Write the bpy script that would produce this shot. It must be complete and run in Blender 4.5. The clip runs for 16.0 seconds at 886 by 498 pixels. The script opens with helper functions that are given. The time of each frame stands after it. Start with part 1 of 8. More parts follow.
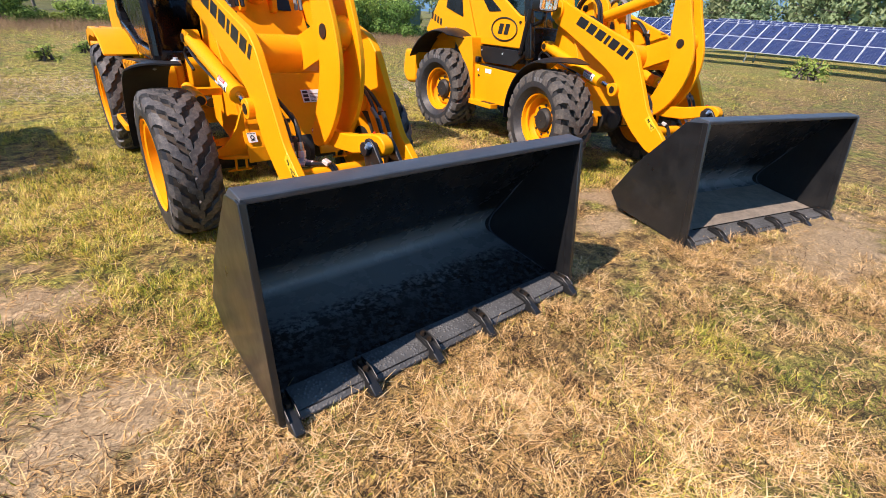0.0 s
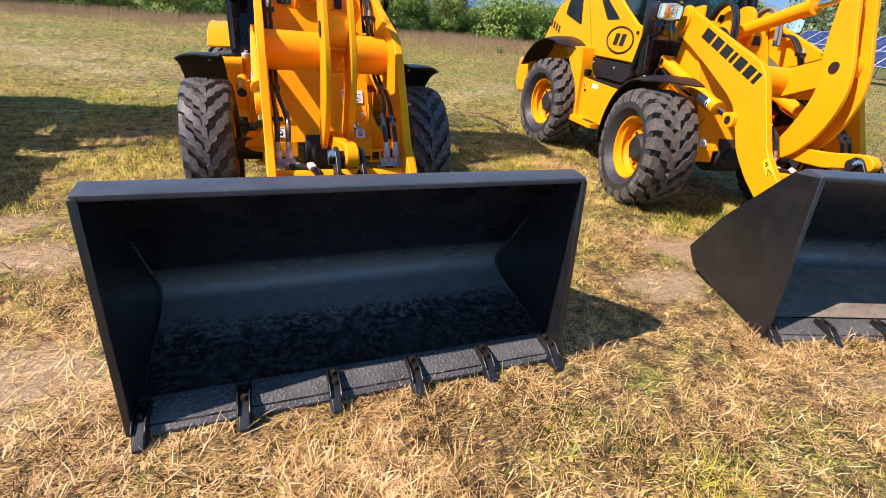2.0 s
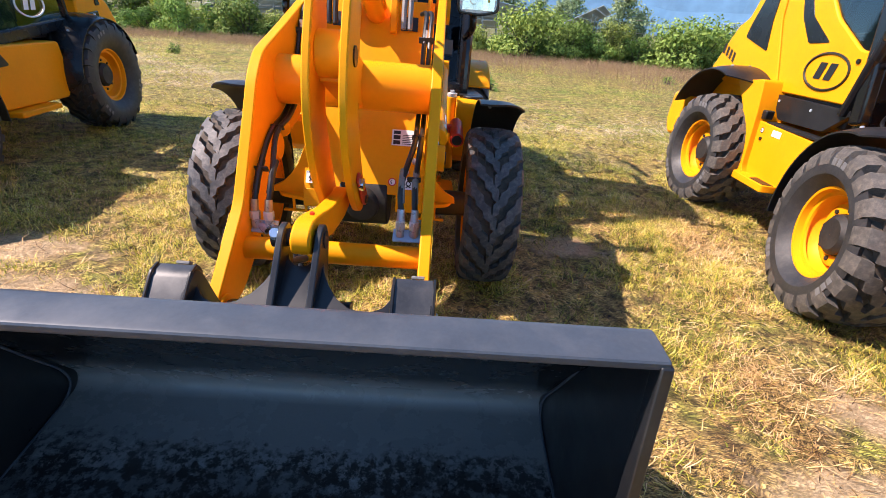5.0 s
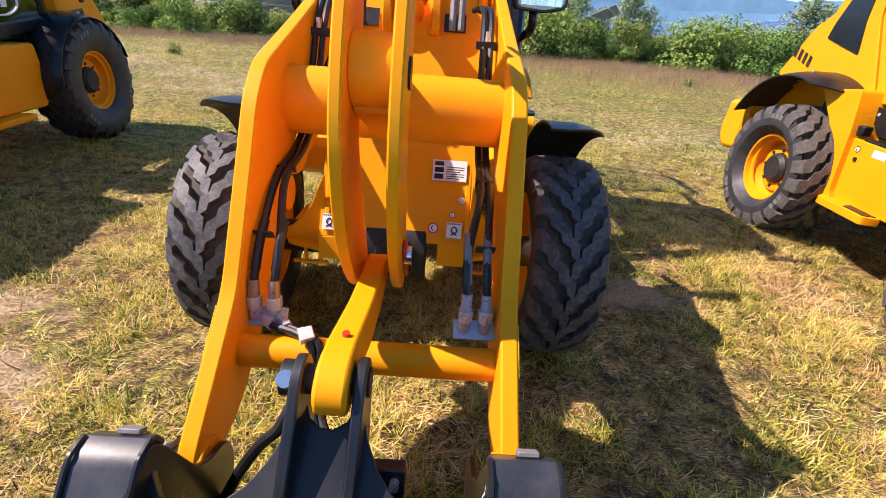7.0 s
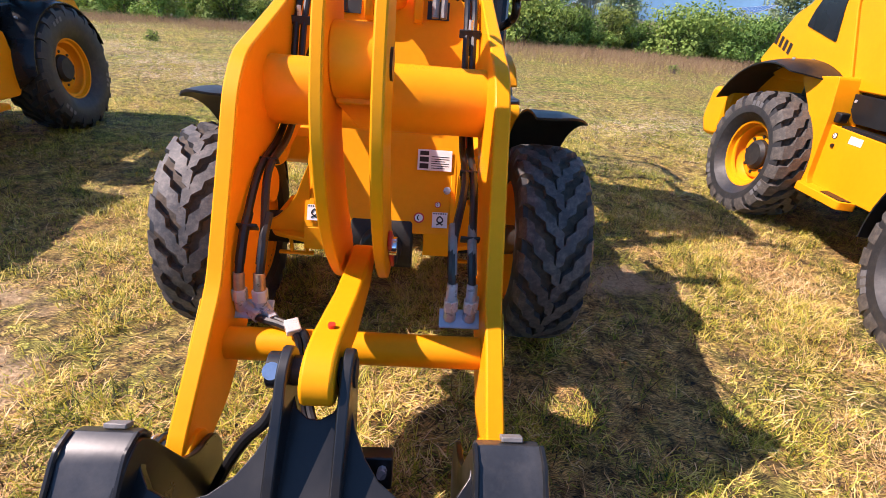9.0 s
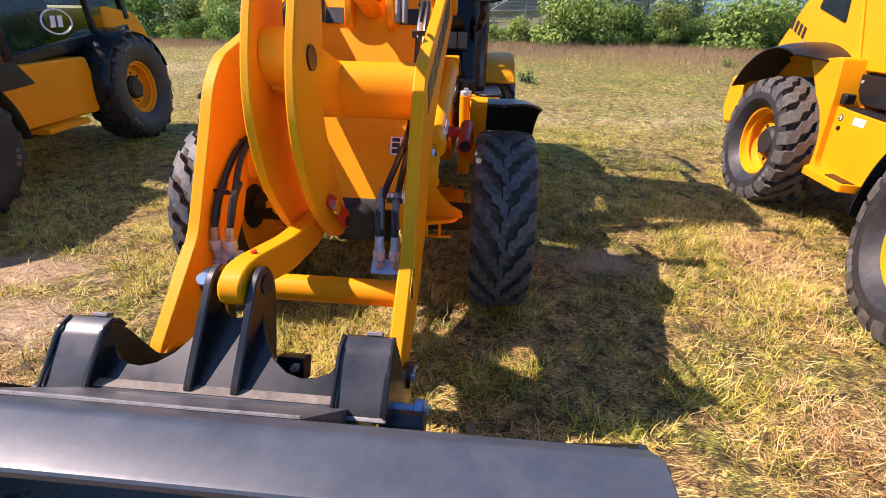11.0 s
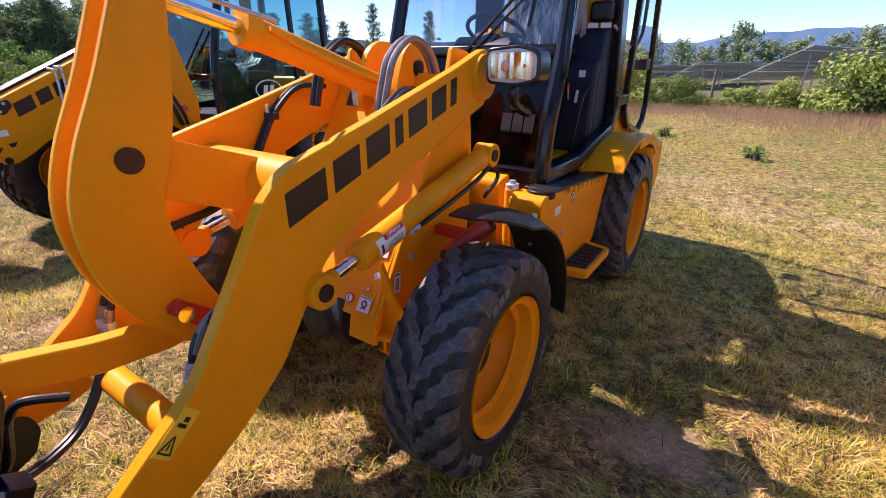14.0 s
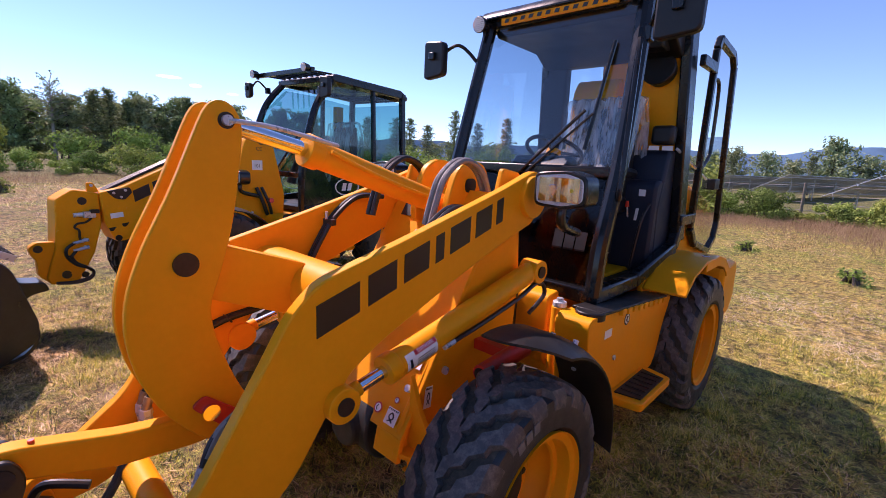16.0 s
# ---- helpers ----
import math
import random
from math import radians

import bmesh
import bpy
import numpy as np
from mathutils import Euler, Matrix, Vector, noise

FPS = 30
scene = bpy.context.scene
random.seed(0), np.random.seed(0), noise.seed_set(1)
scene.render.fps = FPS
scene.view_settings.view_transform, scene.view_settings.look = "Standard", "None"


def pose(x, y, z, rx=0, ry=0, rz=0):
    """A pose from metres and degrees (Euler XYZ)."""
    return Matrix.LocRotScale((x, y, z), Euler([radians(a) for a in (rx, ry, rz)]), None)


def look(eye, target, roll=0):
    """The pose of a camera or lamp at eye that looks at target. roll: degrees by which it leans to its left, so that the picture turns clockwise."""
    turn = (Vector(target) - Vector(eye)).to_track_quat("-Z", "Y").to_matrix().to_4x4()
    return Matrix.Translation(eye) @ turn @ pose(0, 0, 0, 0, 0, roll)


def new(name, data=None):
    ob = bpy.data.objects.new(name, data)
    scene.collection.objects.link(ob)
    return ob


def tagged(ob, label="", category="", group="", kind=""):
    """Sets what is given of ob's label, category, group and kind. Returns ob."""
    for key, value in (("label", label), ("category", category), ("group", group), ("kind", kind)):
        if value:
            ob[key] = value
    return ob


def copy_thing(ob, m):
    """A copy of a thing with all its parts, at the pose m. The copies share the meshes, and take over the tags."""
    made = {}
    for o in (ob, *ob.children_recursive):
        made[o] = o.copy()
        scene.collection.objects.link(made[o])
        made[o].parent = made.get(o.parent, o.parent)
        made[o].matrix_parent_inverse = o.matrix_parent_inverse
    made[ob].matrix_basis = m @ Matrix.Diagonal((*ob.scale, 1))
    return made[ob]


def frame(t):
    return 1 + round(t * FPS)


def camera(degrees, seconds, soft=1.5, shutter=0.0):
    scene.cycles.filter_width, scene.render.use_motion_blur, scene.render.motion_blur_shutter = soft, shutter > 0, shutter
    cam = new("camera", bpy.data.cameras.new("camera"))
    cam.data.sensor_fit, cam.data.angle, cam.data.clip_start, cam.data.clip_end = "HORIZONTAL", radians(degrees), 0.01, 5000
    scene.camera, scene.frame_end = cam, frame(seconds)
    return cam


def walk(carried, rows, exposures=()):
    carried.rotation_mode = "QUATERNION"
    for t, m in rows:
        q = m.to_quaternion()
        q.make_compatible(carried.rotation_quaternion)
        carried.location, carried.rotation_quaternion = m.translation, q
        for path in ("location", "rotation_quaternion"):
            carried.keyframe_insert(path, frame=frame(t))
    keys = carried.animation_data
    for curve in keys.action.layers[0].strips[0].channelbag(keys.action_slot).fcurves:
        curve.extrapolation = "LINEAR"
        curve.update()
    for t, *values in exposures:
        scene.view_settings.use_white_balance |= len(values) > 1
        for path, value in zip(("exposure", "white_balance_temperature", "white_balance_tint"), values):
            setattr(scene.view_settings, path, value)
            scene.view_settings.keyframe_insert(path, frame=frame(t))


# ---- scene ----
cam = camera(88.8, 16.0, 0.6)
PATH = [
    (0, (0.011, -0.045, 1.483), (1.192, 1.277, 0.557), 4.7),
    (0.5, (0.135, -0.125, 1.503), (1.223, 1.268, 0.568), 2.8),
    (1, (0.362, -0.061, 1.498), (1.413, 1.366, 0.57), 6.8),
    (1.5, (0.613, -0.069, 1.505), (1.462, 1.47, 0.55), 5.1),
    (2, (0.977, -0.167, 1.52), (1.647, 1.459, 0.568), 6.2),
    (2.5, (1.249, -0.137, 1.508), (1.873, 1.501, 0.545), 5.6),
    (3, (1.505, -0.006, 1.5), (2.076, 1.647, 0.529), 8.1),
    (3.5, (1.709, 0.146, 1.495), (2.045, 1.851, 0.506), 6.0),
    (4, (1.828, 0.294, 1.519), (1.958, 2.014, 0.506), 4.3),
    (4.5, (1.817, 0.475, 1.493), (1.938, 2.201, 0.489), 5.0),
    (5, (1.732, 0.661, 1.499), (1.8, 2.439, 0.587), 4.9),
    (5.2, (1.726, 0.744, 1.483), (1.78, 2.53, 0.583), 5.0),
    (7.3, (1.473, 1.358, 1.471), (1.528, 3.131, 0.547), 4.9),
    (7.5, (1.469, 1.362, 1.471), (1.534, 3.126, 0.53), 5.1),
    (8, (1.484, 1.36, 1.481), (1.604, 3.11, 0.521), 5.3),
    (10.3, (1.586, 1.215, 1.481), (1.59, 2.973, 0.528), 2.4),
    (10.5, (1.674, 1.182, 1.495), (1.614, 2.938, 0.538), 2.0),
    (11, (1.949, 1.012, 1.485), (1.81, 2.772, 0.546), 1.2),
    (11.5, (2.188, 1.055, 1.473), (2.057, 2.817, 0.535), -0.2),
    (12, (2.407, 1.138, 1.494), (2.21, 2.891, 0.553), 1.5),
    (12.5, (2.651, 1.232, 1.494), (1.94, 2.852, 0.562), -1.4),
    (13, (2.768, 1.406, 1.489), (1.857, 2.909, 0.535), -1.6),
    (13.5, (2.806, 1.7, 1.538), (1.925, 3.25, 0.631), 3.0),
    (14, (2.863, 1.909, 1.601), (1.828, 3.446, 0.847), 0.5),
    (14.5, (2.949, 2.05, 1.667), (1.703, 3.524, 1.144), 3.2),
    (15, (2.956, 2.076, 1.707), (1.661, 3.534, 1.263), 2.7),
    (15.5, (2.935, 2.033, 1.695), (1.607, 3.471, 1.287), 2.9),
    (16, (2.926, 2.014, 1.694), (1.588, 3.452, 1.317), 2.8),
]
walk(cam, [(t, look(eye, target, roll)) for t, eye, target, roll in PATH], [(0, 0.68, 6450, 23), (2.5, 0.88, 6450, 25), (4.5, 1.14, 6450, 26), (7.5, 0.90, 6450, 29), (10.8, 0.93, 6450, 32), (12.5, 1.08, 6500, 35), (13.0, 1.24, 6500, 37), (13.5, 1.12, 6500, 41), (14.5, 0.74, 6550, 48), (16, 0.66, 6550, 51)])

# ---- world and sun ----
SUN_FROM = Vector((-0.88, 0.02, 1.0)).normalized()
world = bpy.data.worlds.new("sky")
scene.world = world
world.use_nodes = True
wn = world.node_tree.nodes
sky = wn.new("ShaderNodeTexSky")
sky.sky_type, sky.sun_disc = "NISHITA", False
sky.sun_elevation = math.asin(SUN_FROM.z)
sky.sun_rotation = math.atan2(SUN_FROM.x, SUN_FROM.y)
sky.altitude = 900
sky.air_density, sky.dust_density, sky.ozone_density = 0.70, 0.0, 4.0
air = wn.new("ShaderNodeMix")
air.data_type, air.blend_type = "RGBA", "MULTIPLY"
air.inputs[0].default_value, air.inputs[7].default_value = 1.0, (0.81, 1.05, 0.96, 1)
world.node_tree.links.new(sky.outputs[0], air.inputs[6])
world.node_tree.links.new(air.outputs[2], wn["Background"].inputs[0])
wn["Background"].inputs[1].default_value = 0.15
sun = new("sun", bpy.data.lights.new("sun", "SUN"))
sun.data.energy, sun.data.angle, sun.data.color = 4.65, radians(0.5), (1.0, 0.905, 0.76)
sun.matrix_world = look(SUN_FROM * 50, (0, 0, 0))


# ---- materials ----
def nodes_of(name):
    m = bpy.data.materials.new(name)
    m.use_nodes = True
    return m, m.node_tree.nodes, m.node_tree.links, m.node_tree.nodes["Principled BSDF"]


def coords(n, l, scale, kind="Object"):
    tc = n.new("ShaderNodeTexCoord")
    mp = n.new("ShaderNodeMapping")
    mp.inputs["Scale"].default_value = (scale, scale, scale) if isinstance(scale, (int, float)) else scale
    l.new(tc.outputs[kind], mp.inputs[0])
    return mp.outputs[0]


def noise_tex(n, l, vec, scale, detail=4, rough=0.6):
    t = n.new("ShaderNodeTexNoise")
    t.inputs["Scale"].default_value, t.inputs["Detail"].default_value, t.inputs["Roughness"].default_value = scale, detail, rough
    l.new(vec, t.inputs["Vector"])
    return t.outputs[0]


def ramp(n, l, fac, stops):
    r = n.new("ShaderNodeValToRGB")
    e = r.color_ramp.elements
    while len(e) < len(stops):
        e.new(0.5)
    for k, (p, c) in zip(e, stops):
        k.position = p
        k.color = (*c, 1) if len(c) == 3 else c
    l.new(fac, r.inputs[0])
    return r.outputs[0]


def mixc(n, l, fac, a, b, mode="MIX"):
    m = n.new("ShaderNodeMix")
    m.data_type, m.blend_type = "RGBA", mode
    for s, v in ((m.inputs[0], fac), (m.inputs[6], a), (m.inputs[7], b)):
        if hasattr(v, "is_linked"):
            l.new(v, s)
        else:
            s.default_value = v if isinstance(v, (int, float)) else (*v, 1)
    return m.outputs[2]


def bump(n, l, p, height, strength=0.3, dist=0.01):
    b = n.new("ShaderNodeBump")
    b.inputs["Strength"].default_value, b.inputs["Distance"].default_value = strength, dist
    l.new(height, b.inputs["Height"])
    l.new(b.outputs[0], p.inputs["Normal"])


def surface(name, base, rough=0.5, metal=0.0, var=0.25, scale=6.0, grain=60.0, bump_s=0.1, coat=0.0, dust=None, dust_amt=0.3):
    """Painted, rubber or metal surface: two scales of colour variation, roughness wear, fine relief and optional dust."""
    m, n, l, p = nodes_of(name)
    v = coords(n, l, 1.0)
    big, fine = noise_tex(n, l, v, scale, 5), noise_tex(n, l, v, grain, 3)
    lo, hi = tuple(c * (1 - var) for c in base), tuple(min(1, c * (1 + var)) for c in base)
    col = ramp(n, l, big, [(0.3, lo), (0.7, hi)])
    col = mixc(n, l, 0.25, col, ramp(n, l, fine, [(0.35, lo), (0.65, hi)]))
    if dust:
        col = mixc(n, l, ramp(n, l, noise_tex(n, l, v, scale * 2.3, 8, 0.7), [(0.45, (0, 0, 0)), (0.75, (dust_amt,) * 3)]), col, dust)
    l.new(col, p.inputs["Base Color"])
    l.new(ramp(n, l, big, [(0.3, (max(0.03, rough - 0.1),) * 3), (0.75, (min(1, rough + 0.12),) * 3)]), p.inputs["Roughness"])
    p.inputs["Metallic"].default_value = metal
    p.inputs["Coat Weight"].default_value = coat
    p.inputs["Coat Roughness"].default_value = 0.08
    if bump_s:
        bump(n, l, p, fine, bump_s, 0.004)
    return m


YELLOW = surface("yellow machine paint", (0.88, 0.334, 0.001), 0.45, 0, 0.06, 3, 40, 0.02, 0.03)
YELLOW.node_tree.nodes["Principled BSDF"].inputs["Specular IOR Level"].default_value = 0.14
BLACK_PAINT = surface("black steel paint", (0.0095, 0.0105, 0.012), 0.36, 0, 0.3, 5, 90, 0.02, 0.2, (0.12, 0.10, 0.08), 0.08)
BLACK_PLASTIC = surface("black plastic", (0.012, 0.012, 0.013), 0.42, 0, 0.25, 7, 150, 0.05, 0.0, (0.10, 0.09, 0.07), 0.05)
BLACK_PLASTIC.node_tree.nodes["Principled BSDF"].inputs["Specular IOR Level"].default_value = 0.35
CAB_BLACK = surface("cab frame black", (0.008, 0.008, 0.009), 0.26, 0, 0.2, 6, 120, 0.01, 0.15)
CAB_BLACK.node_tree.nodes["Principled BSDF"].inputs["Specular IOR Level"].default_value = 0.35
RUBBER = surface("tyre rubber", (0.022, 0.022, 0.024), 0.55, 0, 0.2, 9, 120, 0.2, 0.0, (0.14, 0.12, 0.10), 0.22)
TREAD = surface("dusty tread rubber", (0.070, 0.063, 0.056), 0.7, 0, 0.3, 14, 140, 0.25, 0.0, (0.24, 0.20, 0.16), 0.55)
TREAD_GREY = surface("scuffed tread rubber", (0.055, 0.054, 0.056), 0.6, 0, 0.3, 14, 140, 0.25, 0.0, (0.25, 0.22, 0.19), 0.6)
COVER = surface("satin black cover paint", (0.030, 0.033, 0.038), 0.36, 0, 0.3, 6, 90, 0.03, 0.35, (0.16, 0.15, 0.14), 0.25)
# the ledge's reflected sheen is put into its grey-blue base
LEDGE = surface("scuffed ledge paint with grey sheen", (0.052, 0.058, 0.069), 0.50, 0, 0.3, 5, 80, 0.04, 0.1, (0.20, 0.19, 0.18), 0.4)
WELD = surface("pale weld metal", (0.30, 0.29, 0.28), 0.45, 0.4, 0.35, 40, 200, 0.4)
DUST_WELD = surface("dusty weld strip", (0.19, 0.165, 0.135), 0.8, 0, 0.4, 12, 90, 0.3, 0.0, (0.05, 0.05, 0.05), 0.7)
TREAD_DIRT = surface("earth-stained rubber", (0.060, 0.046, 0.034), 0.85, 0, 0.35, 10, 90, 0.3, 0.0, (0.20, 0.135, 0.085), 0.6)
# sky sheen painted in: blue-grey base, paler than the plain black paint
RAIL_PAINT = surface("rubbed rail paint with sky sheen", (0.044, 0.056, 0.074), 0.46, 0, 0.25, 6, 90, 0.03, 0.0, (0.13, 0.13, 0.13), 0.25)
HOSE = surface("hydraulic hose", (0.012, 0.012, 0.013), 0.42, 0, 0.2, 20, 160, 0.05)
HOSE_GREY = surface("braided hose sleeve", (0.22, 0.21, 0.20), 0.5, 0.2, 0.25, 30, 300, 0.3)
ZINC = surface("zinc plated steel", (0.52, 0.56, 0.61), 0.32, 0.40, 0.15, 20, 120, 0.05)
BLUE_PLATE = surface("blue zinc plate", (0.40, 0.55, 0.72), 0.42, 0.2, 0.12, 20, 120, 0.04)
BLUE_ZINC = surface("blue zinc pin", (0.28, 0.42, 0.62), 0.35, 0.6, 0.2, 20, 120, 0.05)
CHROME = surface("chromed rod", (0.75, 0.76, 0.78), 0.08, 1.0, 0.05, 10, 90, 0.0)
CHROME_DULL = surface("bright clamp metal", (0.70, 0.70, 0.68), 0.3, 0.3, 0.1, 20, 90, 0.05)
BRASS = surface("bronze crimp ferrule", (0.46, 0.34, 0.22), 0.35, 0.5, 0.2, 20, 90, 0.05)
RED_PAINT = surface("red primer paint", (0.62, 0.035, 0.012), 0.42, 0, 0.1, 8, 60, 0.03)
DARK_IRON = surface("dark cast iron", (0.016, 0.015, 0.014), 0.62, 0.1, 0.3, 8, 80, 0.2, 0.0, (0.12, 0.095, 0.07), 0.18)
PIN_DARK = surface("dark pin steel", (0.05, 0.035, 0.025), 0.45, 0.6, 0.35, 14, 90, 0.1)
STICKER = surface("white sticker", (0.80, 0.79, 0.77), 0.4, 0, 0.04, 9, 100, 0.0)
INK = surface("black print", (0.012, 0.012, 0.012), 0.4, 0, 0.1, 9, 100, 0.0)
LABEL_GREY = surface("grey label", (0.03, 0.03, 0.03), 0.4, 0, 0.1, 9, 100, 0.0)
SIDEWALL_PRINT = surface("worn sidewall print", (0.14, 0.14, 0.14), 0.6, 0, 0.3, 30, 100, 0.0)
INK_RED = surface("red print", (0.60, 0.03, 0.03), 0.4, 0, 0.1, 9, 100, 0.0)
SIGN_YELLOW = surface("yellow sticker", (0.85, 0.55, 0.02), 0.4, 0, 0.05, 9, 100, 0.0)
BLUE_TRIM = surface("dark blue trim cloth", (0.006, 0.011, 0.026), 0.6, 0, 0.2, 5, 120, 0.1)
MAT_PALE = surface("worn floor mat", (0.38, 0.33, 0.27), 0.8, 0, 0.2, 9, 80, 0.2)
WOOD_POST = surface("weathered wood", (0.20, 0.17, 0.13), 0.85, 0, 0.3, 8, 60, 0.4)
WIRE = surface("fence wire", (0.35, 0.35, 0.34), 0.5, 0.7, 0.1, 9, 90, 0.0)
WHITE_METAL = surface("pale aluminium frame", (0.62, 0.64, 0.66), 0.4, 0.3, 0.06, 3, 40, 0.0)
PANEL_BACK = surface("grey panel backing", (0.50, 0.50, 0.49), 0.6, 0, 0.15, 2, 30, 0.0)
GREEN_BOX = surface("green steel cabinet", (0.06, 0.12, 0.09), 0.5, 0, 0.12, 2, 40, 0.02)
BARK = surface("tree bark", (0.10, 0.082, 0.066), 0.9, 0, 0.35, 6, 40, 0.6)
DUST_FLOOR = surface("dusty worn bucket floor", (0.24, 0.20, 0.155), 0.7, 0, 0.35, 7, 60, 0.15, 0.0, (0.05, 0.05, 0.05), 0.6)
BARK_PALE = surface("pale bark", (0.30, 0.27, 0.23), 0.9, 0, 0.35, 6, 40, 0.5)


def bucket_steel():
    """Black painted plate with scuffs; on the floor a crazed, dusty film, with a painted grey sheen at the rear."""
    m, n, l, p = nodes_of("bucket inner paint")
    v = coords(n, l, 1.0)
    big, fine = noise_tex(n, l, v, 4, 6, 0.65), noise_tex(n, l, v, 70, 4)
    col = ramp(n, l, big, [(0.3, (0.0055, 0.0055, 0.006)), (0.7, (0.012, 0.0125, 0.0135))])
    sep, band = n.new("ShaderNodeSeparateXYZ"), n.new("ShaderNodeMapRange")
    l.new(v, sep.inputs[0])
    l.new(sep.outputs["Y"], band.inputs["Value"])
    band.inputs["From Min"].default_value, band.inputs["From Max"].default_value = -1.86, -1.40
    spots = mixc(n, l, 0.45, noise_tex(n, l, v, 34, 3, 0.55), noise_tex(n, l, v, 4.5, 5, 0.6))
    edge = mixc(n, l, 0.55, spots, band.outputs[0])
    film = ramp(n, l, edge, [(0.18, (0.20, 0.20, 0.20)), (0.36, (0.32, 0.32, 0.32)), (0.47, (0.52, 0.52, 0.52)), (0.55, (1, 1, 1))])
    # rear band without flakes: reflected grey sheen painted as colour
    whole = ramp(n, l, edge, [(0.57, (0, 0, 0)), (0.64, (1, 1, 1))])
    low = n.new("ShaderNodeMapRange")
    l.new(sep.outputs["Z"], low.inputs["Value"])
    low.inputs["From Min"].default_value, low.inputs["From Max"].default_value = 0.36, 0.20
    film = mixc(n, l, 1.0, film, low.outputs[0], "MULTIPLY")
    blots = noise_tex(n, l, v, 30, 7, 0.72)
    cracks = mixc(n, l, 1.0, ramp(n, l, blots, [(0.47, (0.12, 0.12, 0.12)), (0.56, (1, 1, 1))]), whole, "LIGHTEN")
    flaky = mixc(n, l, 1.0, film, cracks, "MULTIPLY")
    col = mixc(n, l, mixc(n, l, 1.0, flaky, (0.72, 0.72, 0.72), "MULTIPLY"), col, (0.22, 0.225, 0.225))
    l.new(col, p.inputs["Base Color"])
    p.inputs["Specular IOR Level"].default_value = 0.34
    l.new(ramp(n, l, big, [(0.3, (0.20,) * 3), (0.7, (0.33,) * 3)]), p.inputs["Roughness"])
    bump(n, l, p, mixc(n, l, 0.5, fine, flaky), 0.35, 0.004)
    return m


def lip_steel():
    """Cutting edge: grey-black plate covered with small round paint blisters."""
    m, n, l, p = nodes_of("pitted edge plate")
    v = coords(n, l, 1.0)
    vor = n.new("ShaderNodeTexVoronoi")
    vor.inputs["Scale"].default_value = 62
    l.new(v, vor.inputs["Vector"])
    spot = ramp(n, l, vor.outputs["Distance"], [(0.15, (1, 1, 1)), (0.5, (0, 0, 0))])
    big = noise_tex(n, l, v, 6, 5)
    col = ramp(n, l, big, [(0.3, (0.060, 0.060, 0.060)), (0.7, (0.12, 0.12, 0.118))])
    col = mixc(n, l, mixc(n, l, 1.0, spot, (0.3, 0.3, 0.3), "MULTIPLY"), col, (0.26, 0.26, 0.26))
    l.new(col, p.inputs["Base Color"])
    p.inputs["Roughness"].default_value = 0.6
    p.inputs["Specular IOR Level"].default_value = 0.15
    bump(n, l, p, spot, 0.8, 0.004)
    return m


BUCKET_IN, LIP = bucket_steel(), lip_steel()


def glass(name, tint, gloss=1.0):
    m, n, l, p = nodes_of(name)
    n.remove(p)
    tr, gl, mix = n.new("ShaderNodeBsdfTransparent"), n.new("ShaderNodeBsdfGlossy"), n.new("ShaderNodeMixShader")
    lw, pw, fr = n.new("ShaderNodeLayerWeight"), n.new("ShaderNodeMath"), n.new("ShaderNodeMath")
    lw.inputs[0].default_value = 0.5
    pw.operation, fr.operation = "POWER", "MULTIPLY_ADD"
    pw.inputs[1].default_value = 4.0
    fr.inputs[1].default_value, fr.inputs[2].default_value = 0.8 * gloss, 0.045 * gloss
    l.new(lw.outputs["Facing"], pw.inputs[0])
    l.new(pw.outputs[0], fr.inputs[0])
    tr.inputs[0].default_value = (*tint, 1)
    gl.inputs["Roughness"].default_value = 0.02
    l.new(fr.outputs[0], mix.inputs[0])
    l.new(tr.outputs[0], mix.inputs[1])
    l.new(gl.outputs[0], mix.inputs[2])
    l.new(mix.outputs[0], n["Material Output"].inputs[0])
    return m


def film_mat():
    """Milky clear plastic film with folds."""
    m, n, l, p = nodes_of("clear plastic film")
    v = coords(n, l, (3.0, 1.0, 0.6))
    fold = ramp(n, l, noise_tex(n, l, v, 9, 4, 0.6), [(0.38, (0.14, 0.14, 0.14)), (0.64, (0.75, 0.75, 0.75))])
    p.inputs["Base Color"].default_value = (0.62, 0.66, 0.70, 1)
    p.inputs["Roughness"].default_value = 0.2
    l.new(fold, p.inputs["Alpha"])
    return m


GLASS = glass("cab glass", (0.76, 0.85, 0.90), 2.4)
GLASS_TEAL = glass("teal tinted glass", (0.27, 0.54, 0.55), 1.5)
GLASS_SIDE = glass("tinted side glass", (0.55, 0.64, 0.68), 1.5)
DARK_GLASS = glass("dark lower glass", (0.22, 0.25, 0.28), 0.6)
LENS = glass("lamp lens", (0.9, 0.9, 0.9))
FOIL = film_mat()
MIRROR = surface("lamp reflector", (0.70, 0.73, 0.78), 0.25, 0.0, 0.05, 30, 60, 0.3)


def solar_face():
    """Dark blue cells with a fine pale grid."""
    m, n, l, p = nodes_of("solar cells")
    v = coords(n, l, 1.0)
    br = n.new("ShaderNodeTexBrick")
    br.offset = 0
    for k, val in (("Scale", 1.0), ("Mortar Size", 0.006), ("Brick Width", 0.16), ("Row Height", 0.16)):
        br.inputs[k].default_value = val
    br.inputs["Color1"].default_value = (0.012, 0.022, 0.085, 1)
    br.inputs["Color2"].default_value = (0.018, 0.034, 0.12, 1)
    br.inputs["Mortar"].default_value = (0.16, 0.19, 0.26, 1)
    l.new(v, br.inputs["Vector"])
    l.new(br.outputs[0], p.inputs["Base Color"])
    p.inputs["Roughness"].default_value = 0.25
    return m


SOLAR = solar_face()


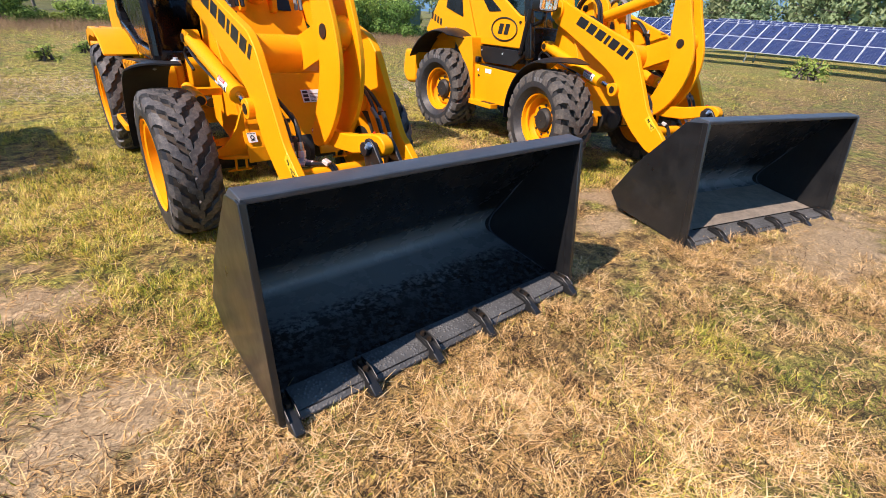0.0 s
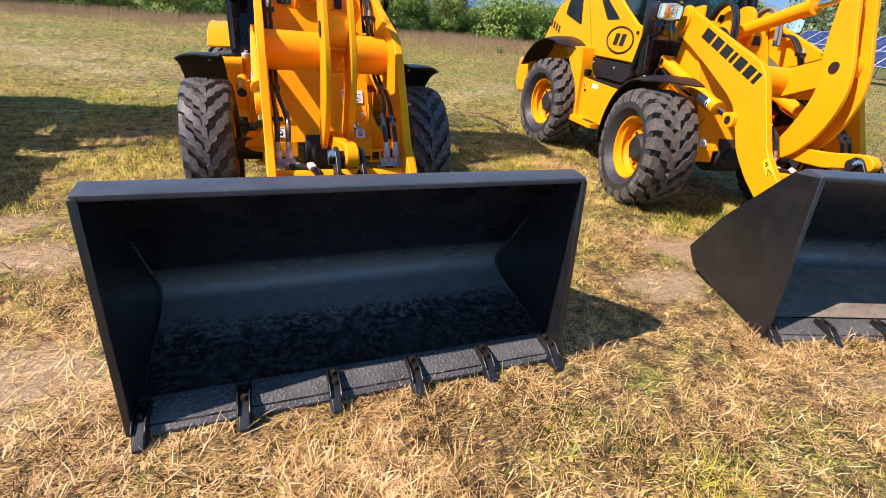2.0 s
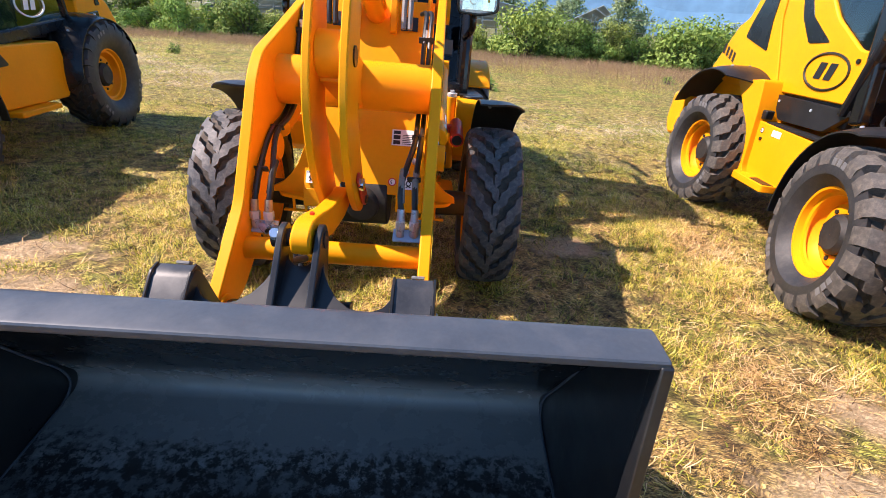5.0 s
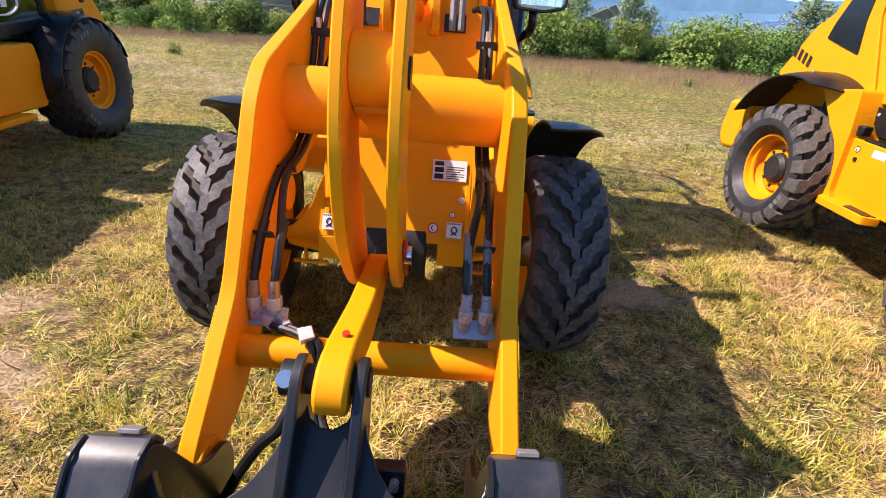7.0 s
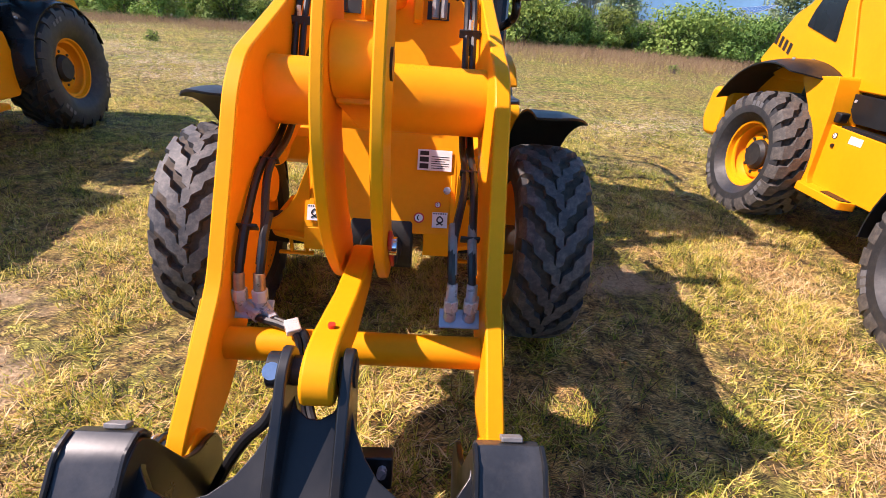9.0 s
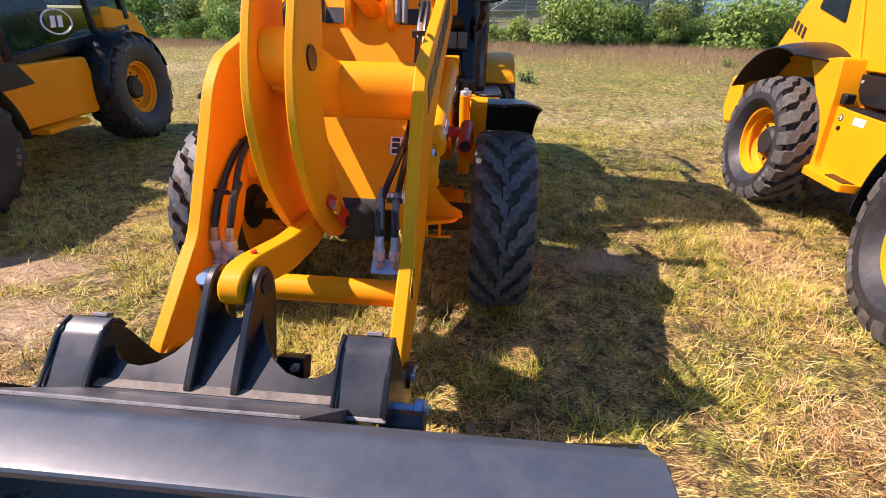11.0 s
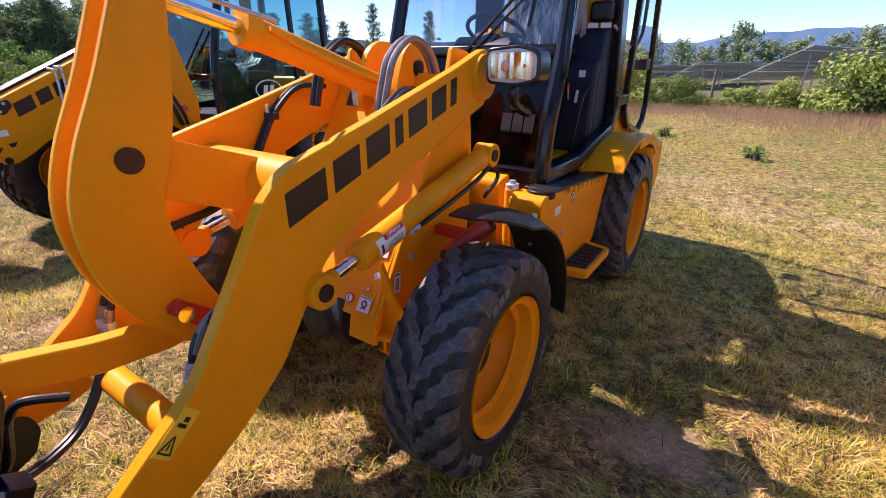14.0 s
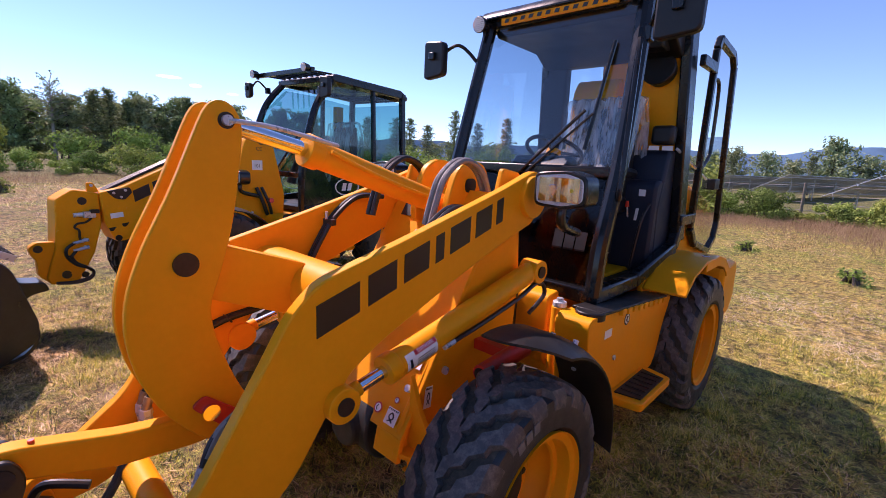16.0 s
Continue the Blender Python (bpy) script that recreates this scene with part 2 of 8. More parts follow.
def leaf_mat(name, dark, light, rough=0.8):
    m, n, l, p = nodes_of(name)
    geo, oi = n.new("ShaderNodeNewGeometry"), n.new("ShaderNodeObjectInfo")
    v = coords(n, l, 1.0)
    f = n.new("ShaderNodeMath")
    f.operation = "MULTIPLY_ADD"
    f.inputs[1].default_value = 0.55
    l.new(geo.outputs["Random Per Island"], f.inputs[0])
    l.new(noise_tex(n, l, v, 1.3, 3), f.inputs[2])
    col = ramp(n, l, f.outputs[0], [(0.35, dark), (0.95, light)])
    h = n.new("ShaderNodeHueSaturation")
    k = n.new("ShaderNodeMath")
    k.operation = "MULTIPLY_ADD"
    k.inputs[1].default_value, k.inputs[2].default_value = 0.06, 0.47
    l.new(oi.outputs["Random"], k.inputs[0])
    l.new(k.outputs[0], h.inputs["Hue"])
    l.new(col, h.inputs["Color"])
    l.new(h.outputs[0], p.inputs["Base Color"])
    p.inputs["Roughness"].default_value = rough
    tl, ad = n.new("ShaderNodeBsdfTranslucent"), n.new("ShaderNodeMixShader")
    ad.inputs[0].default_value = 0.25
    l.new(h.outputs[0], tl.inputs[0])
    l.new(p.outputs[0], ad.inputs[1])
    l.new(tl.outputs[0], ad.inputs[2])
    l.new(ad.outputs[0], n["Material Output"].inputs[0])
    return m


LEAF = leaf_mat("broad leaves", (0.10, 0.16, 0.055), (0.33, 0.43, 0.17))
LEAF_BUSH = leaf_mat("bush leaves", (0.030, 0.058, 0.010), (0.19, 0.29, 0.05))
LEAF_PALE = leaf_mat("pale bush leaves", (0.085, 0.15, 0.022), (0.31, 0.43, 0.085))
NEEDLE = leaf_mat("pine needles", (0.07, 0.115, 0.055), (0.23, 0.31, 0.13))
# haze is mixed into this greyer leaf colour
LEAF_FAR = leaf_mat("distant leaves with haze tint", (0.11, 0.16, 0.08), (0.30, 0.38, 0.18))

# bare sandy patches: centre x, y, radius x, radius y
SAND = [(-0.15, 1.66, 0.62, 0.36), (-0.45, 2.75, 0.42, 0.28), (4.75, 0.42, 1.3, 0.46), (3.42, 1.72, 0.40, 0.24), (3.92, 2.12, 0.44, 0.24), (2.83, 3.78, 0.42, 0.26), (-0.95, 3.2, 0.7, 0.3)]


def ground_mat():
    """Mown field floor: a mat of crossing dead fibres over dark earth, greener and browner patches, bare sand."""
    m, n, l, p = nodes_of("field soil")
    v = coords(n, l, 1.0)
    big, mid, fine = noise_tex(n, l, v, 0.55, 5, 0.6), noise_tex(n, l, v, 3.2, 6, 0.65), noise_tex(n, l, v, 45, 5, 0.7)
    mixf = mixc(n, l, 0.5, big, mid)
    col = ramp(n, l, fine, [(0.40, (0.026, 0.018, 0.010)), (0.60, (0.30, 0.205, 0.105))])
    mats = []
    wob = n.new("ShaderNodeTexNoise")
    wob.inputs["Scale"].default_value, wob.inputs["Detail"].default_value = 7.0, 2
    l.new(v, wob.inputs["Vector"])
    warp = n.new("ShaderNodeVectorMath")
    warp.operation = "MULTIPLY_ADD"
    warp.inputs[1].default_value = (0.16, 0.16, 0.0)
    l.new(wob.outputs["Color"], warp.inputs[0])
    l.new(v, warp.inputs[2])
    for turn, tone in ((15, (0.58, 0.36, 0.145)), (62, (0.74, 0.49, 0.205)), (108, (0.47, 0.33, 0.105)), (151, (0.82, 0.58, 0.28))):
        mp = n.new("ShaderNodeMapping")
        mp.inputs["Rotation"].default_value = (0, 0, radians(turn))
        mp.inputs["Location"].default_value = (turn * 0.13, turn * 0.29, 0)
        mp.inputs["Scale"].default_value = (34, 230, 34)
        l.new(warp.outputs[0], mp.inputs[0])
        f = noise_tex(n, l, mp.outputs[0], 1.0, 3, 0.6)
        mask = ramp(n, l, f, [(0.535, (0, 0, 0)), (0.60, (0.95, 0.95, 0.95))])
        mats.append(mask)
        col = mixc(n, l, mask, col, tone)
    tint = ramp(n, l, mixf, [(0.40, (1.06, 0.95, 0.74)), (0.50, (0.97, 0.97, 0.68)), (0.58, (0.66, 0.92, 0.36))])
    col = mixc(n, l, 1.0, col, tint, "MULTIPLY")
    clump = ramp(n, l, noise_tex(n, l, v, 9.0, 5, 0.68), [(0.38, (0.32, 0.29, 0.26)), (0.50, (0.88, 0.88, 0.88)), (0.62, (1.35, 1.35, 1.32))])
    col = mixc(n, l, 1.0, col, clump, "MULTIPLY")
    sand = ramp(n, l, fine, [(0.3, (0.40, 0.275, 0.145)), (0.7, (0.72, 0.535, 0.315))])
    for x, y, rx, ry in SAND:
        mp = n.new("ShaderNodeMapping")
        mp.inputs["Location"].default_value = (-x / rx, -y / ry, 0)
        mp.inputs["Scale"].default_value = (1 / rx, 1 / ry, 0)
        l.new(v, mp.inputs[0])
        ln, ad, half = n.new("ShaderNodeVectorMath"), n.new("ShaderNodeMath"), n.new("ShaderNodeMath")
        ln.operation, ad.operation, half.operation = "LENGTH", "MULTIPLY_ADD", "MULTIPLY"
        l.new(mp.outputs[0], ln.inputs[0])
        ad.inputs[1].default_value, half.inputs[1].default_value = 2.2, 0.42
        l.new(mid, ad.inputs[0])
        l.new(ln.outputs["Value"], ad.inputs[2])
        l.new(ad.outputs[0], half.inputs[0])
        col = mixc(n, l, ramp(n, l, half.outputs[0], [(0.66, (1, 1, 1)), (0.88, (0, 0, 0))]), col, sand)
    sp = n.new("ShaderNodeSeparateXYZ")
    l.new(v, sp.inputs[0])
    # the sward is denser and more yellow-green away from the trodden row of machines
    dense = n.new("ShaderNodeMapRange")
    dense.inputs["From Min"].default_value, dense.inputs["From Max"].default_value = 3.5, 7.5
    l.new(sp.outputs["Y"], dense.inputs["Value"])
    col = mixc(n, l, dense.outputs[0], col, mixc(n, l, 1.0, col, (1.14, 1.34, 0.95), "MULTIPLY"))
    wild = mixc(n, l, 0.5, ramp(n, l, fine, [(0.35, (0.03, 0.04, 0.01)), (0.65, (0.20, 0.22, 0.05))]), ramp(n, l, big, [(0.4, (0.10, 0.12, 0.03)), (0.6, (0.26, 0.22, 0.08))]))
    for axis, lo, hi in (("Y", 22.0, 27.0), ("X", -26.0, -34.0)):
        mr = n.new("ShaderNodeMapRange")
        mr.inputs["From Min"].default_value, mr.inputs["From Max"].default_value = lo, hi
        l.new(sp.outputs[axis], mr.inputs["Value"])
        col = mixc(n, l, mr.outputs[0], col, wild)
    l.new(col, p.inputs["Base Color"])
    p.inputs["Roughness"].default_value = 0.9
    relief = mixc(n, l, 1.0, mixc(n, l, 1.0, mats[0], mats[1], "LIGHTEN"), mixc(n, l, 1.0, mats[2], mats[3], "LIGHTEN"), "LIGHTEN")
    bump(n, l, p, mixc(n, l, 0.5, relief, mixc(n, l, 0.45, fine, noise_tex(n, l, v, 14, 4, 0.6))), 1.0, 0.03)
    return m


GROUND = ground_mat()


def blade_mat(name, stops):
    """Grass blades: tone from patches, clumps and a chance of its own for each blade."""
    m, n, l, p = nodes_of(name)
    v = coords(n, l, 1.0)
    geo = n.new("ShaderNodeNewGeometry")
    f = mixc(n, l, 0.55, noise_tex(n, l, v, 0.9, 3), noise_tex(n, l, v, 8.0, 5, 0.7))
    wide = n.new("ShaderNodeMapRange")
    wide.inputs["From Min"].default_value, wide.inputs["From Max"].default_value = 0.37, 0.63
    l.new(f, wide.inputs["Value"])
    k = mixc(n, l, 0.48, wide.outputs[0], geo.outputs["Random Per Island"])
    col = ramp(n, l, k, stops)
    l.new(col, p.inputs["Base Color"])
    p.inputs["Roughness"].default_value = 0.55
    tl, ad = n.new("ShaderNodeBsdfTranslucent"), n.new("ShaderNodeMixShader")
    ad.inputs[0].default_value = 0.3
    l.new(col, tl.inputs[0])
    l.new(p.outputs[0], ad.inputs[1])
    l.new(tl.outputs[0], ad.inputs[2])
    l.new(ad.outputs[0], n["Material Output"].inputs[0])
    return m


GREEN_BLADES = blade_mat("green grass blades", [(0.26, (0.045, 0.060, 0.008)), (0.42, (0.33, 0.39, 0.030)), (0.58, (0.71, 0.59, 0.074)), (0.75, (0.92, 0.77, 0.25))])
STRAW = blade_mat("dry straw blades", [(0.28, (0.055, 0.027, 0.010)), (0.42, (0.44, 0.26, 0.095)), (0.56, (0.82, 0.525, 0.205)), (0.73, (0.95, 0.72, 0.40))])
RAKED = blade_mat("bleached raked straw", [(0.26, (0.20, 0.13, 0.065)), (0.42, (0.58, 0.42, 0.23)), (0.58, (0.88, 0.68, 0.42)), (0.75, (0.98, 0.84, 0.60))])
RED_GRASS = leaf_mat("dry reddish grass", (0.17, 0.115, 0.055), (0.42, 0.31, 0.155), 0.8)
# distance haze is painted into the blue base colour of the hills
FAR_HILL = surface("forest hills with painted haze", (0.085, 0.19, 0.30), 1.0, 0, 0.18, 0.012, 0.05, 0.0)


# ---- mesh tools ----
CUR = [Matrix.Identity(4)]


def part(name, bm, material, parent, label="", bevel=0.0, sharp=35):
    """One mesh object under a thing or a part, in the thing's own coordinates."""
    bm.transform(CUR[0])
    bmesh.ops.recalc_face_normals(bm, faces=bm.faces)
    me = bpy.data.meshes.new(name)
    bm.to_mesh(me)
    bm.free()
    me.materials.append(material)
    me.polygons.foreach_set("use_smooth", [True] * len(me.polygons))
    me.set_sharp_from_angle(angle=radians(sharp))
    ob = new(name, me)
    ob.parent = parent
    if bevel:
        md = ob.modifiers.new("edge", "BEVEL")
        md.width, md.segments, md.limit_method, md.angle_limit = bevel, 2, "ANGLE", radians(40)
    if label:
        tagged(ob, label)
    return ob


def thing(name, m, label, category, group="", kind=""):
    ob = new(name)
    ob.empty_display_size = 0.2
    ob.matrix_basis = m
    return tagged(ob, label, category, group, kind)


def prism(bm, pts, a, b, axis="x"):
    """Extrude a closed outline from a to b along an axis; outline in the other two axes, in order."""
    def at(p, d):
        return {"x": (d, p[0], p[1]), "y": (p[0], d, p[1]), "z": (p[0], p[1], d)}[axis]
    lo, hi = [bm.verts.new(at(p, a)) for p in pts], [bm.verts.new(at(p, b)) for p in pts]
    bm.faces.new(lo)
    bm.faces.new(hi[::-1])
    for i in range(len(pts)):
        j = (i + 1) % len(pts)
        bm.faces.new((lo[i], hi[i], hi[j], lo[j]))
    return bm


def box(bm, c, s, m=None):
    vs = []
    for dx in (-0.5, 0.5):
        for dy in (-0.5, 0.5):
            for dz in (-0.5, 0.5):
                v = Vector((dx * s[0], dy * s[1], dz * s[2]))
                if m is not None:
                    v = m @ v
                vs.append(bm.verts.new(v + Vector(c)))
    for f in ((0, 1, 3, 2), (4, 6, 7, 5), (0, 4, 5, 1), (2, 3, 7, 6), (0, 2, 6, 4), (1, 5, 7, 3)):
        bm.faces.new([vs[i] for i in f])
    return bm


def ring_frame(d):
    d = d.normalized()
    u = d.cross(Vector((0, 0, 1)) if abs(d.z) < 0.9 else Vector((1, 0, 0))).normalized()
    return u, d.cross(u)


def cyl(bm, p0, p1, r0, r1=None, seg=18):
    p0, p1 = Vector(p0), Vector(p1)
    r1 = r0 if r1 is None else r1
    u, w = ring_frame(p1 - p0)
    rings = []
    for p, r in ((p0, r0), (p1, r1)):
        rings.append([bm.verts.new(p + (u * math.cos(2 * math.pi * i / seg) + w * math.sin(2 * math.pi * i / seg)) * r) for i in range(seg)])
    for i in range(seg):
        j = (i + 1) % seg
        bm.faces.new((rings[0][i], rings[0][j], rings[1][j], rings[1][i]))
    bm.faces.new(rings[0][::-1])
    bm.faces.new(rings[1])
    return bm


def smooth_path(pts, n=5):
    P = [Vector(p) for p in pts]
    if len(P) < 3:
        return P
    out = []
    for i in range(len(P) - 1):
        a, b, c, d = P[max(i - 1, 0)], P[i], P[i + 1], P[min(i + 2, len(P) - 1)]
        for k in range(n):
            t = k / n
            out.append(0.5 * ((2 * b) + (c - a) * t + (2 * a - 5 * b + 4 * c - d) * t * t + (3 * b - a - 3 * c + d) * t ** 3))
    return out + [P[-1]]


def pipe(bm, pts, r, seg=8, n=5):
    """A round hose or bar along a smoothed path."""
    P = smooth_path(pts, n)
    rings, u = [], None
    for i, p in enumerate(P):
        d = (P[min(i + 1, len(P) - 1)] - P[max(i - 1, 0)]).normalized()
        if u is None:
            u = ring_frame(d)[0]
        u = (u - d * u.dot(d)).normalized()
        w = d.cross(u)
        rings.append([bm.verts.new(p + (u * math.cos(2 * math.pi * k / seg) + w * math.sin(2 * math.pi * k / seg)) * r) for k in range(seg)])
    for a, b in zip(rings, rings[1:]):
        for k in range(seg):
            j = (k + 1) % seg
            bm.faces.new((a[k], a[j], b[j], b[k]))
    bm.faces.new(rings[0][::-1])
    bm.faces.new(rings[-1])
    return bm


def lathe(bm, prof, c, seg=48, closed=True):
    """Revolve (radius, x) pairs about an axle along x through c."""
    rings = []
    for r, x in prof:
        rings.append([bm.verts.new((c[0] + x, c[1] + r * math.cos(2 * math.pi * k / seg), c[2] + r * math.sin(2 * math.pi * k / seg))) for k in range(seg)])
    pairs = list(zip(rings, rings[1:])) + ([(rings[-1], rings[0])] if closed else [])
    for a, b in pairs:
        for k in range(seg):
            j = (k + 1) % seg
            bm.faces.new((a[k], a[j], b[j], b[k]))
    return bm


def shell(bm, outer, thick, a, b, axis="x"):
    """An open sheet of given thickness that follows an outline, extruded from a to b."""
    n = len(outer)
    inner = []
    for i, p in enumerate(outer):
        q0, q1 = Vector(outer[max(i - 1, 0)]), Vector(outer[min(i + 1, n - 1)])
        t = (q1 - q0).normalized()
        inner.append((p[0] - t.y * thick, p[1] + t.x * thick))
    return prism(bm, list(outer) + inner[::-1], a, b, axis)


def round_poly(pts, r, n=3):
    """Rounds the corners of an outline."""
    out = []
    for i, p in enumerate(pts):
        p, a, b = Vector(p), Vector(pts[i - 1]), Vector(pts[(i + 1) % len(pts)])
        ra, rb = min(r, (a - p).length * 0.45), min(r, (b - p).length * 0.45)
        s, e = p + (a - p).normalized() * ra, p + (b - p).normalized() * rb
        for k in range(n + 1):
            t = k / n
            out.append(tuple(s * (1 - t) ** 2 + p * 2 * t * (1 - t) + e * t * t))
    return out


def plate_on(bm, o, u, v, w, h, thick=0.0015, skew=0.0):
    """A thin slab lying on a face: corner o, unit directions u (width) and v (height)."""
    o, u, v = Vector(o), Vector(u).normalized(), Vector(v).normalized()
    nn = u.cross(v).normalized() * thick
    lo = [o, o + u * w, o + u * (w + skew) + v * h, o + u * skew + v * h]
    a, b = [bm.verts.new(p) for p in lo], [bm.verts.new(p + nn) for p in lo]
    bm.faces.new(a[::-1])
    bm.faces.new(b)
    for i in range(4):
        j = (i + 1) % 4
        bm.faces.new((a[i], a[j], b[j], b[i]))
    return bm


def words(text, size, m, material, parent, name="lettering", thick=0.0006):
    """Readable print in the built-in font, as a mesh part."""
    cu = bpy.data.curves.new(name, "FONT")
    cu.body, cu.size, cu.extrude, cu.align_x, cu.align_y = text, size, thick, "CENTER", "CENTER"
    tmp = bpy.data.objects.new("tmp", cu)
    me = bpy.data.meshes.new_from_object(tmp)
    bpy.data.objects.remove(tmp)
    me.transform(CUR[0] @ m)
    me.materials.append(material)
    ob = new(name, me)
    ob.parent = parent
    return ob


# ---- wheels ----
def wheel(root, name, x, y, R, W, side, lugs, lug_w, lug_h, skew, rim_r, label, tread=None, blocks=False, dish=0.0, sink=0.012):
    """A wheel with a tread of moulded bars; side is +1 or -1 for the outward direction."""
    c = (x, y, R - sink)
    tread = tread or TREAD
    hw = W / 2
    prof = [(rim_r - 0.012, -hw * 0.62), (rim_r + 0.02, -hw * 0.80), (R * 0.66, -hw * 0.97), (R * 0.80, -hw), (R * 0.90, -hw * 0.93), (R - lug_h * 1.25, -hw * 0.80),
            (R - lug_h, -hw * 0.45), (R - lug_h * 0.9, 0), (R - lug_h, hw * 0.45), (R - lug_h * 1.25, hw * 0.80), (R * 0.90, hw * 0.93), (R * 0.80, hw), (R * 0.66, hw * 0.97), (rim_r + 0.02, hw * 0.80), (rim_r - 0.012, hw * 0.62)]
    casing_bm = lathe(bmesh.new(), prof, c, 56, False)
    bm = bmesh.new()
    # across each half: place, drop of the crown, swing along the round
    stations = [(-0.05, 0.0, 0.0), (0.20, 0.0, 0.12), (0.32, 0.0, 0.48), (0.54, -0.002, 0.56), (0.64, -0.005, 0.92), (0.90, -0.022, 1.0), (1.0, -0.065, 1.02)]
    runs = [stations]
    if blocks:
        runs = [[(-0.08, 0.0, -0.04), (0.12, 0.0, 0.10), (0.15, 0.0, 0.26), (0.38, -0.001, 0.40), (0.41, -0.002, 0.58), (0.66, -0.006, 0.76), (0.69, -0.008, 0.92), (0.86, -0.018, 1.04), (0.95, -0.038, 1.08), (0.985, -0.070, 1.09)]]
    for sgn in (-1, 1):
        for i in range(lugs):
            base = 2 * math.pi * (i + (0.5 if sgn > 0 else 0.0)) / lugs
            for run in runs:
                rows = []
                for s, drop, swing in run:
                    top = R + drop
                    low = R - lug_h - 0.02 if s < 0.8 else R - 0.12
                    th = base + skew * swing
                    wd = lug_w * (0.90 + 0.22 * s)
                    row = []
                    for r, k in ((low, 1.08), (top, 0.92), (top, -0.92), (low, -1.08)):
                        a = th + k * wd / 2 / R
                        row.append(bm.verts.new((c[0] + sgn * s * hw, c[1] + r * math.cos(a), c[2] + r * math.sin(a))))
                    rows.append(row)
                for p, q in zip(rows, rows[1:]):
                    for k in range(3):
                        bm.faces.new((p[k], p[k + 1], q[k + 1], q[k]))
                bm.faces.new(rows[0])
                bm.faces.new(rows[-1][::-1])
    tyre_bm = bm
    f = side
    dp = -dish
    lp = 0.97 if dish else 0.80
    rp = [(rim_r + 0.022, f * hw * lp), (rim_r + 0.020, f * hw * (lp - 0.10)), (rim_r - 0.016, f * hw * (lp - 0.14)), (rim_r - 0.030, f * hw * (0.35 + dp * 0.5)), (rim_r - 0.055, f * hw * (0.12 + dp)), (rim_r - 0.075, f * hw * (0.02 + dp)),
          (rim_r * 0.40, f * hw * (0.06 + dp)), (rim_r * 0.40, f * hw * (-0.05 + dp)), (rim_r - 0.06, f * hw * (-0.12 + dp)), (rim_r - 0.02, f * hw * -0.6), (rim_r + 0.022, f * hw * -0.80), (rim_r + 0.01, f * hw * -0.80), (rim_r, f * hw * 0.6)]
    wheel_part = part(name, lathe(bmesh.new(), rp, c, 48), YELLOW, root, label)
    ty = part("tyre", casing_bm, RUBBER, wheel_part, "black rubber tyre", 0.0, 28)
    part("tread", tyre_bm, tread, ty, "dusty zigzag tread blocks", 0.0, 28)
    crown = [(r + 0.0015, x) for r, x in prof[5:10]]
    part("tread_base", lathe(bmesh.new(), crown, c, 56, False), TREAD_DIRT, ty, "earth-stained rubber between the tread blocks")
    ring = [(rim_r - 0.012, f * hw * 0.50), (rim_r - 0.045, f * hw * 0.46), (rim_r - 0.050, f * hw * 0.40), (rim_r - 0.012, f * hw * 0.34)]
    part("rim_ring", lathe(bmesh.new(), ring, c, 48, False), YELLOW, wheel_part)
    ring = [(rim_r * 0.70, f * hw * (0.06 + dp)), (rim_r * 0.69, f * hw * (0.17 + dp)), (rim_r * 0.62, f * hw * (0.20 + dp)), (rim_r * 0.46, f * hw * (0.18 + dp)), (rim_r * 0.44, f * hw * (0.05 + dp))]
    part("wheel_disc", lathe(bmesh.new(), ring, c, 48, False), YELLOW, wheel_part)
    # moulded marks on the outer sidewall
    for a0 in (100, 215, 330):
        bm = bmesh.new()
        for k in range(3):
            a = radians(a0 + k * 7 * side)
            rr = R * 0.76
            o = Vector((c[0] + side * (hw * 1.0 + 0.001), c[1] + rr * math.cos(a), c[2] + rr * math.sin(a)))
            u = Vector((0, -math.sin(a), math.cos(a))) * side
            v = Vector((0, math.cos(a), math.sin(a)))
            plate_on(bm, o, u, v, 0.035, 0.04, 0.003)
        part("sidewall_mark", bm, SIDEWALL_PRINT, wheel_part)
    hub = bmesh.new()
    lathe(hub, [(0.001, f * hw * (0.42 + dp)), (rim_r * 0.34, f * hw * (0.42 + dp)), (rim_r * 0.44, f * hw * (0.30 + dp)), (rim_r * 0.46, f * hw * (-0.1 + dp)), (0.001, f * hw * (-0.1 + dp))], c, 24, False)
    part("hub", hub, DARK_IRON, wheel_part, "dark grease-marked wheel hub")
    if dish > 0.3:
        # pressed lug inside the rim
        a = radians(70)
        q = Vector((c[0] + f * hw * 0.42, c[1] + (rim_r - 0.040) * math.cos(a), c[2] + (rim_r - 0.040) * math.sin(a)))
        part("rim_lug", box(bmesh.new(), q, (0.035, 0.045, 0.03), Matrix.Rotation(a - math.pi / 2, 3, "X")), YELLOW, wheel_part, "", 0.004)
    for k in range(8):
        bm = bmesh.new()
        a = 2 * math.pi * k / 8
        q = Vector((c[0], c[1] + rim_r * 0.55 * math.cos(a), c[2] + rim_r * 0.55 * math.sin(a)))
        cyl(bm, q + Vector((f * hw * (0.02 + dp), 0, 0)), q + Vector((f * hw * (0.24 + dp), 0, 0)), 0.014, seg=6)
        part("wheel_bolt", bm, DARK_IRON, wheel_part)
    return wheel_part


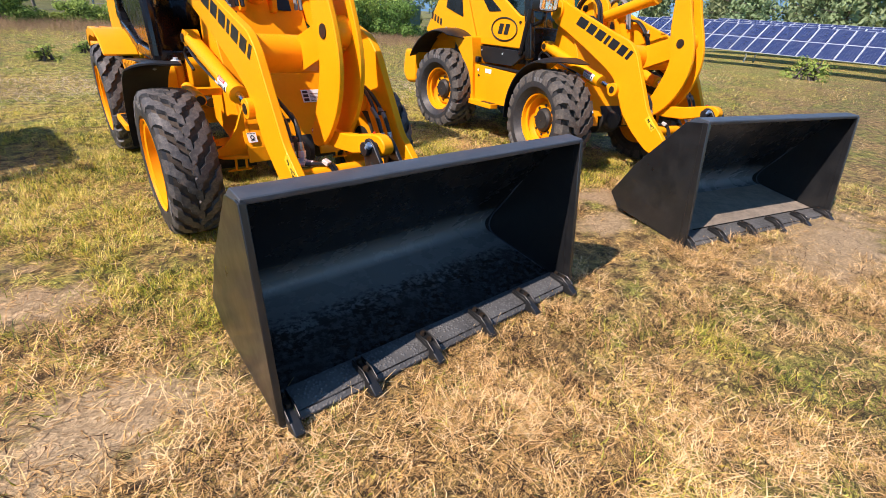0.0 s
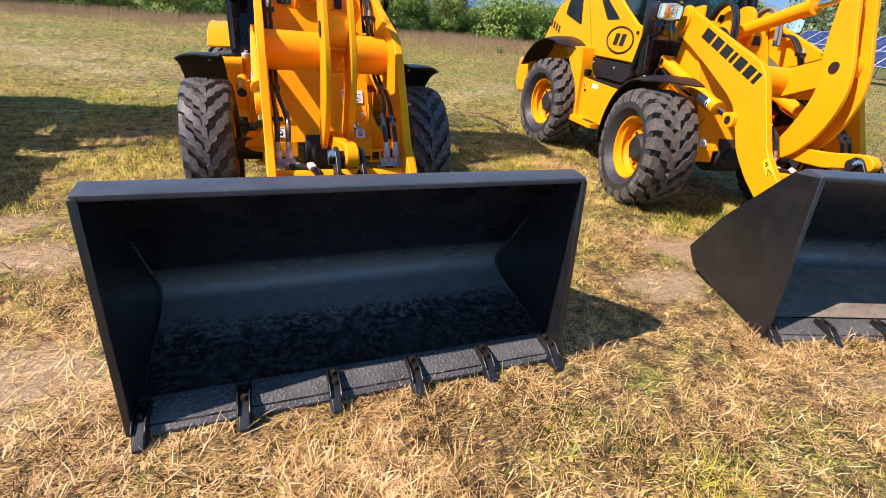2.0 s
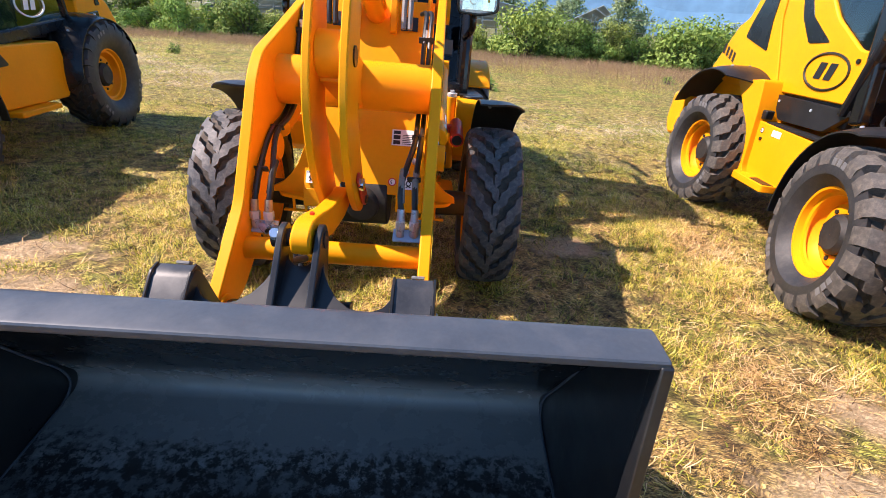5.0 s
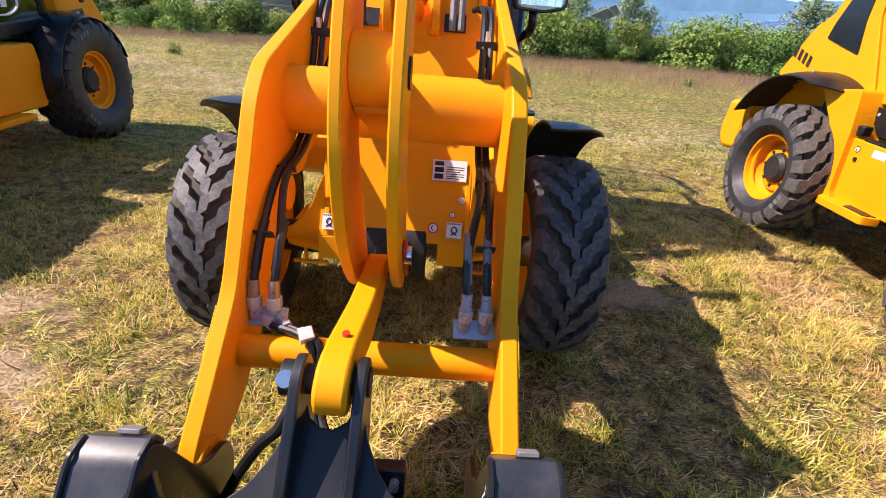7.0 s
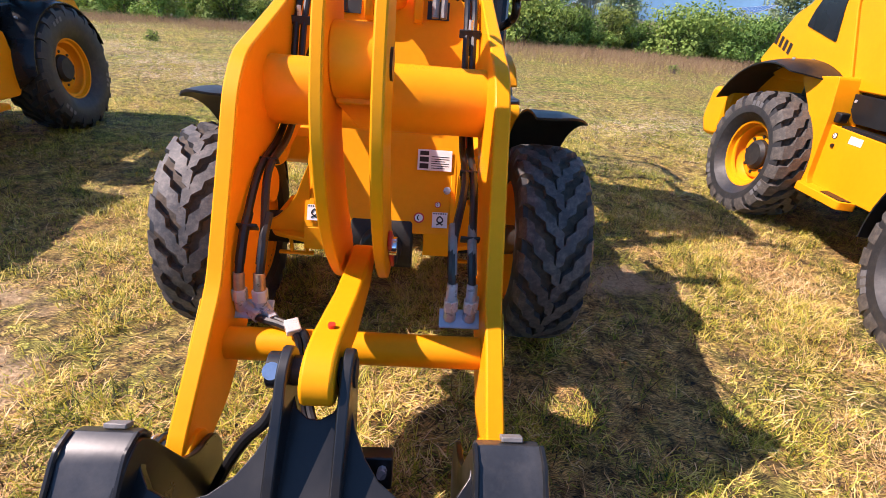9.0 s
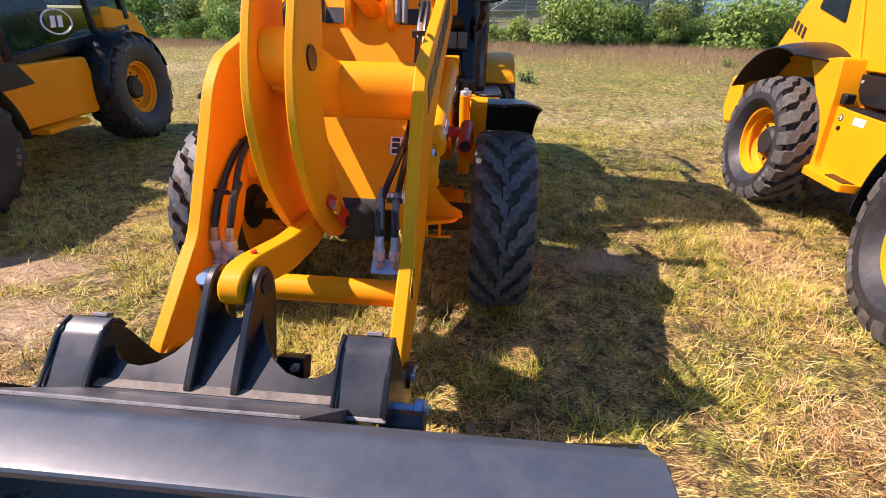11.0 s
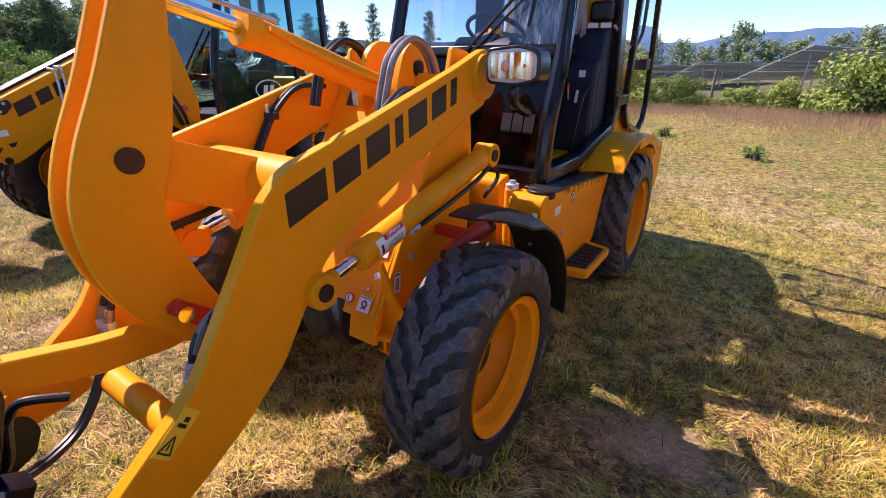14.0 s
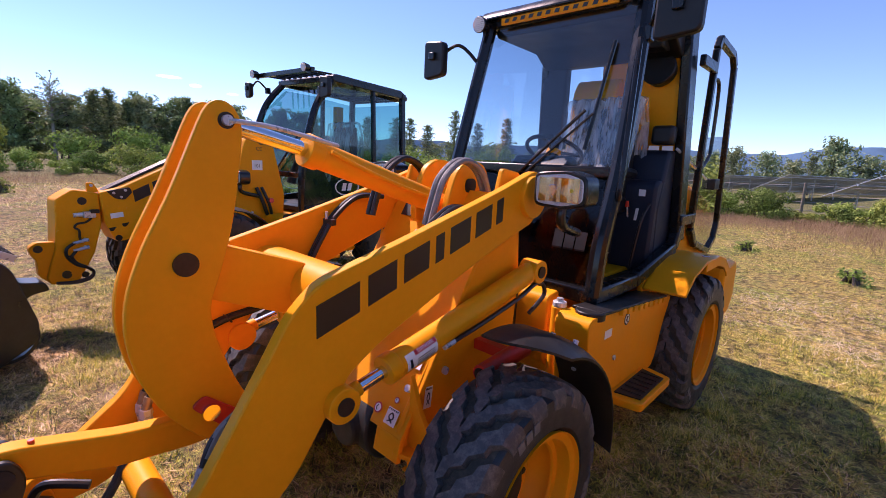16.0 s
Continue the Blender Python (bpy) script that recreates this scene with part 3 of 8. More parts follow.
def fender(root, name, cx, w, y, z, r, a0, a1, material, label, lip=0.035):
    """A curved mudguard over a wheel, with a turned-down rim and bolts."""
    sgn = 1 if cx > 0 else -1
    na, nu = 18, 8
    grids = []
    for off in (0.0, -0.010):
        g = []
        for i in range(na + 1):
            t = i / na
            a = radians(a0 + (a1 - a0) * t)
            row = []
            for k in range(nu + 1):
                q = k / nu
                rr = r + off - lip * 2.2 * max(0.0, q - 0.45) ** 2
                x = cx + sgn * w * (q - 0.5)
                # the front corner is cut back in a curve
                aa = a - radians(16) * max(0.0, t - 0.75) * 4 * q ** 3
                row.append((x, y + rr * math.cos(aa), z + rr * math.sin(aa)))
            g.append(row)
        grids.append(g)
    bm = bmesh.new()
    V = [[[bm.verts.new(p) for p in row] for row in g] for g in grids]
    for i in range(na):
        for k in range(nu):
            for g in V:
                bm.faces.new((g[i][k], g[i + 1][k], g[i + 1][k + 1], g[i][k + 1]))
        for k in (0, nu):
            bm.faces.new((V[0][i][k], V[0][i + 1][k], V[1][i + 1][k], V[1][i][k]))
    for k in range(nu):
        for i in (0, na):
            bm.faces.new((V[0][i][k], V[0][i][k + 1], V[1][i][k + 1], V[1][i][k]))
    fp = part(name, bm, material, root, label)
    for k in (0.35, 0.65):
        a = radians(a0 + (a1 - a0) * k)
        for dx in (-0.18, 0.18):
            p = Vector((cx + dx * w, y + (r + 0.0) * math.cos(a), z + r * math.sin(a)))
            d = Vector((0, math.cos(a), math.sin(a)))
            part("bolt", cyl(bmesh.new(), p - d * 0.016, p + d * 0.006, 0.012, seg=8), ZINC, fp)
    return fp


# ---- bucket and coupler, in the loader's coordinates ----
def bucket(root, x0, x1, teeth, worn=False, y0=-2.07):
    yb = y0
    hw = (x1 - x0) / 2
    # back sheet, floor and top rail follow one outline
    out = [(yb + 0.02, 0.018), (yb + 0.20, 0.035), (yb + 0.58, 0.075)] + [(yb + 0.715 + 0.075 * math.cos(radians(a)), 0.165 + 0.075 * math.sin(radians(a))) for a in range(-80, 35, 14)] + [(yb + 0.60, 0.455), (yb + 0.285, 0.876)]
    bk = part("bucket", shell(bmesh.new(), out, 0.022, x0 + 0.018, x1 - 0.018), BUCKET_IN, root, "black painted steel loader bucket with scuffed floor")
    rail = round_poly([(yb + 0.13, 0.918), (yb + 0.235, 0.924), (yb + 0.290, 0.880), (yb + 0.278, 0.858), (yb + 0.225, 0.888), (yb + 0.135, 0.890)], 0.012)
    part("top_rail", prism(bmesh.new(), rail, x0 + 0.002, x1 - 0.002), RAIL_PAINT, bk, "folded black top edge, grey sky sheen in its colour", 0.003)
    side = round_poly([(yb + 0.01, 0.012), (yb + 0.70, 0.072), (yb + 0.805, 0.17), (yb + 0.63, 0.47), (yb + 0.298, 0.880), (yb + 0.135, 0.905)], 0.012)
    for xa, xb in ((x0, x0 + 0.018), (x1 - 0.018, x1)):
        part("side_plate", prism(bmesh.new(), side, xa, xb), BLACK_PAINT, bk, "black steel side plate with rubbed edges", 0.003)
    for xa, s in ((x0, 1), (x1, -1)):
        b = prism(bmesh.new(), [(yb + 0.0, 0.02), (yb + 0.05, 0.02), (yb + 0.172, 0.905), (yb + 0.128, 0.905)], xa - s * 0.006, xa + s * 0.022)
        part("edge_strip", b, BLACK_PAINT, bk, "rubbed side cutter strip", 0.004)
    # weld beads inside the corners
    for xa, s in ((x0 + 0.02, 1), (x1 - 0.02, -1)):
        b = bmesh.new()
        path = [(xa + s * 0.004, yb + 0.19, 0.052), (xa + s * 0.004, yb + 0.56, 0.098), (xa + s * 0.004, yb + 0.70, 0.13), (xa + s * 0.004, yb + 0.715, 0.22), (xa + s * 0.004, yb + 0.60, 0.40), (xa + s * 0.004, yb + 0.31, 0.85)]
        pipe(b, path, 0.0045, 6, 8)
        part("weld_bead", b, RAIL_PAINT, bk)
    lip = prism(bmesh.new(), [(yb, 0.006), (yb + 0.135, 0.024), (yb + 0.150, 0.060), (yb + 0.130, 0.062), (yb + 0.03, 0.046), (yb, 0.020)], x0 + 0.004, x1 - 0.004)
    part("cutting_edge", lip, LIP, bk, "grey blistered cutting edge plate", 0.002)
    if worn:
        fl = [(yb + 0.16, 0.060), (yb + 0.20, 0.0625), (yb + 0.58, 0.1015), (yb + 0.66, 0.113), (yb + 0.66, 0.117), (yb + 0.58, 0.1055), (yb + 0.20, 0.0665), (yb + 0.16, 0.064)]
        part("floor_liner", prism(bmesh.new(), fl, x0 + 0.03, x1 - 0.03), DUST_FLOOR, bk, "dusty worn bucket floor")
    tooth_mesh = None
    for i in range(teeth):
        x = x0 + 0.045 + (x1 - x0 - 0.09) * i / (teeth - 1)
        if tooth_mesh is None:
            b = bmesh.new()
            prof = [(yb + 0.115, 0.060), (yb + 0.115, 0.078), (yb + 0.02, 0.074), (yb - 0.03, 0.052), (yb - 0.075, 0.024), (yb - 0.075, 0.010), (yb - 0.02, 0.004), (yb + 0.005, 0.012), (yb + 0.005, 0.050)]
            prism(b, prof, -0.027, 0.027)
            for v in b.verts:
                if v.co.y < yb - 0.02:
                    v.co.x *= 0.72
            for q in (-0.026, 0.018):
                prism(b, [(yb + 0.114, 0.076), (yb + 0.114, 0.090), (yb + 0.02, 0.092), (yb - 0.03, 0.066), (yb - 0.03, 0.050), (yb + 0.02, 0.070)], q, q + 0.008)
            part_ob = part("tooth", b, BLACK_PAINT, bk, "black bolted bucket tooth", 0.004)
            tooth_mesh = part_ob.data
            b = bmesh.new()
            cyl(b, (0, yb + 0.035, 0.074), (0, yb + 0.035, 0.094), 0.014, 0.011, 8)
            bolt_ob = part("tooth_bolt", b, PIN_DARK, part_ob)
            second = new("tooth_bolt", bolt_ob.data)
            second.parent, second.location.y = part_ob, 0.055
            first = part_ob
            first.location.x = x
        else:
            ob = new("tooth", tooth_mesh)
            md = ob.modifiers.new("edge", "BEVEL")
            md.width, md.segments, md.limit_method, md.angle_limit = 0.004, 2, "ANGLE", radians(40)
            ob.parent = bk
            ob.location.x = x
            for dy in (0.0, 0.055):
                b2 = new("tooth_bolt", bolt_ob.data)
                b2.parent, b2.location.y = ob, dy
    # coupler on the back: a raised ledge, hooks with bent covers, a scooped web and two ears
    ledge = [(yb + 0.295, 0.872), (yb + 0.305, 0.862), (yb + 0.535, 0.636), (yb + 0.580, 0.630), (yb + 0.596, 0.468), (yb + 0.306, 0.852)]
    part("coupler_ledge", prism(bmesh.new(), ledge, -0.338, 0.338), LEDGE, bk, "black ledge plate, grey sheen in its colour", 0.003)
    b = pipe(bmesh.new(), [(-0.336, yb + 0.302, 0.866), (-0.1, yb + 0.304, 0.866), (0.12, yb + 0.301, 0.867), (0.336, yb + 0.303, 0.866)], 0.0045, 5)
    part("weld_bead", b, WELD, bk, "pale weld bead")
    strip = [(yb + 0.540, 0.638), (yb + 0.568, 0.640), (yb + 0.568, 0.633), (yb + 0.540, 0.633)]
    part("weld_strip", prism(bmesh.new(), strip, -0.335, 0.298), DUST_WELD, bk, "dusty pale strip along the coupler web")
    # web plate leaning back, with a scoop beside each hook and a notch under the link
    half = [(0.298, 0.12), (0.292, 0.095), (0.268, 0.062), (0.235, 0.048), (0.20, 0.045), (0.16, 0.056), (0.12, 0.085), (0.09, 0.125), (0.066, 0.175), (0.056, 0.215)]
    mid = [(0.036, 0.235), (0.020, 0.205), (-0.005, 0.190), (-0.030, 0.193), (-0.052, 0.210), (-0.064, 0.240)]
    web = [(0.298, 0.0)] + half + mid + [(-x * 0.98 - 0.030, q) for x, q in half[::-1]] + [(-0.322, 0.0)]
    b = bmesh.new()
    wa = [b.verts.new((x, yb + 0.560 + q * 0.84, 0.636 + q * 0.545)) for x, q in web]
    wb = [b.verts.new((x, yb + 0.572 + q * 0.84, 0.616 + q * 0.545)) for x, q in web]
    b.faces.new(wa)
    b.faces.new(wb[::-1])
    for k in range(len(web)):
        b.faces.new((wa[k], wb[k], wb[(k + 1) % len(web)], wa[(k + 1) % len(web)]))
    part("coupler_web", b, BLACK_PAINT, bk, "scooped black web plate", 0.002)
    hook = round_poly([(yb + 0.50, 0.60), (yb + 0.52, 0.645), (yb + 0.615, 0.728), (yb + 0.665, 0.742), (yb + 0.695, 0.700), (yb + 0.735, 0.610), (yb + 0.765, 0.545), (yb + 0.815, 0.505), (yb + 0.865, 0.492), (yb + 0.900, 0.470), (yb + 0.915, 0.410), (yb + 0.880, 0.325), (yb + 0.800, 0.285), (yb + 0.715, 0.31), (yb + 0.598, 0.475)], 0.022, 3)
    cover = [(yb + 0.515, 0.632), (yb + 0.615, 0.731), (yb + 0.640, 0.744), (yb + 0.668, 0.748), (yb + 0.690, 0.735), (yb + 0.704, 0.706)]
    for s, xa, xb in ((-1, -0.442, -0.318), (1, 0.296, 0.430)):
        for q0 in (xa, xb - 0.016):
            part("hook_plate", prism(bmesh.new(), hook, q0, q0 + 0.016), BLACK_PAINT, bk, "black coupler hook plate", 0.003)
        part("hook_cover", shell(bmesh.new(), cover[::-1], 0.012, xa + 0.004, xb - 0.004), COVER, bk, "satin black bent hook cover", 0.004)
        for q0 in (xa + 0.003, xb - 0.003):
            b = pipe(bmesh.new(), [(q0, y - 0.002, z + 0.002) for y, z in cover[:4]], 0.0055, 6, 4)
            part("weld_bead", b, BLACK_PAINT, bk)
        part("cover_foot", box(bmesh.new(), ((xa + xb) / 2, yb + 0.512, 0.630), (xb - xa + 0.004, 0.012, 0.010), Matrix.Rotation(0.7, 3, "X")), WELD, bk, "pale weld at the foot of the hook cover", 0.003)
        part("stop_pad", box(bmesh.new(), ((xa + xb) / 2 + 0.01, yb + 0.690, 0.742), (0.042, 0.024, 0.010), Matrix.Rotation(-0.6, 3, "X")), HOSE_GREY, bk, "worn bright stop pad", 0.002)
        xo = xb if s > 0 else xa
        b = cyl(bmesh.new(), (s * 0.34, yb + 0.84, 0.455), (xo + s * 0.010, yb + 0.84, 0.455), 0.036, seg=22)
        part("hinge_pin", b, BLACK_PAINT, bk, "black hinge pin end", 0.003)
        b = cyl(bmesh.new(), (xo + s * 0.009, yb + 0.832, 0.463), (xo + s * 0.020, yb + 0.832, 0.463), 0.013, seg=6)
        part("pin_bolt", b, BLUE_ZINC, bk, "blue zinc bolt head")
        part("pin_clip", pipe(bmesh.new(), [(xo + s * 0.016, yb + 0.845, 0.470), (xo + s * 0.020, yb + 0.870, 0.474), (xo + s * 0.016, yb + 0.888, 0.462)], 0.004, 6), ZINC, bk)
        b = cyl(bmesh.new(), (xo - s * 0.01, yb + 0.622, 0.548), (xo + s * 0.064, yb + 0.622, 0.548), 0.021, seg=18)
        pin = part("lock_pin", b, BLUE_ZINC, bk, "blue zinc lock pin")
        b = cyl(bmesh.new(), (xo + s * 0.050, yb + 0.622, 0.548), (xo + s * 0.076, yb + 0.622, 0.548), 0.034, seg=18)
        part("pin_head", b, BLUE_ZINC, pin, "", 0.003)
        tab = round_poly([(yb + 0.600, 0.590), (yb + 0.640, 0.578), (yb + 0.672, 0.530), (yb + 0.668, 0.492), (yb + 0.640, 0.500), (yb + 0.604, 0.530)], 0.014)
        part("lock_tab", prism(bmesh.new(), tab, xo + s * 0.076, xo + s * 0.082), ZINC, pin, "pale zinc locking tab", 0.002)
        part("tab_bolt", cyl(bmesh.new(), (xo + s * 0.082, yb + 0.630, 0.548), (xo + s * 0.090, yb + 0.630, 0.548), 0.014, seg=6), ZINC, pin)
        part("round_bar", cyl(bmesh.new(), (xo - s * 0.02, yb + 0.570, 0.550), (xo + s * 0.085, yb + 0.570, 0.550), 0.040, seg=20), BLACK_PAINT, bk, "rounded black bar under the lock pin", 0.004)
        fin = round_poly([(yb + 0.300, 0.862), (yb + 0.530, 0.637), (yb + 0.640, 0.500), (yb + 0.795, 0.262), (yb + 0.785, 0.215), (yb + 0.700, 0.305), (yb + 0.594, 0.475)], 0.008)
        fp = part("stiffener", prism(bmesh.new(), fin, s * 0.622, s * 0.636), BLACK_PAINT, bk, "black stiffener fin on the bucket back", 0.002)
        part("fin_bolt", cyl(bmesh.new(), (s * 0.634, yb + 0.441, 0.664), (s * 0.642, yb + 0.441, 0.664), 0.013, seg=12), ZINC, fp, "pale bolt in the stiffener")
        b = pipe(bmesh.new(), [(s * 0.345, yb + 0.365, 0.778), (s * 0.48, yb + 0.366, 0.776), (s * 0.615, yb + 0.364, 0.779)], 0.0045, 5)
        part("weld_bead", b, WELD, bk)
    ear = round_poly([(yb + 0.532, 0.632), (yb + 0.585, 0.690), (yb + 0.740, 0.862), (yb + 0.800, 0.868), (yb + 0.830, 0.800), (yb + 0.780, 0.640), (yb + 0.740, 0.545), (yb + 0.690, 0.505), (yb + 0.645, 0.540), (yb + 0.585, 0.600)], 0.034, 4)
    for xa in (-0.084, 0.036):
        part("ear_plate", prism(bmesh.new(), ear, xa, xa + 0.022), BLACK_PAINT, bk, "black upright ear plate", 0.004)
    b = cyl(bmesh.new(), (-0.070, yb + 0.775, 0.815), (0.062, yb + 0.775, 0.815), 0.030, seg=18)
    part("ear_pin", b, DARK_IRON, bk)
    part("ear_pin_head", cyl(bmesh.new(), (-0.112, yb + 0.775, 0.815), (-0.084, yb + 0.775, 0.815), 0.036, seg=18), BLACK_PAINT, bk, "", 0.003)
    b = cyl(bmesh.new(), (-0.098, yb + 0.758, 0.822), (-0.094, yb + 0.738, 0.846), 0.017, seg=12)
    part("pin_bolt", b, BLUE_ZINC, bk, "blue zinc bolt head")
    # black valve bracket behind the web
    vb = part("valve_bracket", box(bmesh.new(), (0.098, yb + 0.765, 0.535), (0.085, 0.06, 0.07), Matrix.Rotation(-0.5, 3, "X")), BLACK_PAINT, bk, "black valve bracket behind the web", 0.004)
    for x, z in ((0.075, 0.530), (0.118, 0.556)):
        part("bracket_bolt", cyl(bmesh.new(), (x, yb + 0.745, z), (x, yb + 0.722, z + 0.012), 0.011, seg=8), ZINC, vb)
    return bk


def brand_strip(parent, x, a, b, h, face, n=7):
    """Seven plain slanted dark blocks where the maker's name is painted on the arm."""
    a, b = Vector((x, *a)), Vector((x, *b))
    u = (b - a)
    L = u.length
    u.normalize()
    v = Vector((0, -u.z, u.y)) if u.y > 0 else Vector((0, u.z, -u.y))
    wide = [1.5, 1.15, 1.15, 0.42, 1.1, 0.95, 0.42][:n]
    gap = 0.32
    tot = sum(wide) + gap * (n - 1)
    pos = 0.0
    for i, wd in enumerate(wide):
        o = a + u * (pos / tot * L)
        w = wd / tot * L
        hh = h
        lean = h * 0.32
        part("painted_block", plate_on(bmesh.new(), o, u, v, w, hh * 0.98, 0.002 * face, lean), INK, parent, "black painted block" if i == 0 else "")
        pos += wd + gap


def label_plate(parent, o, u, v, w, h, kind="bars", name="sticker"):
    """A printed sticker: white ground, dark bars for small print."""
    u, v = Vector(u).normalized(), Vector(v).normalized()
    o = Vector(o)
    nn = u.cross(v).normalized()
    st = part(name, plate_on(bmesh.new(), o, u, v, w, h, 0.0015), STICKER if kind != "warn" else SIGN_YELLOW, parent, "white warning sticker with small print" if kind != "warn" else "yellow warning sticker")
    b = bmesh.new()
    q = o + nn * 0.0016
    if kind == "bars":
        for k in range(6):
            plate_on(b, q + u * w * 0.40 + v * h * (0.10 + k * 0.11), u, v, w * (0.52 if k % 3 else 0.40), h * 0.035, 0.0008)
        plate_on(b, q + u * w * 0.06 + v * h * 0.08, u, v, w * 0.26, h * 0.24, 0.0008)
        plate_on(b, q + u * w * 0.06 + v * h * 0.40, u, v, w * 0.26, h * 0.24, 0.0008)
        plate_on(b, q + u * w * 0.06 + v * h * 0.72, u, v, w * 0.26, h * 0.2, 0.0008)
    elif kind == "hook":
        pipe(b, [q + u * w * 0.3 + v * h * 0.18 + nn * 0.001, q + u * w * 0.7 + v * h * 0.45 + nn * 0.001, q + u * w * 0.5 + v * h * 0.72 + nn * 0.001, q + u * w * 0.32 + v * h * 0.45 + nn * 0.001, q + u * w * 0.7 + v * h * 0.18 + nn * 0.001], w * 0.05, 5, 4)
        for k in range(6):
            plate_on(b, q + u * w * (0.06 + k * 0.155) + v * h * 0.86, u, v, w * 0.09, h * 0.09, 0.0008)
    elif kind == "warn":
        c = [q + u * w * 0.14 + v * h * 0.10, q + u * w * 0.86 + v * h * 0.10, q + u * w * 0.5 + v * h * 0.45]
        for i in range(3):
            pipe(b, [c[i], c[(i + 1) % 3]], w * 0.05, 5)
        plate_on(b, q + u * w * 0.46 + v * h * 0.17, u, v, w * 0.08, h * 0.14, 0.0008)
        plate_on(b, q + u * w * 0.25 + v * h * 0.62, u, v, w * 0.5, h * 0.08, 0.0008)
        plate_on(b, q + u * w * 0.4 + v * h * 0.74, u, v, w * 0.3, h * 0.10, 0.0008)
    elif kind == "round":
        pass
    if kind != "round":
        part("print", b, INK, st)
    else:
        b.free()
    return st


def round_sticker(parent, c, nrm, r, ink):
    c, nrm = Vector(c), Vector(nrm).normalized()
    st = part("round_sticker", cyl(bmesh.new(), c, c + nrm * 0.0016, r, seg=20), ink, parent, "small round warning sticker")
    part("field", cyl(bmesh.new(), c + nrm * 0.0016, c + nrm * 0.0024, r * 0.74, seg=20), STICKER, st)
    u, w = ring_frame(nrm)
    b = pipe(bmesh.new(), [c + nrm * 0.003 + w * r * 0.5, c + nrm * 0.003 + u * r * 0.3, c + nrm * 0.003 - w * r * 0.5], r * 0.11, 5)
    part("print", b, INK, st)
    return st


def emblem(parent, c, u, v, w, h, ink):
    """An oval badge ring with plain slanted strokes in it."""
    c, u, v = Vector(c), Vector(u).normalized(), Vector(v).normalized()
    nn = u.cross(v)
    ring = [c + u * w / 2 * math.cos(2 * math.pi * k / 28) + v * h / 2 * math.sin(2 * math.pi * k / 28) + nn * 0.002 for k in range(28)]
    st = part("emblem", pipe(bmesh.new(), ring + ring[:1], w * 0.022, 5, 1), ink, parent, "oval painted badge ring")
    o = c + nn * 0.001
    for k in (-0.24, 0.0):
        part("badge_stroke", plate_on(bmesh.new(), o + u * w * k - v * h * 0.22, u, v, w * 0.16, h * 0.46, 0.002, w * 0.06), ink, parent)
    return st


# ---- wheel loader ----
ARM = [(0.66, 1.62), (0.62, 1.68), (0.35, 1.585), (-0.19, 1.42), (-0.56, 1.315), (-0.66, 1.225), (-0.74, 1.09), (-0.85, 0.915), (-0.94, 0.77), (-1.06, 0.675), (-1.275, 0.505), (-1.285, 0.43), (-1.22, 0.405),
       (-1.03, 0.43), (-0.83, 0.545), (-0.65, 0.69), (-0.535, 0.86), (-0.44, 0.985), (-0.31, 1.06), (0.07, 1.225), (0.43, 1.365), (0.63, 1.43)]
BELL = [(-0.75, 1.83), (-0.86, 1.57), (-0.95, 1.39), (-0.995, 1.26), (-1.005, 1.14), (-0.98, 1.00), (-0.92, 0.87), (-0.83, 0.755), (-0.75, 0.69), (-0.67, 0.665), (-0.605, 0.69), (-0.625, 0.78), (-0.70, 0.93), (-0.755, 1.10), (-0.765, 1.20), (-0.725, 1.30),
        (-0.68, 1.46), (-0.65, 1.66), (-0.635, 1.78), (-0.665, 1.84), (-0.71, 1.855)]


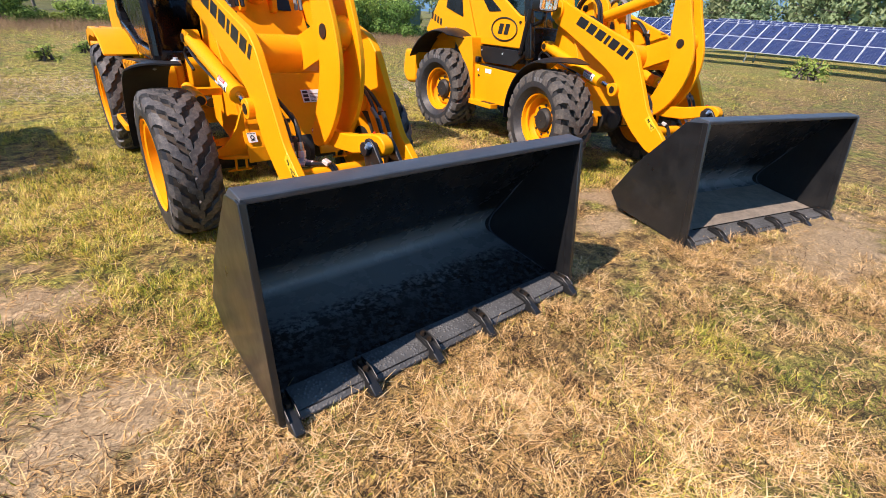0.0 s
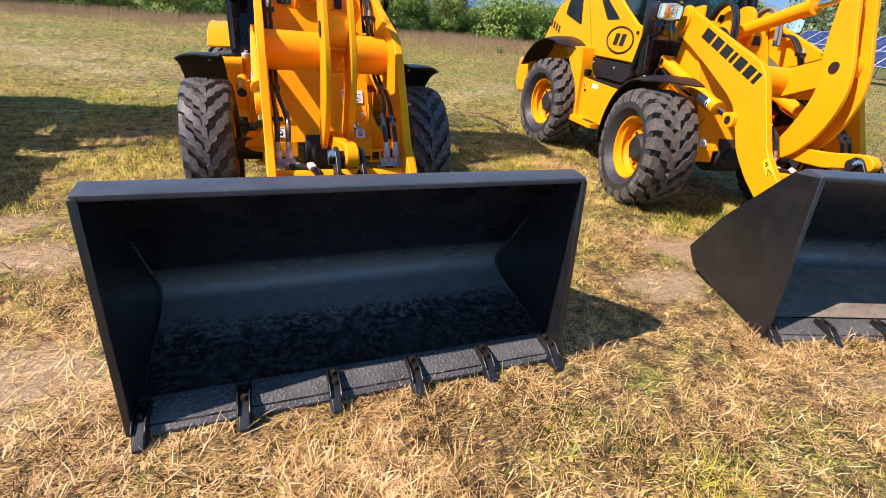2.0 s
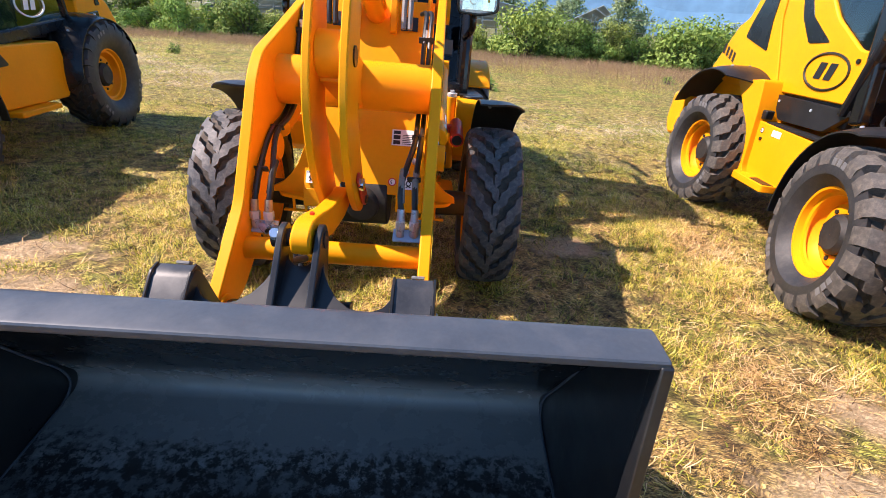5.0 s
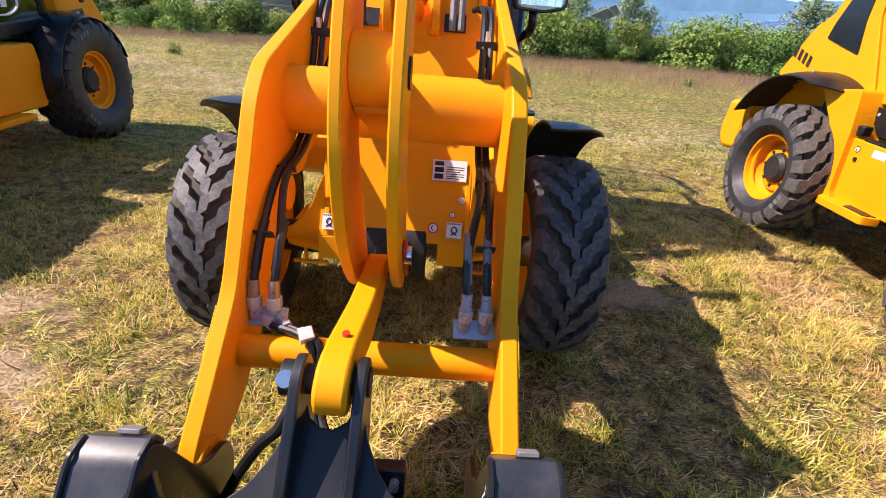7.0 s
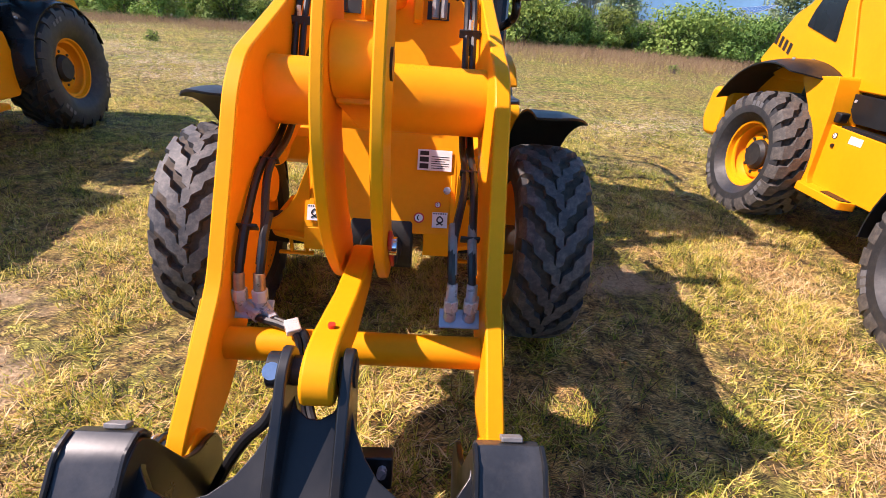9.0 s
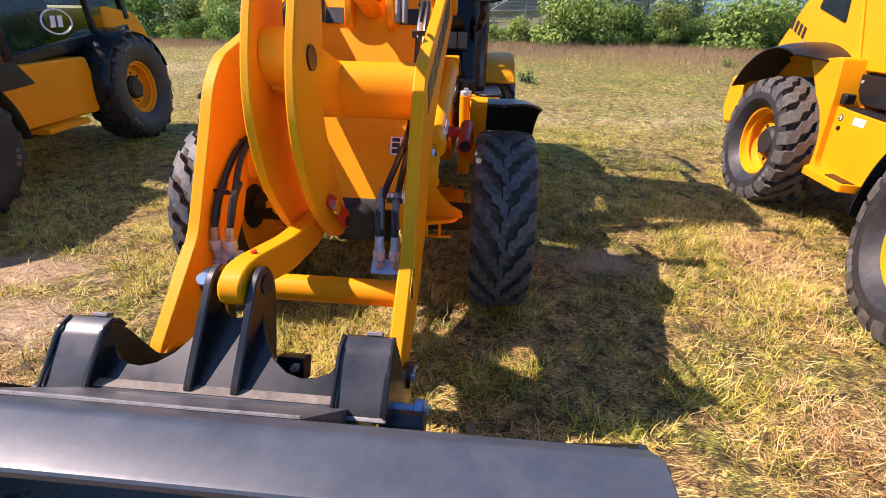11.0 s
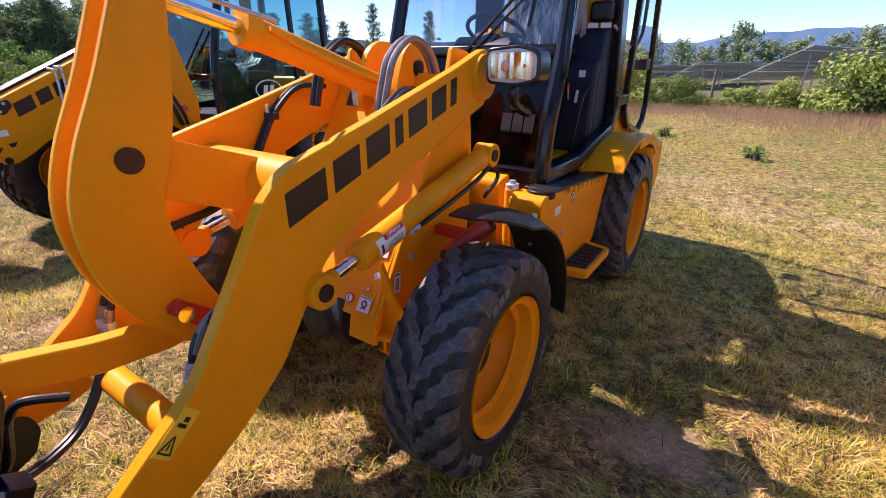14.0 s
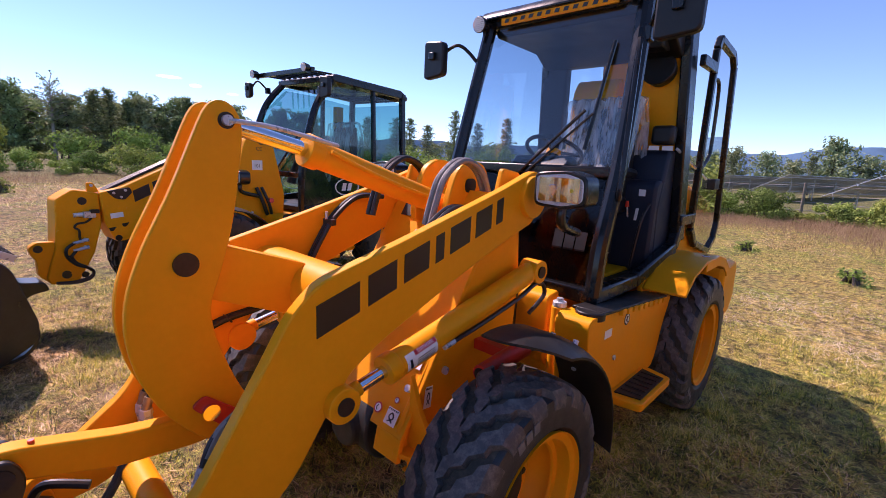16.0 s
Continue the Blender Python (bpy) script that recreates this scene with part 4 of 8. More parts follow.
def lift_gear(root, opt):
    """Arms, tubes, rocker, links and cylinders at the front."""
    for s in (-1, 1):
        xo = 0.398 if s < 0 else 0.412
        arm = part("lift_arm", prism(bmesh.new(), round_poly(ARM, 0.05), s * (xo - 0.048), s * xo), YELLOW, root, "yellow steel lift arm plate with a bent foot", 0.006)
        for xa, xb, y, z, r in ((xo - 0.06, xo + 0.037, -0.49, 0.888, 0.062), (xo - 0.065, xo + 0.025, 0.58, 1.55, 0.10), (xo - 0.06, xo - 0.001, -1.225, 0.462, 0.055)):
            part("arm_boss", cyl(bmesh.new(), (s * xa, y, z), (s * xb, y, z), r, seg=26), YELLOW, arm, "", 0.004)
        b = cyl(bmesh.new(), (s * (xo + 0.015), -0.49, 0.888), (s * (xo + 0.043), -0.49, 0.888), 0.032, seg=18)
        part("boss_pin", b, PIN_DARK, arm, "dark pin end")
        if s > 0:
            brand_strip(arm, s * xo, (-0.575, 1.135), (0.36, 1.448), 0.104, 1)
        else:
            brand_strip(arm, s * xo, (0.25, 1.43), (-0.56, 1.165), 0.092, 1)
        # the decal lies along the arm's foot, its triangle at the lower end
        if s > 0:
            label_plate(arm, (xo + 0.0005, -1.082, 0.652), (0, 0.64, -0.77), (0, 0.77, 0.64), 0.055, 0.140, "warn", "warning_decal")
        else:
            label_plate(arm, (-xo - 0.0005, -1.046, 0.609), (0, -0.64, 0.77), (0, 0.77, 0.64), 0.055, 0.140, "warn", "warning_decal")
    part("cross_tube", cyl(bmesh.new(), (-0.352, -0.357, 1.178), (0.366, -0.357, 1.178), 0.112, seg=40), YELLOW, root, "thick yellow cross tube between the arms")
    part("crossbar", cyl(bmesh.new(), (-0.352, -0.965, 0.588), (0.366, -0.965, 0.588), 0.047, seg=24), YELLOW, root, "round yellow lower crossbar")
    rocker = part("rocker", prism(bmesh.new(), round_poly(BELL, 0.06), 0.050, 0.080), YELLOW, root, "yellow crescent rocker of twin plates", 0.005)
    part("rocker_plate", prism(bmesh.new(), round_poly(BELL, 0.06), -0.080, -0.050), YELLOW, rocker, "", 0.005)
    b = cyl(bmesh.new(), (-0.05, -0.83, 1.343), (0.05, -0.83, 1.343), 0.085, seg=28)
    prism(b, [(-0.86, 1.25), (-0.83, 1.43), (-0.40, 1.285), (-0.33, 1.07), (-0.46, 1.09)], -0.046, 0.046)
    part("rocker_mount", b, YELLOW, root, "yellow rocker bracket on the tube", 0.004)
    for s in (-1, 1):
        part("pin_end", cyl(bmesh.new(), (s * 0.079, -0.83, 1.343), (s * 0.0865, -0.83, 1.343), 0.038, seg=24), PIN_DARK, rocker, "brown-black pin end")
        part("pin_end", cyl(bmesh.new(), (s * 0.079, -0.69, 1.79), (s * 0.084, -0.69, 1.79), 0.026, seg=20), PIN_DARK, rocker)
    b = cyl(bmesh.new(), (-0.09, -0.69, 1.79), (0.10, -0.69, 1.79), 0.017, seg=14)
    part("top_pin", b, ZINC, rocker)
    # red guard bracket low on the rocker
    gb = prism(bmesh.new(), round_poly([(-0.845, 0.865), (-0.80, 0.895), (-0.61, 0.735), (-0.625, 0.675), (-0.69, 0.70)], 0.02), 0.081, 0.093)
    guard = part("guard_bracket", gb, RED_PAINT, rocker, "red painted guard bracket", 0.003)
    b = cyl(bmesh.new(), (0.085, -0.785, 0.832), (0.106, -0.785, 0.832), 0.028, seg=20)
    part("pin_end", b, CHROME, rocker)
    b = cyl(bmesh.new(), (0.090, -0.655, 0.715), (0.101, -0.655, 0.715), 0.020, seg=16)
    part("pin_end", b, PIN_DARK, rocker)
    # link from rocker foot to bucket ears
    lk = [(-1.325, 0.768), (-1.378, 0.80), (-1.378, 0.852), (-1.325, 0.883), (-1.25, 0.876), (-1.02, 0.82), (-0.80, 0.79), (-0.70, 0.79), (-0.66, 0.74), (-0.70, 0.70), (-0.82, 0.69), (-1.05, 0.715), (-1.25, 0.778)]
    link = part("tilt_link", prism(bmesh.new(), round_poly(lk, 0.03), -0.036, 0.028), YELLOW, root, "yellow tilt link to the bucket ears", 0.008)
    b = cyl(bmesh.new(), (0.0, -1.225, 0.868), (0.0, -1.225, 0.879), 0.008, seg=10)
    part("grease_nipple", b, RED_PAINT, link)
    # lift cylinders
    for s in (-1, 1):
        a, c, e = Vector((s * 0.402, -0.49, 0.888)), Vector((s * 0.402, -0.29, 0.935)), Vector((s * 0.402, 0.66, 1.178))
        d = (e - a).normalized()
        lc = part("lift_cylinder", cyl(cyl(bmesh.new(), c, e, 0.052, seg=28), c - d * 0.004, c + d * 0.05, 0.058, seg=28), YELLOW, root, "yellow hydraulic lift cylinder", 0.003)
        part("rod", cyl(bmesh.new(), a + d * 0.03, c, 0.024, seg=18), CHROME, lc, "chromed cylinder rod")
        b = cyl(bmesh.new(), a - d * 0.02, a + d * 0.09, 0.034, 0.028, 16)
        cyl(b, a - Vector((0.035, 0, 0)), a + Vector((0.035, 0, 0)), 0.042, seg=20)
        part("rod_eye", b, YELLOW, lc, "", 0.003)
        b = cyl(bmesh.new(), e - Vector((0.045, 0, 0)), e + Vector((0.055, 0, 0)), 0.058, seg=24)
        part("base_eye", b, YELLOW, lc, "", 0.003)
        part("base_pin", cyl(bmesh.new(), e + Vector((s * 0.05, 0, 0)), e + Vector((s * 0.062, 0, 0)), 0.030, seg=20), PIN_DARK, lc)
        up = Vector((s, 0, 0)).cross(d) * (1 if s > 0 else -1)
        b = bmesh.new()
        # sticker bent round the barrel
        segs = 7
        for k in range(segs):
            t0, t1 = radians(-42 + 84 * k / segs), radians(-42 + 84 * (k + 1) / segs)
            quad = []
            for q, t in ((c + d * 0.07, t0), (c + d * 0.23, t0), (c + d * 0.23, t1), (c + d * 0.07, t1)):
                quad.append(b.verts.new(q + (Vector((s, 0, 0)) * math.cos(t) + up * math.sin(t)) * 0.0532))
            b.faces.new(quad)
        st = part("danger_sticker", b, STICKER, lc, "white danger sticker with red heading")
        b = bmesh.new()
        for k in range(2):
            t0, t1 = radians(20 + 11 * k), radians(31 + 11 * k)
            b.faces.new([b.verts.new(q + (Vector((s, 0, 0)) * math.cos(t) + up * math.sin(t)) * 0.0540) for q, t in ((c + d * 0.115, t0), (c + d * 0.228, t0), (c + d * 0.228, t1), (c + d * 0.115, t1))])
        part("heading", b, INK_RED, st)
        t = radians(31)
        nn = Vector((s, 0, 0)) * math.cos(t) + up * math.sin(t)
        dirw = d * s
        yv = nn.cross(dirw)
        mm = Matrix((dirw, yv, nn)).transposed().to_4x4()
        mm.translation = c + d * 0.172 + nn * 0.0545
        words("DANGER", 0.021, mm, STICKER, st)
        b = bmesh.new()
        for k in range(4):
            t = radians(-30 + 10 * k)
            for l0, l1 in ((0.12, 0.215), ):
                p = [c + d * q + (Vector((s, 0, 0)) * math.cos(t) + up * math.sin(t)) * 0.0537 for q in (l0, l1)]
                pipe(b, p, 0.0016, 4)
        p = [c + d * 0.09 + (Vector((s, 0, 0)) * math.cos(t) + up * math.sin(t)) * 0.0537 for t in (-0.4, -0.1, 0.25)]
        pipe(b, p, 0.006, 5)
        part("print", b, INK, st)
        b = pipe(bmesh.new(), [c + d * 0.30 - up * 0.056, c + d * 0.24 - up * 0.068, c + d * 0.06 - up * 0.064], 0.008, 8)
        part("oil_pipe", b, YELLOW, lc)
        b = pipe(bmesh.new(), [c + d * 0.30 - up * 0.056 + Vector((s * .02, 0, 0)), c + d * 0.5 - up * 0.062 + Vector((s * .03, 0, 0)), c + d * 0.8 - up * 0.07 + Vector((s * .03, 0, 0)), c + d * 0.99 - up * 0.06 + Vector((s * .03, 0, 0)), c + d * 1.02 - up * 0.14 + Vector((s * .04, 0, 0)), c + d * 0.90 - up * 0.20 + Vector((s * .02, 0, 0))], 0.011, 8, 6)
        part("lift_hose", b, HOSE, lc, "black hydraulic hose")
        b = cyl(bmesh.new(), c + d * 0.29 - up * 0.056 + Vector((s * .02, 0, 0)), c + d * 0.35 - up * 0.058 + Vector((s * .022, 0, 0)), 0.014, seg=6)
        part("fitting", b, ZINC, lc)
    # tilt cylinder
    a, c, e = Vector((0, -0.69, 1.79)), Vector((0, -0.37, 1.715)), Vector((0, 0.46, 1.46))
    d = (e - c).normalized()
    tc = part("tilt_cylinder", cyl(cyl(bmesh.new(), c, e, 0.055, seg=28), c - d * 0.005, c + d * 0.055, 0.064, seg=28), YELLOW, root, "yellow hydraulic tilt cylinder", 0.003)
    part("rod", cyl(bmesh.new(), a, c, 0.028, seg=18), CHROME, tc, "chromed cylinder rod")
    b = pipe(bmesh.new(), [c + d * 0.08 + Vector((0.06, 0, 0.02)), c + d * 0.30 + Vector((0.068, 0, 0)), c + d * 0.62 + Vector((0.068, 0, 0)), c + d * 0.80 + Vector((0.05, 0, 0.03))], 0.009, 8)
    part("oil_pipe", b, YELLOW, tc)
    b = pipe(bmesh.new(), [a + Vector((0.095, 0, 0)), a + Vector((0.10, 0.15, -0.01)), c + d * 0.10 + Vector((0.075, 0, 0.05))], 0.008, 8)
    part("guide_rod", b, ZINC, tc)
    # hose manifolds on the inner faces of the arms and the hose bundles
    for s in (-1, 1):
        mf = part("manifold", box(bmesh.new(), (s * 0.305, -0.886, 0.650), (0.122, 0.058, 0.010), Matrix.Rotation(0.75, 3, "X")), BLUE_PLATE, root, "pale blue zinc plated manifold plate", 0.003)
        part("manifold_lug", box(bmesh.new(), (s * 0.350, -0.862, 0.690), (0.020, 0.012, 0.060), Matrix.Rotation(0.2, 3, "X")), BLUE_PLATE, mf, "", 0.002)
        for k in range(2):
            x = s * (0.275 + 0.058 * k)
            part("elbow", cyl(bmesh.new(), (x, -0.888, 0.652), (x, -0.894, 0.690), 0.019, 0.017, 12), ZINC, mf, "", 0.002)
            part("nut", cyl(bmesh.new(), (x, -0.892, 0.686), (x, -0.889, 0.722), 0.023, seg=6), CHROME_DULL, mf, "bright hexagon nut", 0.002)
            part("ferrule", cyl(bmesh.new(), (x, -0.889, 0.720), (x, -0.876, 0.768), 0.017, 0.016, 14), BRASS if s < 0 else ZINC, mf)
            q = s * (0.335 - 0.028 * (1 - k))
            p = [(x, -0.878, 0.758), (x * 0.98, -0.82, 0.86), (q, -0.62, 0.98), (q, -0.40, 1.025), (q, -0.22, 1.12), (q, -0.13, 1.27), (q, -0.04, 1.40), (q, 0.10, 1.50), (q * 0.9, 0.24, 1.50)]
            part("hose", pipe(bmesh.new(), p, 0.0125, 8), HOSE, mf, "black hydraulic hose")
            part("hose_end", pipe(bmesh.new(), [(x * 0.995, -0.862, 0.790), (x * 0.98, -0.82, 0.86), (x * 0.985, -0.76, 0.900)], 0.0142, 8), HOSE_GREY if s > 0 else HOSE, mf)
        for y, z in ((-0.56, 0.995), (-0.80, 0.875)):
            part("cable_tie", box(bmesh.new(), (s * 0.320, y, z), (0.058, 0.008, 0.030), Matrix.Rotation(0.6, 3, "X")), HOSE, mf, "", 0.003)
        part("hose_clamp", box(bmesh.new(), (s * 0.32, -0.06, 1.38), (0.08, 0.03, 0.03)), DARK_IRON, mf, "", 0.003)
        part("clamp_bolt", cyl(bmesh.new(), (s * 0.32, -0.075, 1.395), (s * 0.32, -0.075, 1.43), 0.008, seg=8), ZINC, mf)
    # coupler hoses: over the crossbar through a zinc block, then down behind the ears
    for k in range(2):
        dx = 0.022 * k
        p = [(-0.318 + 0.052 * k, -0.885, 0.655), (-0.275 + 0.04 * k, -0.925, 0.650), (-0.200 + dx, -0.955, 0.650), (-0.150 + dx, -0.985, 0.640), (-0.135 + dx, -1.030, 0.560), (-0.120 + dx, -1.100, 0.480), (-0.060 + dx, -1.200, 0.470), (0.020 + dx, -1.300, 0.510)]
        part("coupler_hose", pipe(bmesh.new(), p, 0.0115, 8, 7), HOSE, root, "black coupler hose over the crossbar")
        a, d = Vector(p[0]), (Vector(p[1]) - Vector(p[0])).normalized()
        b = cyl(bmesh.new(), a - d * 0.010, a + d * 0.035, 0.015, 0.017, 8)
        cyl(b, a + d * 0.035, a + d * 0.060, 0.018, 0.018, 6)
        part("hose_fitting", b, ZINC, root, "bright zinc hose fitting")
    part("hose_block", box(bmesh.new(), (-0.165, -0.972, 0.660), (0.040, 0.042, 0.026), Matrix.Rotation(0.5, 3, "Z") @ Matrix.Rotation(0.4, 3, "X")), CHROME_DULL, root, "bright hose clamp block", 0.004)
    p = [(-0.07, -1.10, 0.63), (-0.125, -1.20, 0.650), (-0.160, -1.235, 0.595), (-0.205, -1.24, 0.545), (-0.255, -1.245, 0.465), (-0.300, -1.255, 0.375), (-0.325, -1.275, 0.320)]
    part("coupler_hose", pipe(bmesh.new(), p, 0.0145, 10, 7), HOSE, root, "black hose to the coupler hook")
    # arched hoses over the tower
    for s, mat in ((1, HOSE_GREY), (-1, HOSE)):
        b = bmesh.new()
        for k in range(2):
            x = s * (0.185 + 0.034 * k)
            pipe(b, [(x, 0.10, 1.42), (x, 0.13, 1.52), (x, 0.18, 1.63), (x, 0.30, 1.705), (x, 0.43, 1.66), (x, 0.50, 1.54), (x, 0.51, 1.40)], 0.0145, 8)
        part("hose_arch", b, mat, root, "arched hydraulic hoses", 0)


def front_frame(root, opt):
    """Front chassis: sloping front plate, cheeks, tower, axle."""
    sheet = [(-0.147, 0.555), (0.188, 1.125), (0.455, 1.565)]
    fp = part("front_frame", shell(bmesh.new(), [(y, z) for y, z in sheet], -0.025, -0.345, 0.345), YELLOW, root, "yellow front chassis plate with printed stickers", 0.004)
    for s in (-1, 1):
        cheek = round_poly([(-0.13, 0.60), (0.10, 0.97), (0.21, 1.15), (0.40, 1.46), (0.46, 1.68), (0.60, 1.66), (0.66, 1.10), (0.62, 0.60), (0.15, 0.47), (-0.16, 0.49)], 0.02)
        part("cheek_plate", prism(bmesh.new(), cheek, s * 0.30, s * 0.326), YELLOW, fp, "yellow chassis cheek plate", 0.005)
        b = prism(bmesh.new(), round_poly([(s * 0.30, -0.17), (s * 0.50, -0.10), (s * 0.545, 0.02), (s * 0.53, 0.35), (s * 0.30, 0.40)], 0.03), 0.478, 0.500, "z")
        part("axle_flange", b, YELLOW, fp, "", 0.004)
        # web that sweeps down from the cheek to the axle flange
        sweep = [(s * 0.325, 0.50), (s * 0.325, 0.82), (s * 0.352, 0.76), (s * 0.385, 0.68), (s * 0.43, 0.615), (s * 0.48, 0.565), (s * 0.535, 0.535), (s * 0.54, 0.50)]
        part("gusset", prism(bmesh.new(), sweep, -0.085, -0.062, "y"), YELLOW, fp, "yellow web sweeping down to the axle flange", 0.003)
        for y in (-0.02, 0.10, 0.25, 0.36):
            part("bolt", cyl(bmesh.new(), (s * 0.44, y, 0.498), (s * 0.44, y, 0.522), 0.016, seg=6), YELLOW, fp)
        for y in (-0.05, 0.02):
            part("step_rung", cyl(bmesh.new(), (s * (0.40 + y), -0.10, 0.40), (s * (0.40 + y), -0.10, 0.48), 0.009, seg=8), YELLOW, fp)
        part("step_bar", box(bmesh.new(), (s * 0.40, -0.10, 0.395), (0.16, 0.022, 0.012)), YELLOW, fp, "", 0.003)
        part("axle_beam", cyl(bmesh.new(), (s * 0.25, opt.get("wy", 0.0), opt["R"] - 0.03), (s * (opt["track"] - 0.10), opt.get("wy", 0.0), opt["R"] - 0.03), 0.085, 0.075, 20), DARK_IRON, root, "dark cast front axle")
        b = cyl(bmesh.new(), (s * 0.53, 0.12, 0.832), (s * 0.53, 0.44, 0.866), 0.042, seg=20)
        box(b, (s * 0.43, 0.34, 0.855), (0.20, 0.05, 0.05))
        fb = part("fender_bracket", b, RED_PAINT if s > 0 else YELLOW, root, "red primed fender bracket tube" if s > 0 else "", 0.004)
        part("tube_end", cyl(bmesh.new(), (s * 0.53, 0.117, 0.8317), (s * 0.53, 0.13, 0.833), 0.031, seg=18), INK, fb)
    part("axle_housing", cyl(cyl(bmesh.new(), (-0.14, 0, opt["R"]), (0.14, 0, opt["R"]), 0.17, 0.17, 28), (0, -0.05, opt["R"]), (0, -0.20, opt["R"]), 0.12, 0.09, 24), DARK_IRON, root, "dark cast axle housing", 0.01)
    # tower lugs and tilt cylinder mount
    for s in (-1, 1):
        tw = round_poly([(0.30, 1.50), (0.36, 1.66), (0.44, 1.71), (0.56, 1.70), (0.62, 1.60), (0.62, 1.40), (0.30, 1.38)], 0.05)
        part("tower_lug", prism(bmesh.new(), tw, s * 0.09, s * 0.13), YELLOW, fp, "", 0.006)
        part("tower_slot", prism(bmesh.new(), round_poly([(0.42, 1.55), (0.42, 1.62), (0.50, 1.62), (0.50, 1.55)], 0.03), s * 0.131, s * 0.134), INK, fp)
    # hose slots at the plate's top
    for s in (-1, 1):
        b = bmesh.new()
        y, z = 0.352, 1.405
        plate_on(b, (s * 0.20 - 0.05, y - 0.006, z), (1, 0, 0), (0, 0.517, 0.856), 0.10, 0.085, 0.003)
        part("hose_slot", b, INK, fp, "dark hose opening in the chassis plate")
    for s in (-1, 1):
        tab = shell(bmesh.new(), [(-0.168, 0.455), (-0.1475, 0.556)], -0.025, s * 0.19, s * 0.345)
        part("corner_tab", tab, YELLOW, fp, "", 0.004)
    u, v = Vector((1, 0, 0)), Vector((0, 0.517, 0.856))
    label_plate(fp, (0.145, -0.008, 0.808), u, v, 0.155, 0.095, "bars")
    v2 = Vector((0, 0.517, 0.856))
    label_plate(fp, (0.225, -0.143, 0.588), u, v2, 0.068, 0.070, "hook")
    label_plate(fp, (-0.33, -0.143, 0.588), u, v2, 0.062, 0.070, "hook")
    round_sticker(fp, (0.165, -0.121, 0.622), (0, -0.856, 0.517), 0.024, INK_RED)
    label_plate(fp, (0.327, -0.005, 0.635), (0, 1, -0.1), (0, 0.1, 1), 0.045, 0.10, "hook")
    round_sticker(fp, (0.247, -0.085, 0.675), (0, -0.856, 0.517), 0.014, INK_RED)
    part("plate_bolt", cyl(bmesh.new(), (0.285, -0.04, 0.725), (0.285, -0.065, 0.740), 0.016, seg=12), ZINC, fp)
    part("plate_bolt", cyl(bmesh.new(), (0.326, 0.12, 0.78), (0.34, 0.12, 0.78), 0.018, seg=12), ZINC, fp)
    # articulation block behind
    part("hinge_block", prism(bmesh.new(), [(0.60, 0.52), (0.60, 1.05), (0.98, 0.95), (1.02, 0.56)], -0.20, 0.20), DARK_IRON, root, "dark centre hinge", 0.01)
    b = cyl(bmesh.new(), (0, 0.95, 0.45), (0, 0.95, 1.05), 0.06, seg=18)
    part("hinge_pin", b, DARK_IRON, root)


def head_lamp(root, s, x, y, z):
    """Headlamp on an arm: dark housing, reflector, clear lens and an indicator."""
    prof = round_poly([(x - 0.125, z - 0.075), (x - 0.13, z + 0.07), (x + 0.03, z + 0.085), (x + 0.125, z + 0.06), (x + 0.13, z - 0.06), (x + 0.02, z - 0.085)], 0.03)
    h = part("headlamp", prism(bmesh.new(), prof, y - 0.005, y + 0.11, "y"), CAB_BLACK, root, "rectangular headlamp in a black housing", 0.006)
    inner = round_poly([(x - 0.112, z - 0.062), (x - 0.117, z + 0.057), (x + 0.03, z + 0.07), (x + 0.11, z + 0.047), (x + 0.113, z - 0.048), (x + 0.02, z - 0.07)], 0.025)
    part("reflector", prism(bmesh.new(), inner, y - 0.007, y - 0.002, "y"), MIRROR, h, "silver lamp reflector")
    part("lens", prism(bmesh.new(), inner, y - 0.020, y - 0.014, "y"), LENS, h, "clear lamp lens", 0.003)
    # pressed mirror facets behind the lens, deepest at the bulb
    b, nu, nv = bmesh.new(), 11, 6
    g = [[b.verts.new((x - 0.098 + 0.196 * i / nu, y - 0.0075 - 0.006 * min(1.0, abs(x - 0.098 + 0.196 * i / nu - (x - 0.03 * s)) / 0.07) - 0.0015 * ((i * 7 + k * 3) % 3), z - 0.052 + 0.104 * k / nv)) for k in range(nv + 1)] for i in range(nu + 1)]
    for i in range(nu):
        for k in range(nv):
            b.faces.new((g[i][k], g[i + 1][k], g[i + 1][k + 1], g[i][k + 1]))
    part("lamp_bowl", b, CHROME, h, "faceted silver lamp bowl", 0, 5)
    part("bulb", cyl(bmesh.new(), (x - 0.03 * s, y - 0.014, z), (x - 0.03 * s, y - 0.008, z), 0.020, 0.026, 16), CHROME, h)
    part("indicator", cyl(bmesh.new(), (x + 0.062 * s, y - 0.016, z), (x + 0.062 * s, y - 0.010, z), 0.008, seg=12), SIGN_YELLOW, h, "amber indicator bulb")
    b = pipe(bmesh.new(), [(x - s * 0.02, y + 0.07, z - 0.07), (x - s * 0.02, y + 0.08, z - 0.16), (x - s * 0.05, y + 0.30, z - 0.22)], 0.022, 10)
    part("lamp_arm", b, CAB_BLACK, h)
    return h


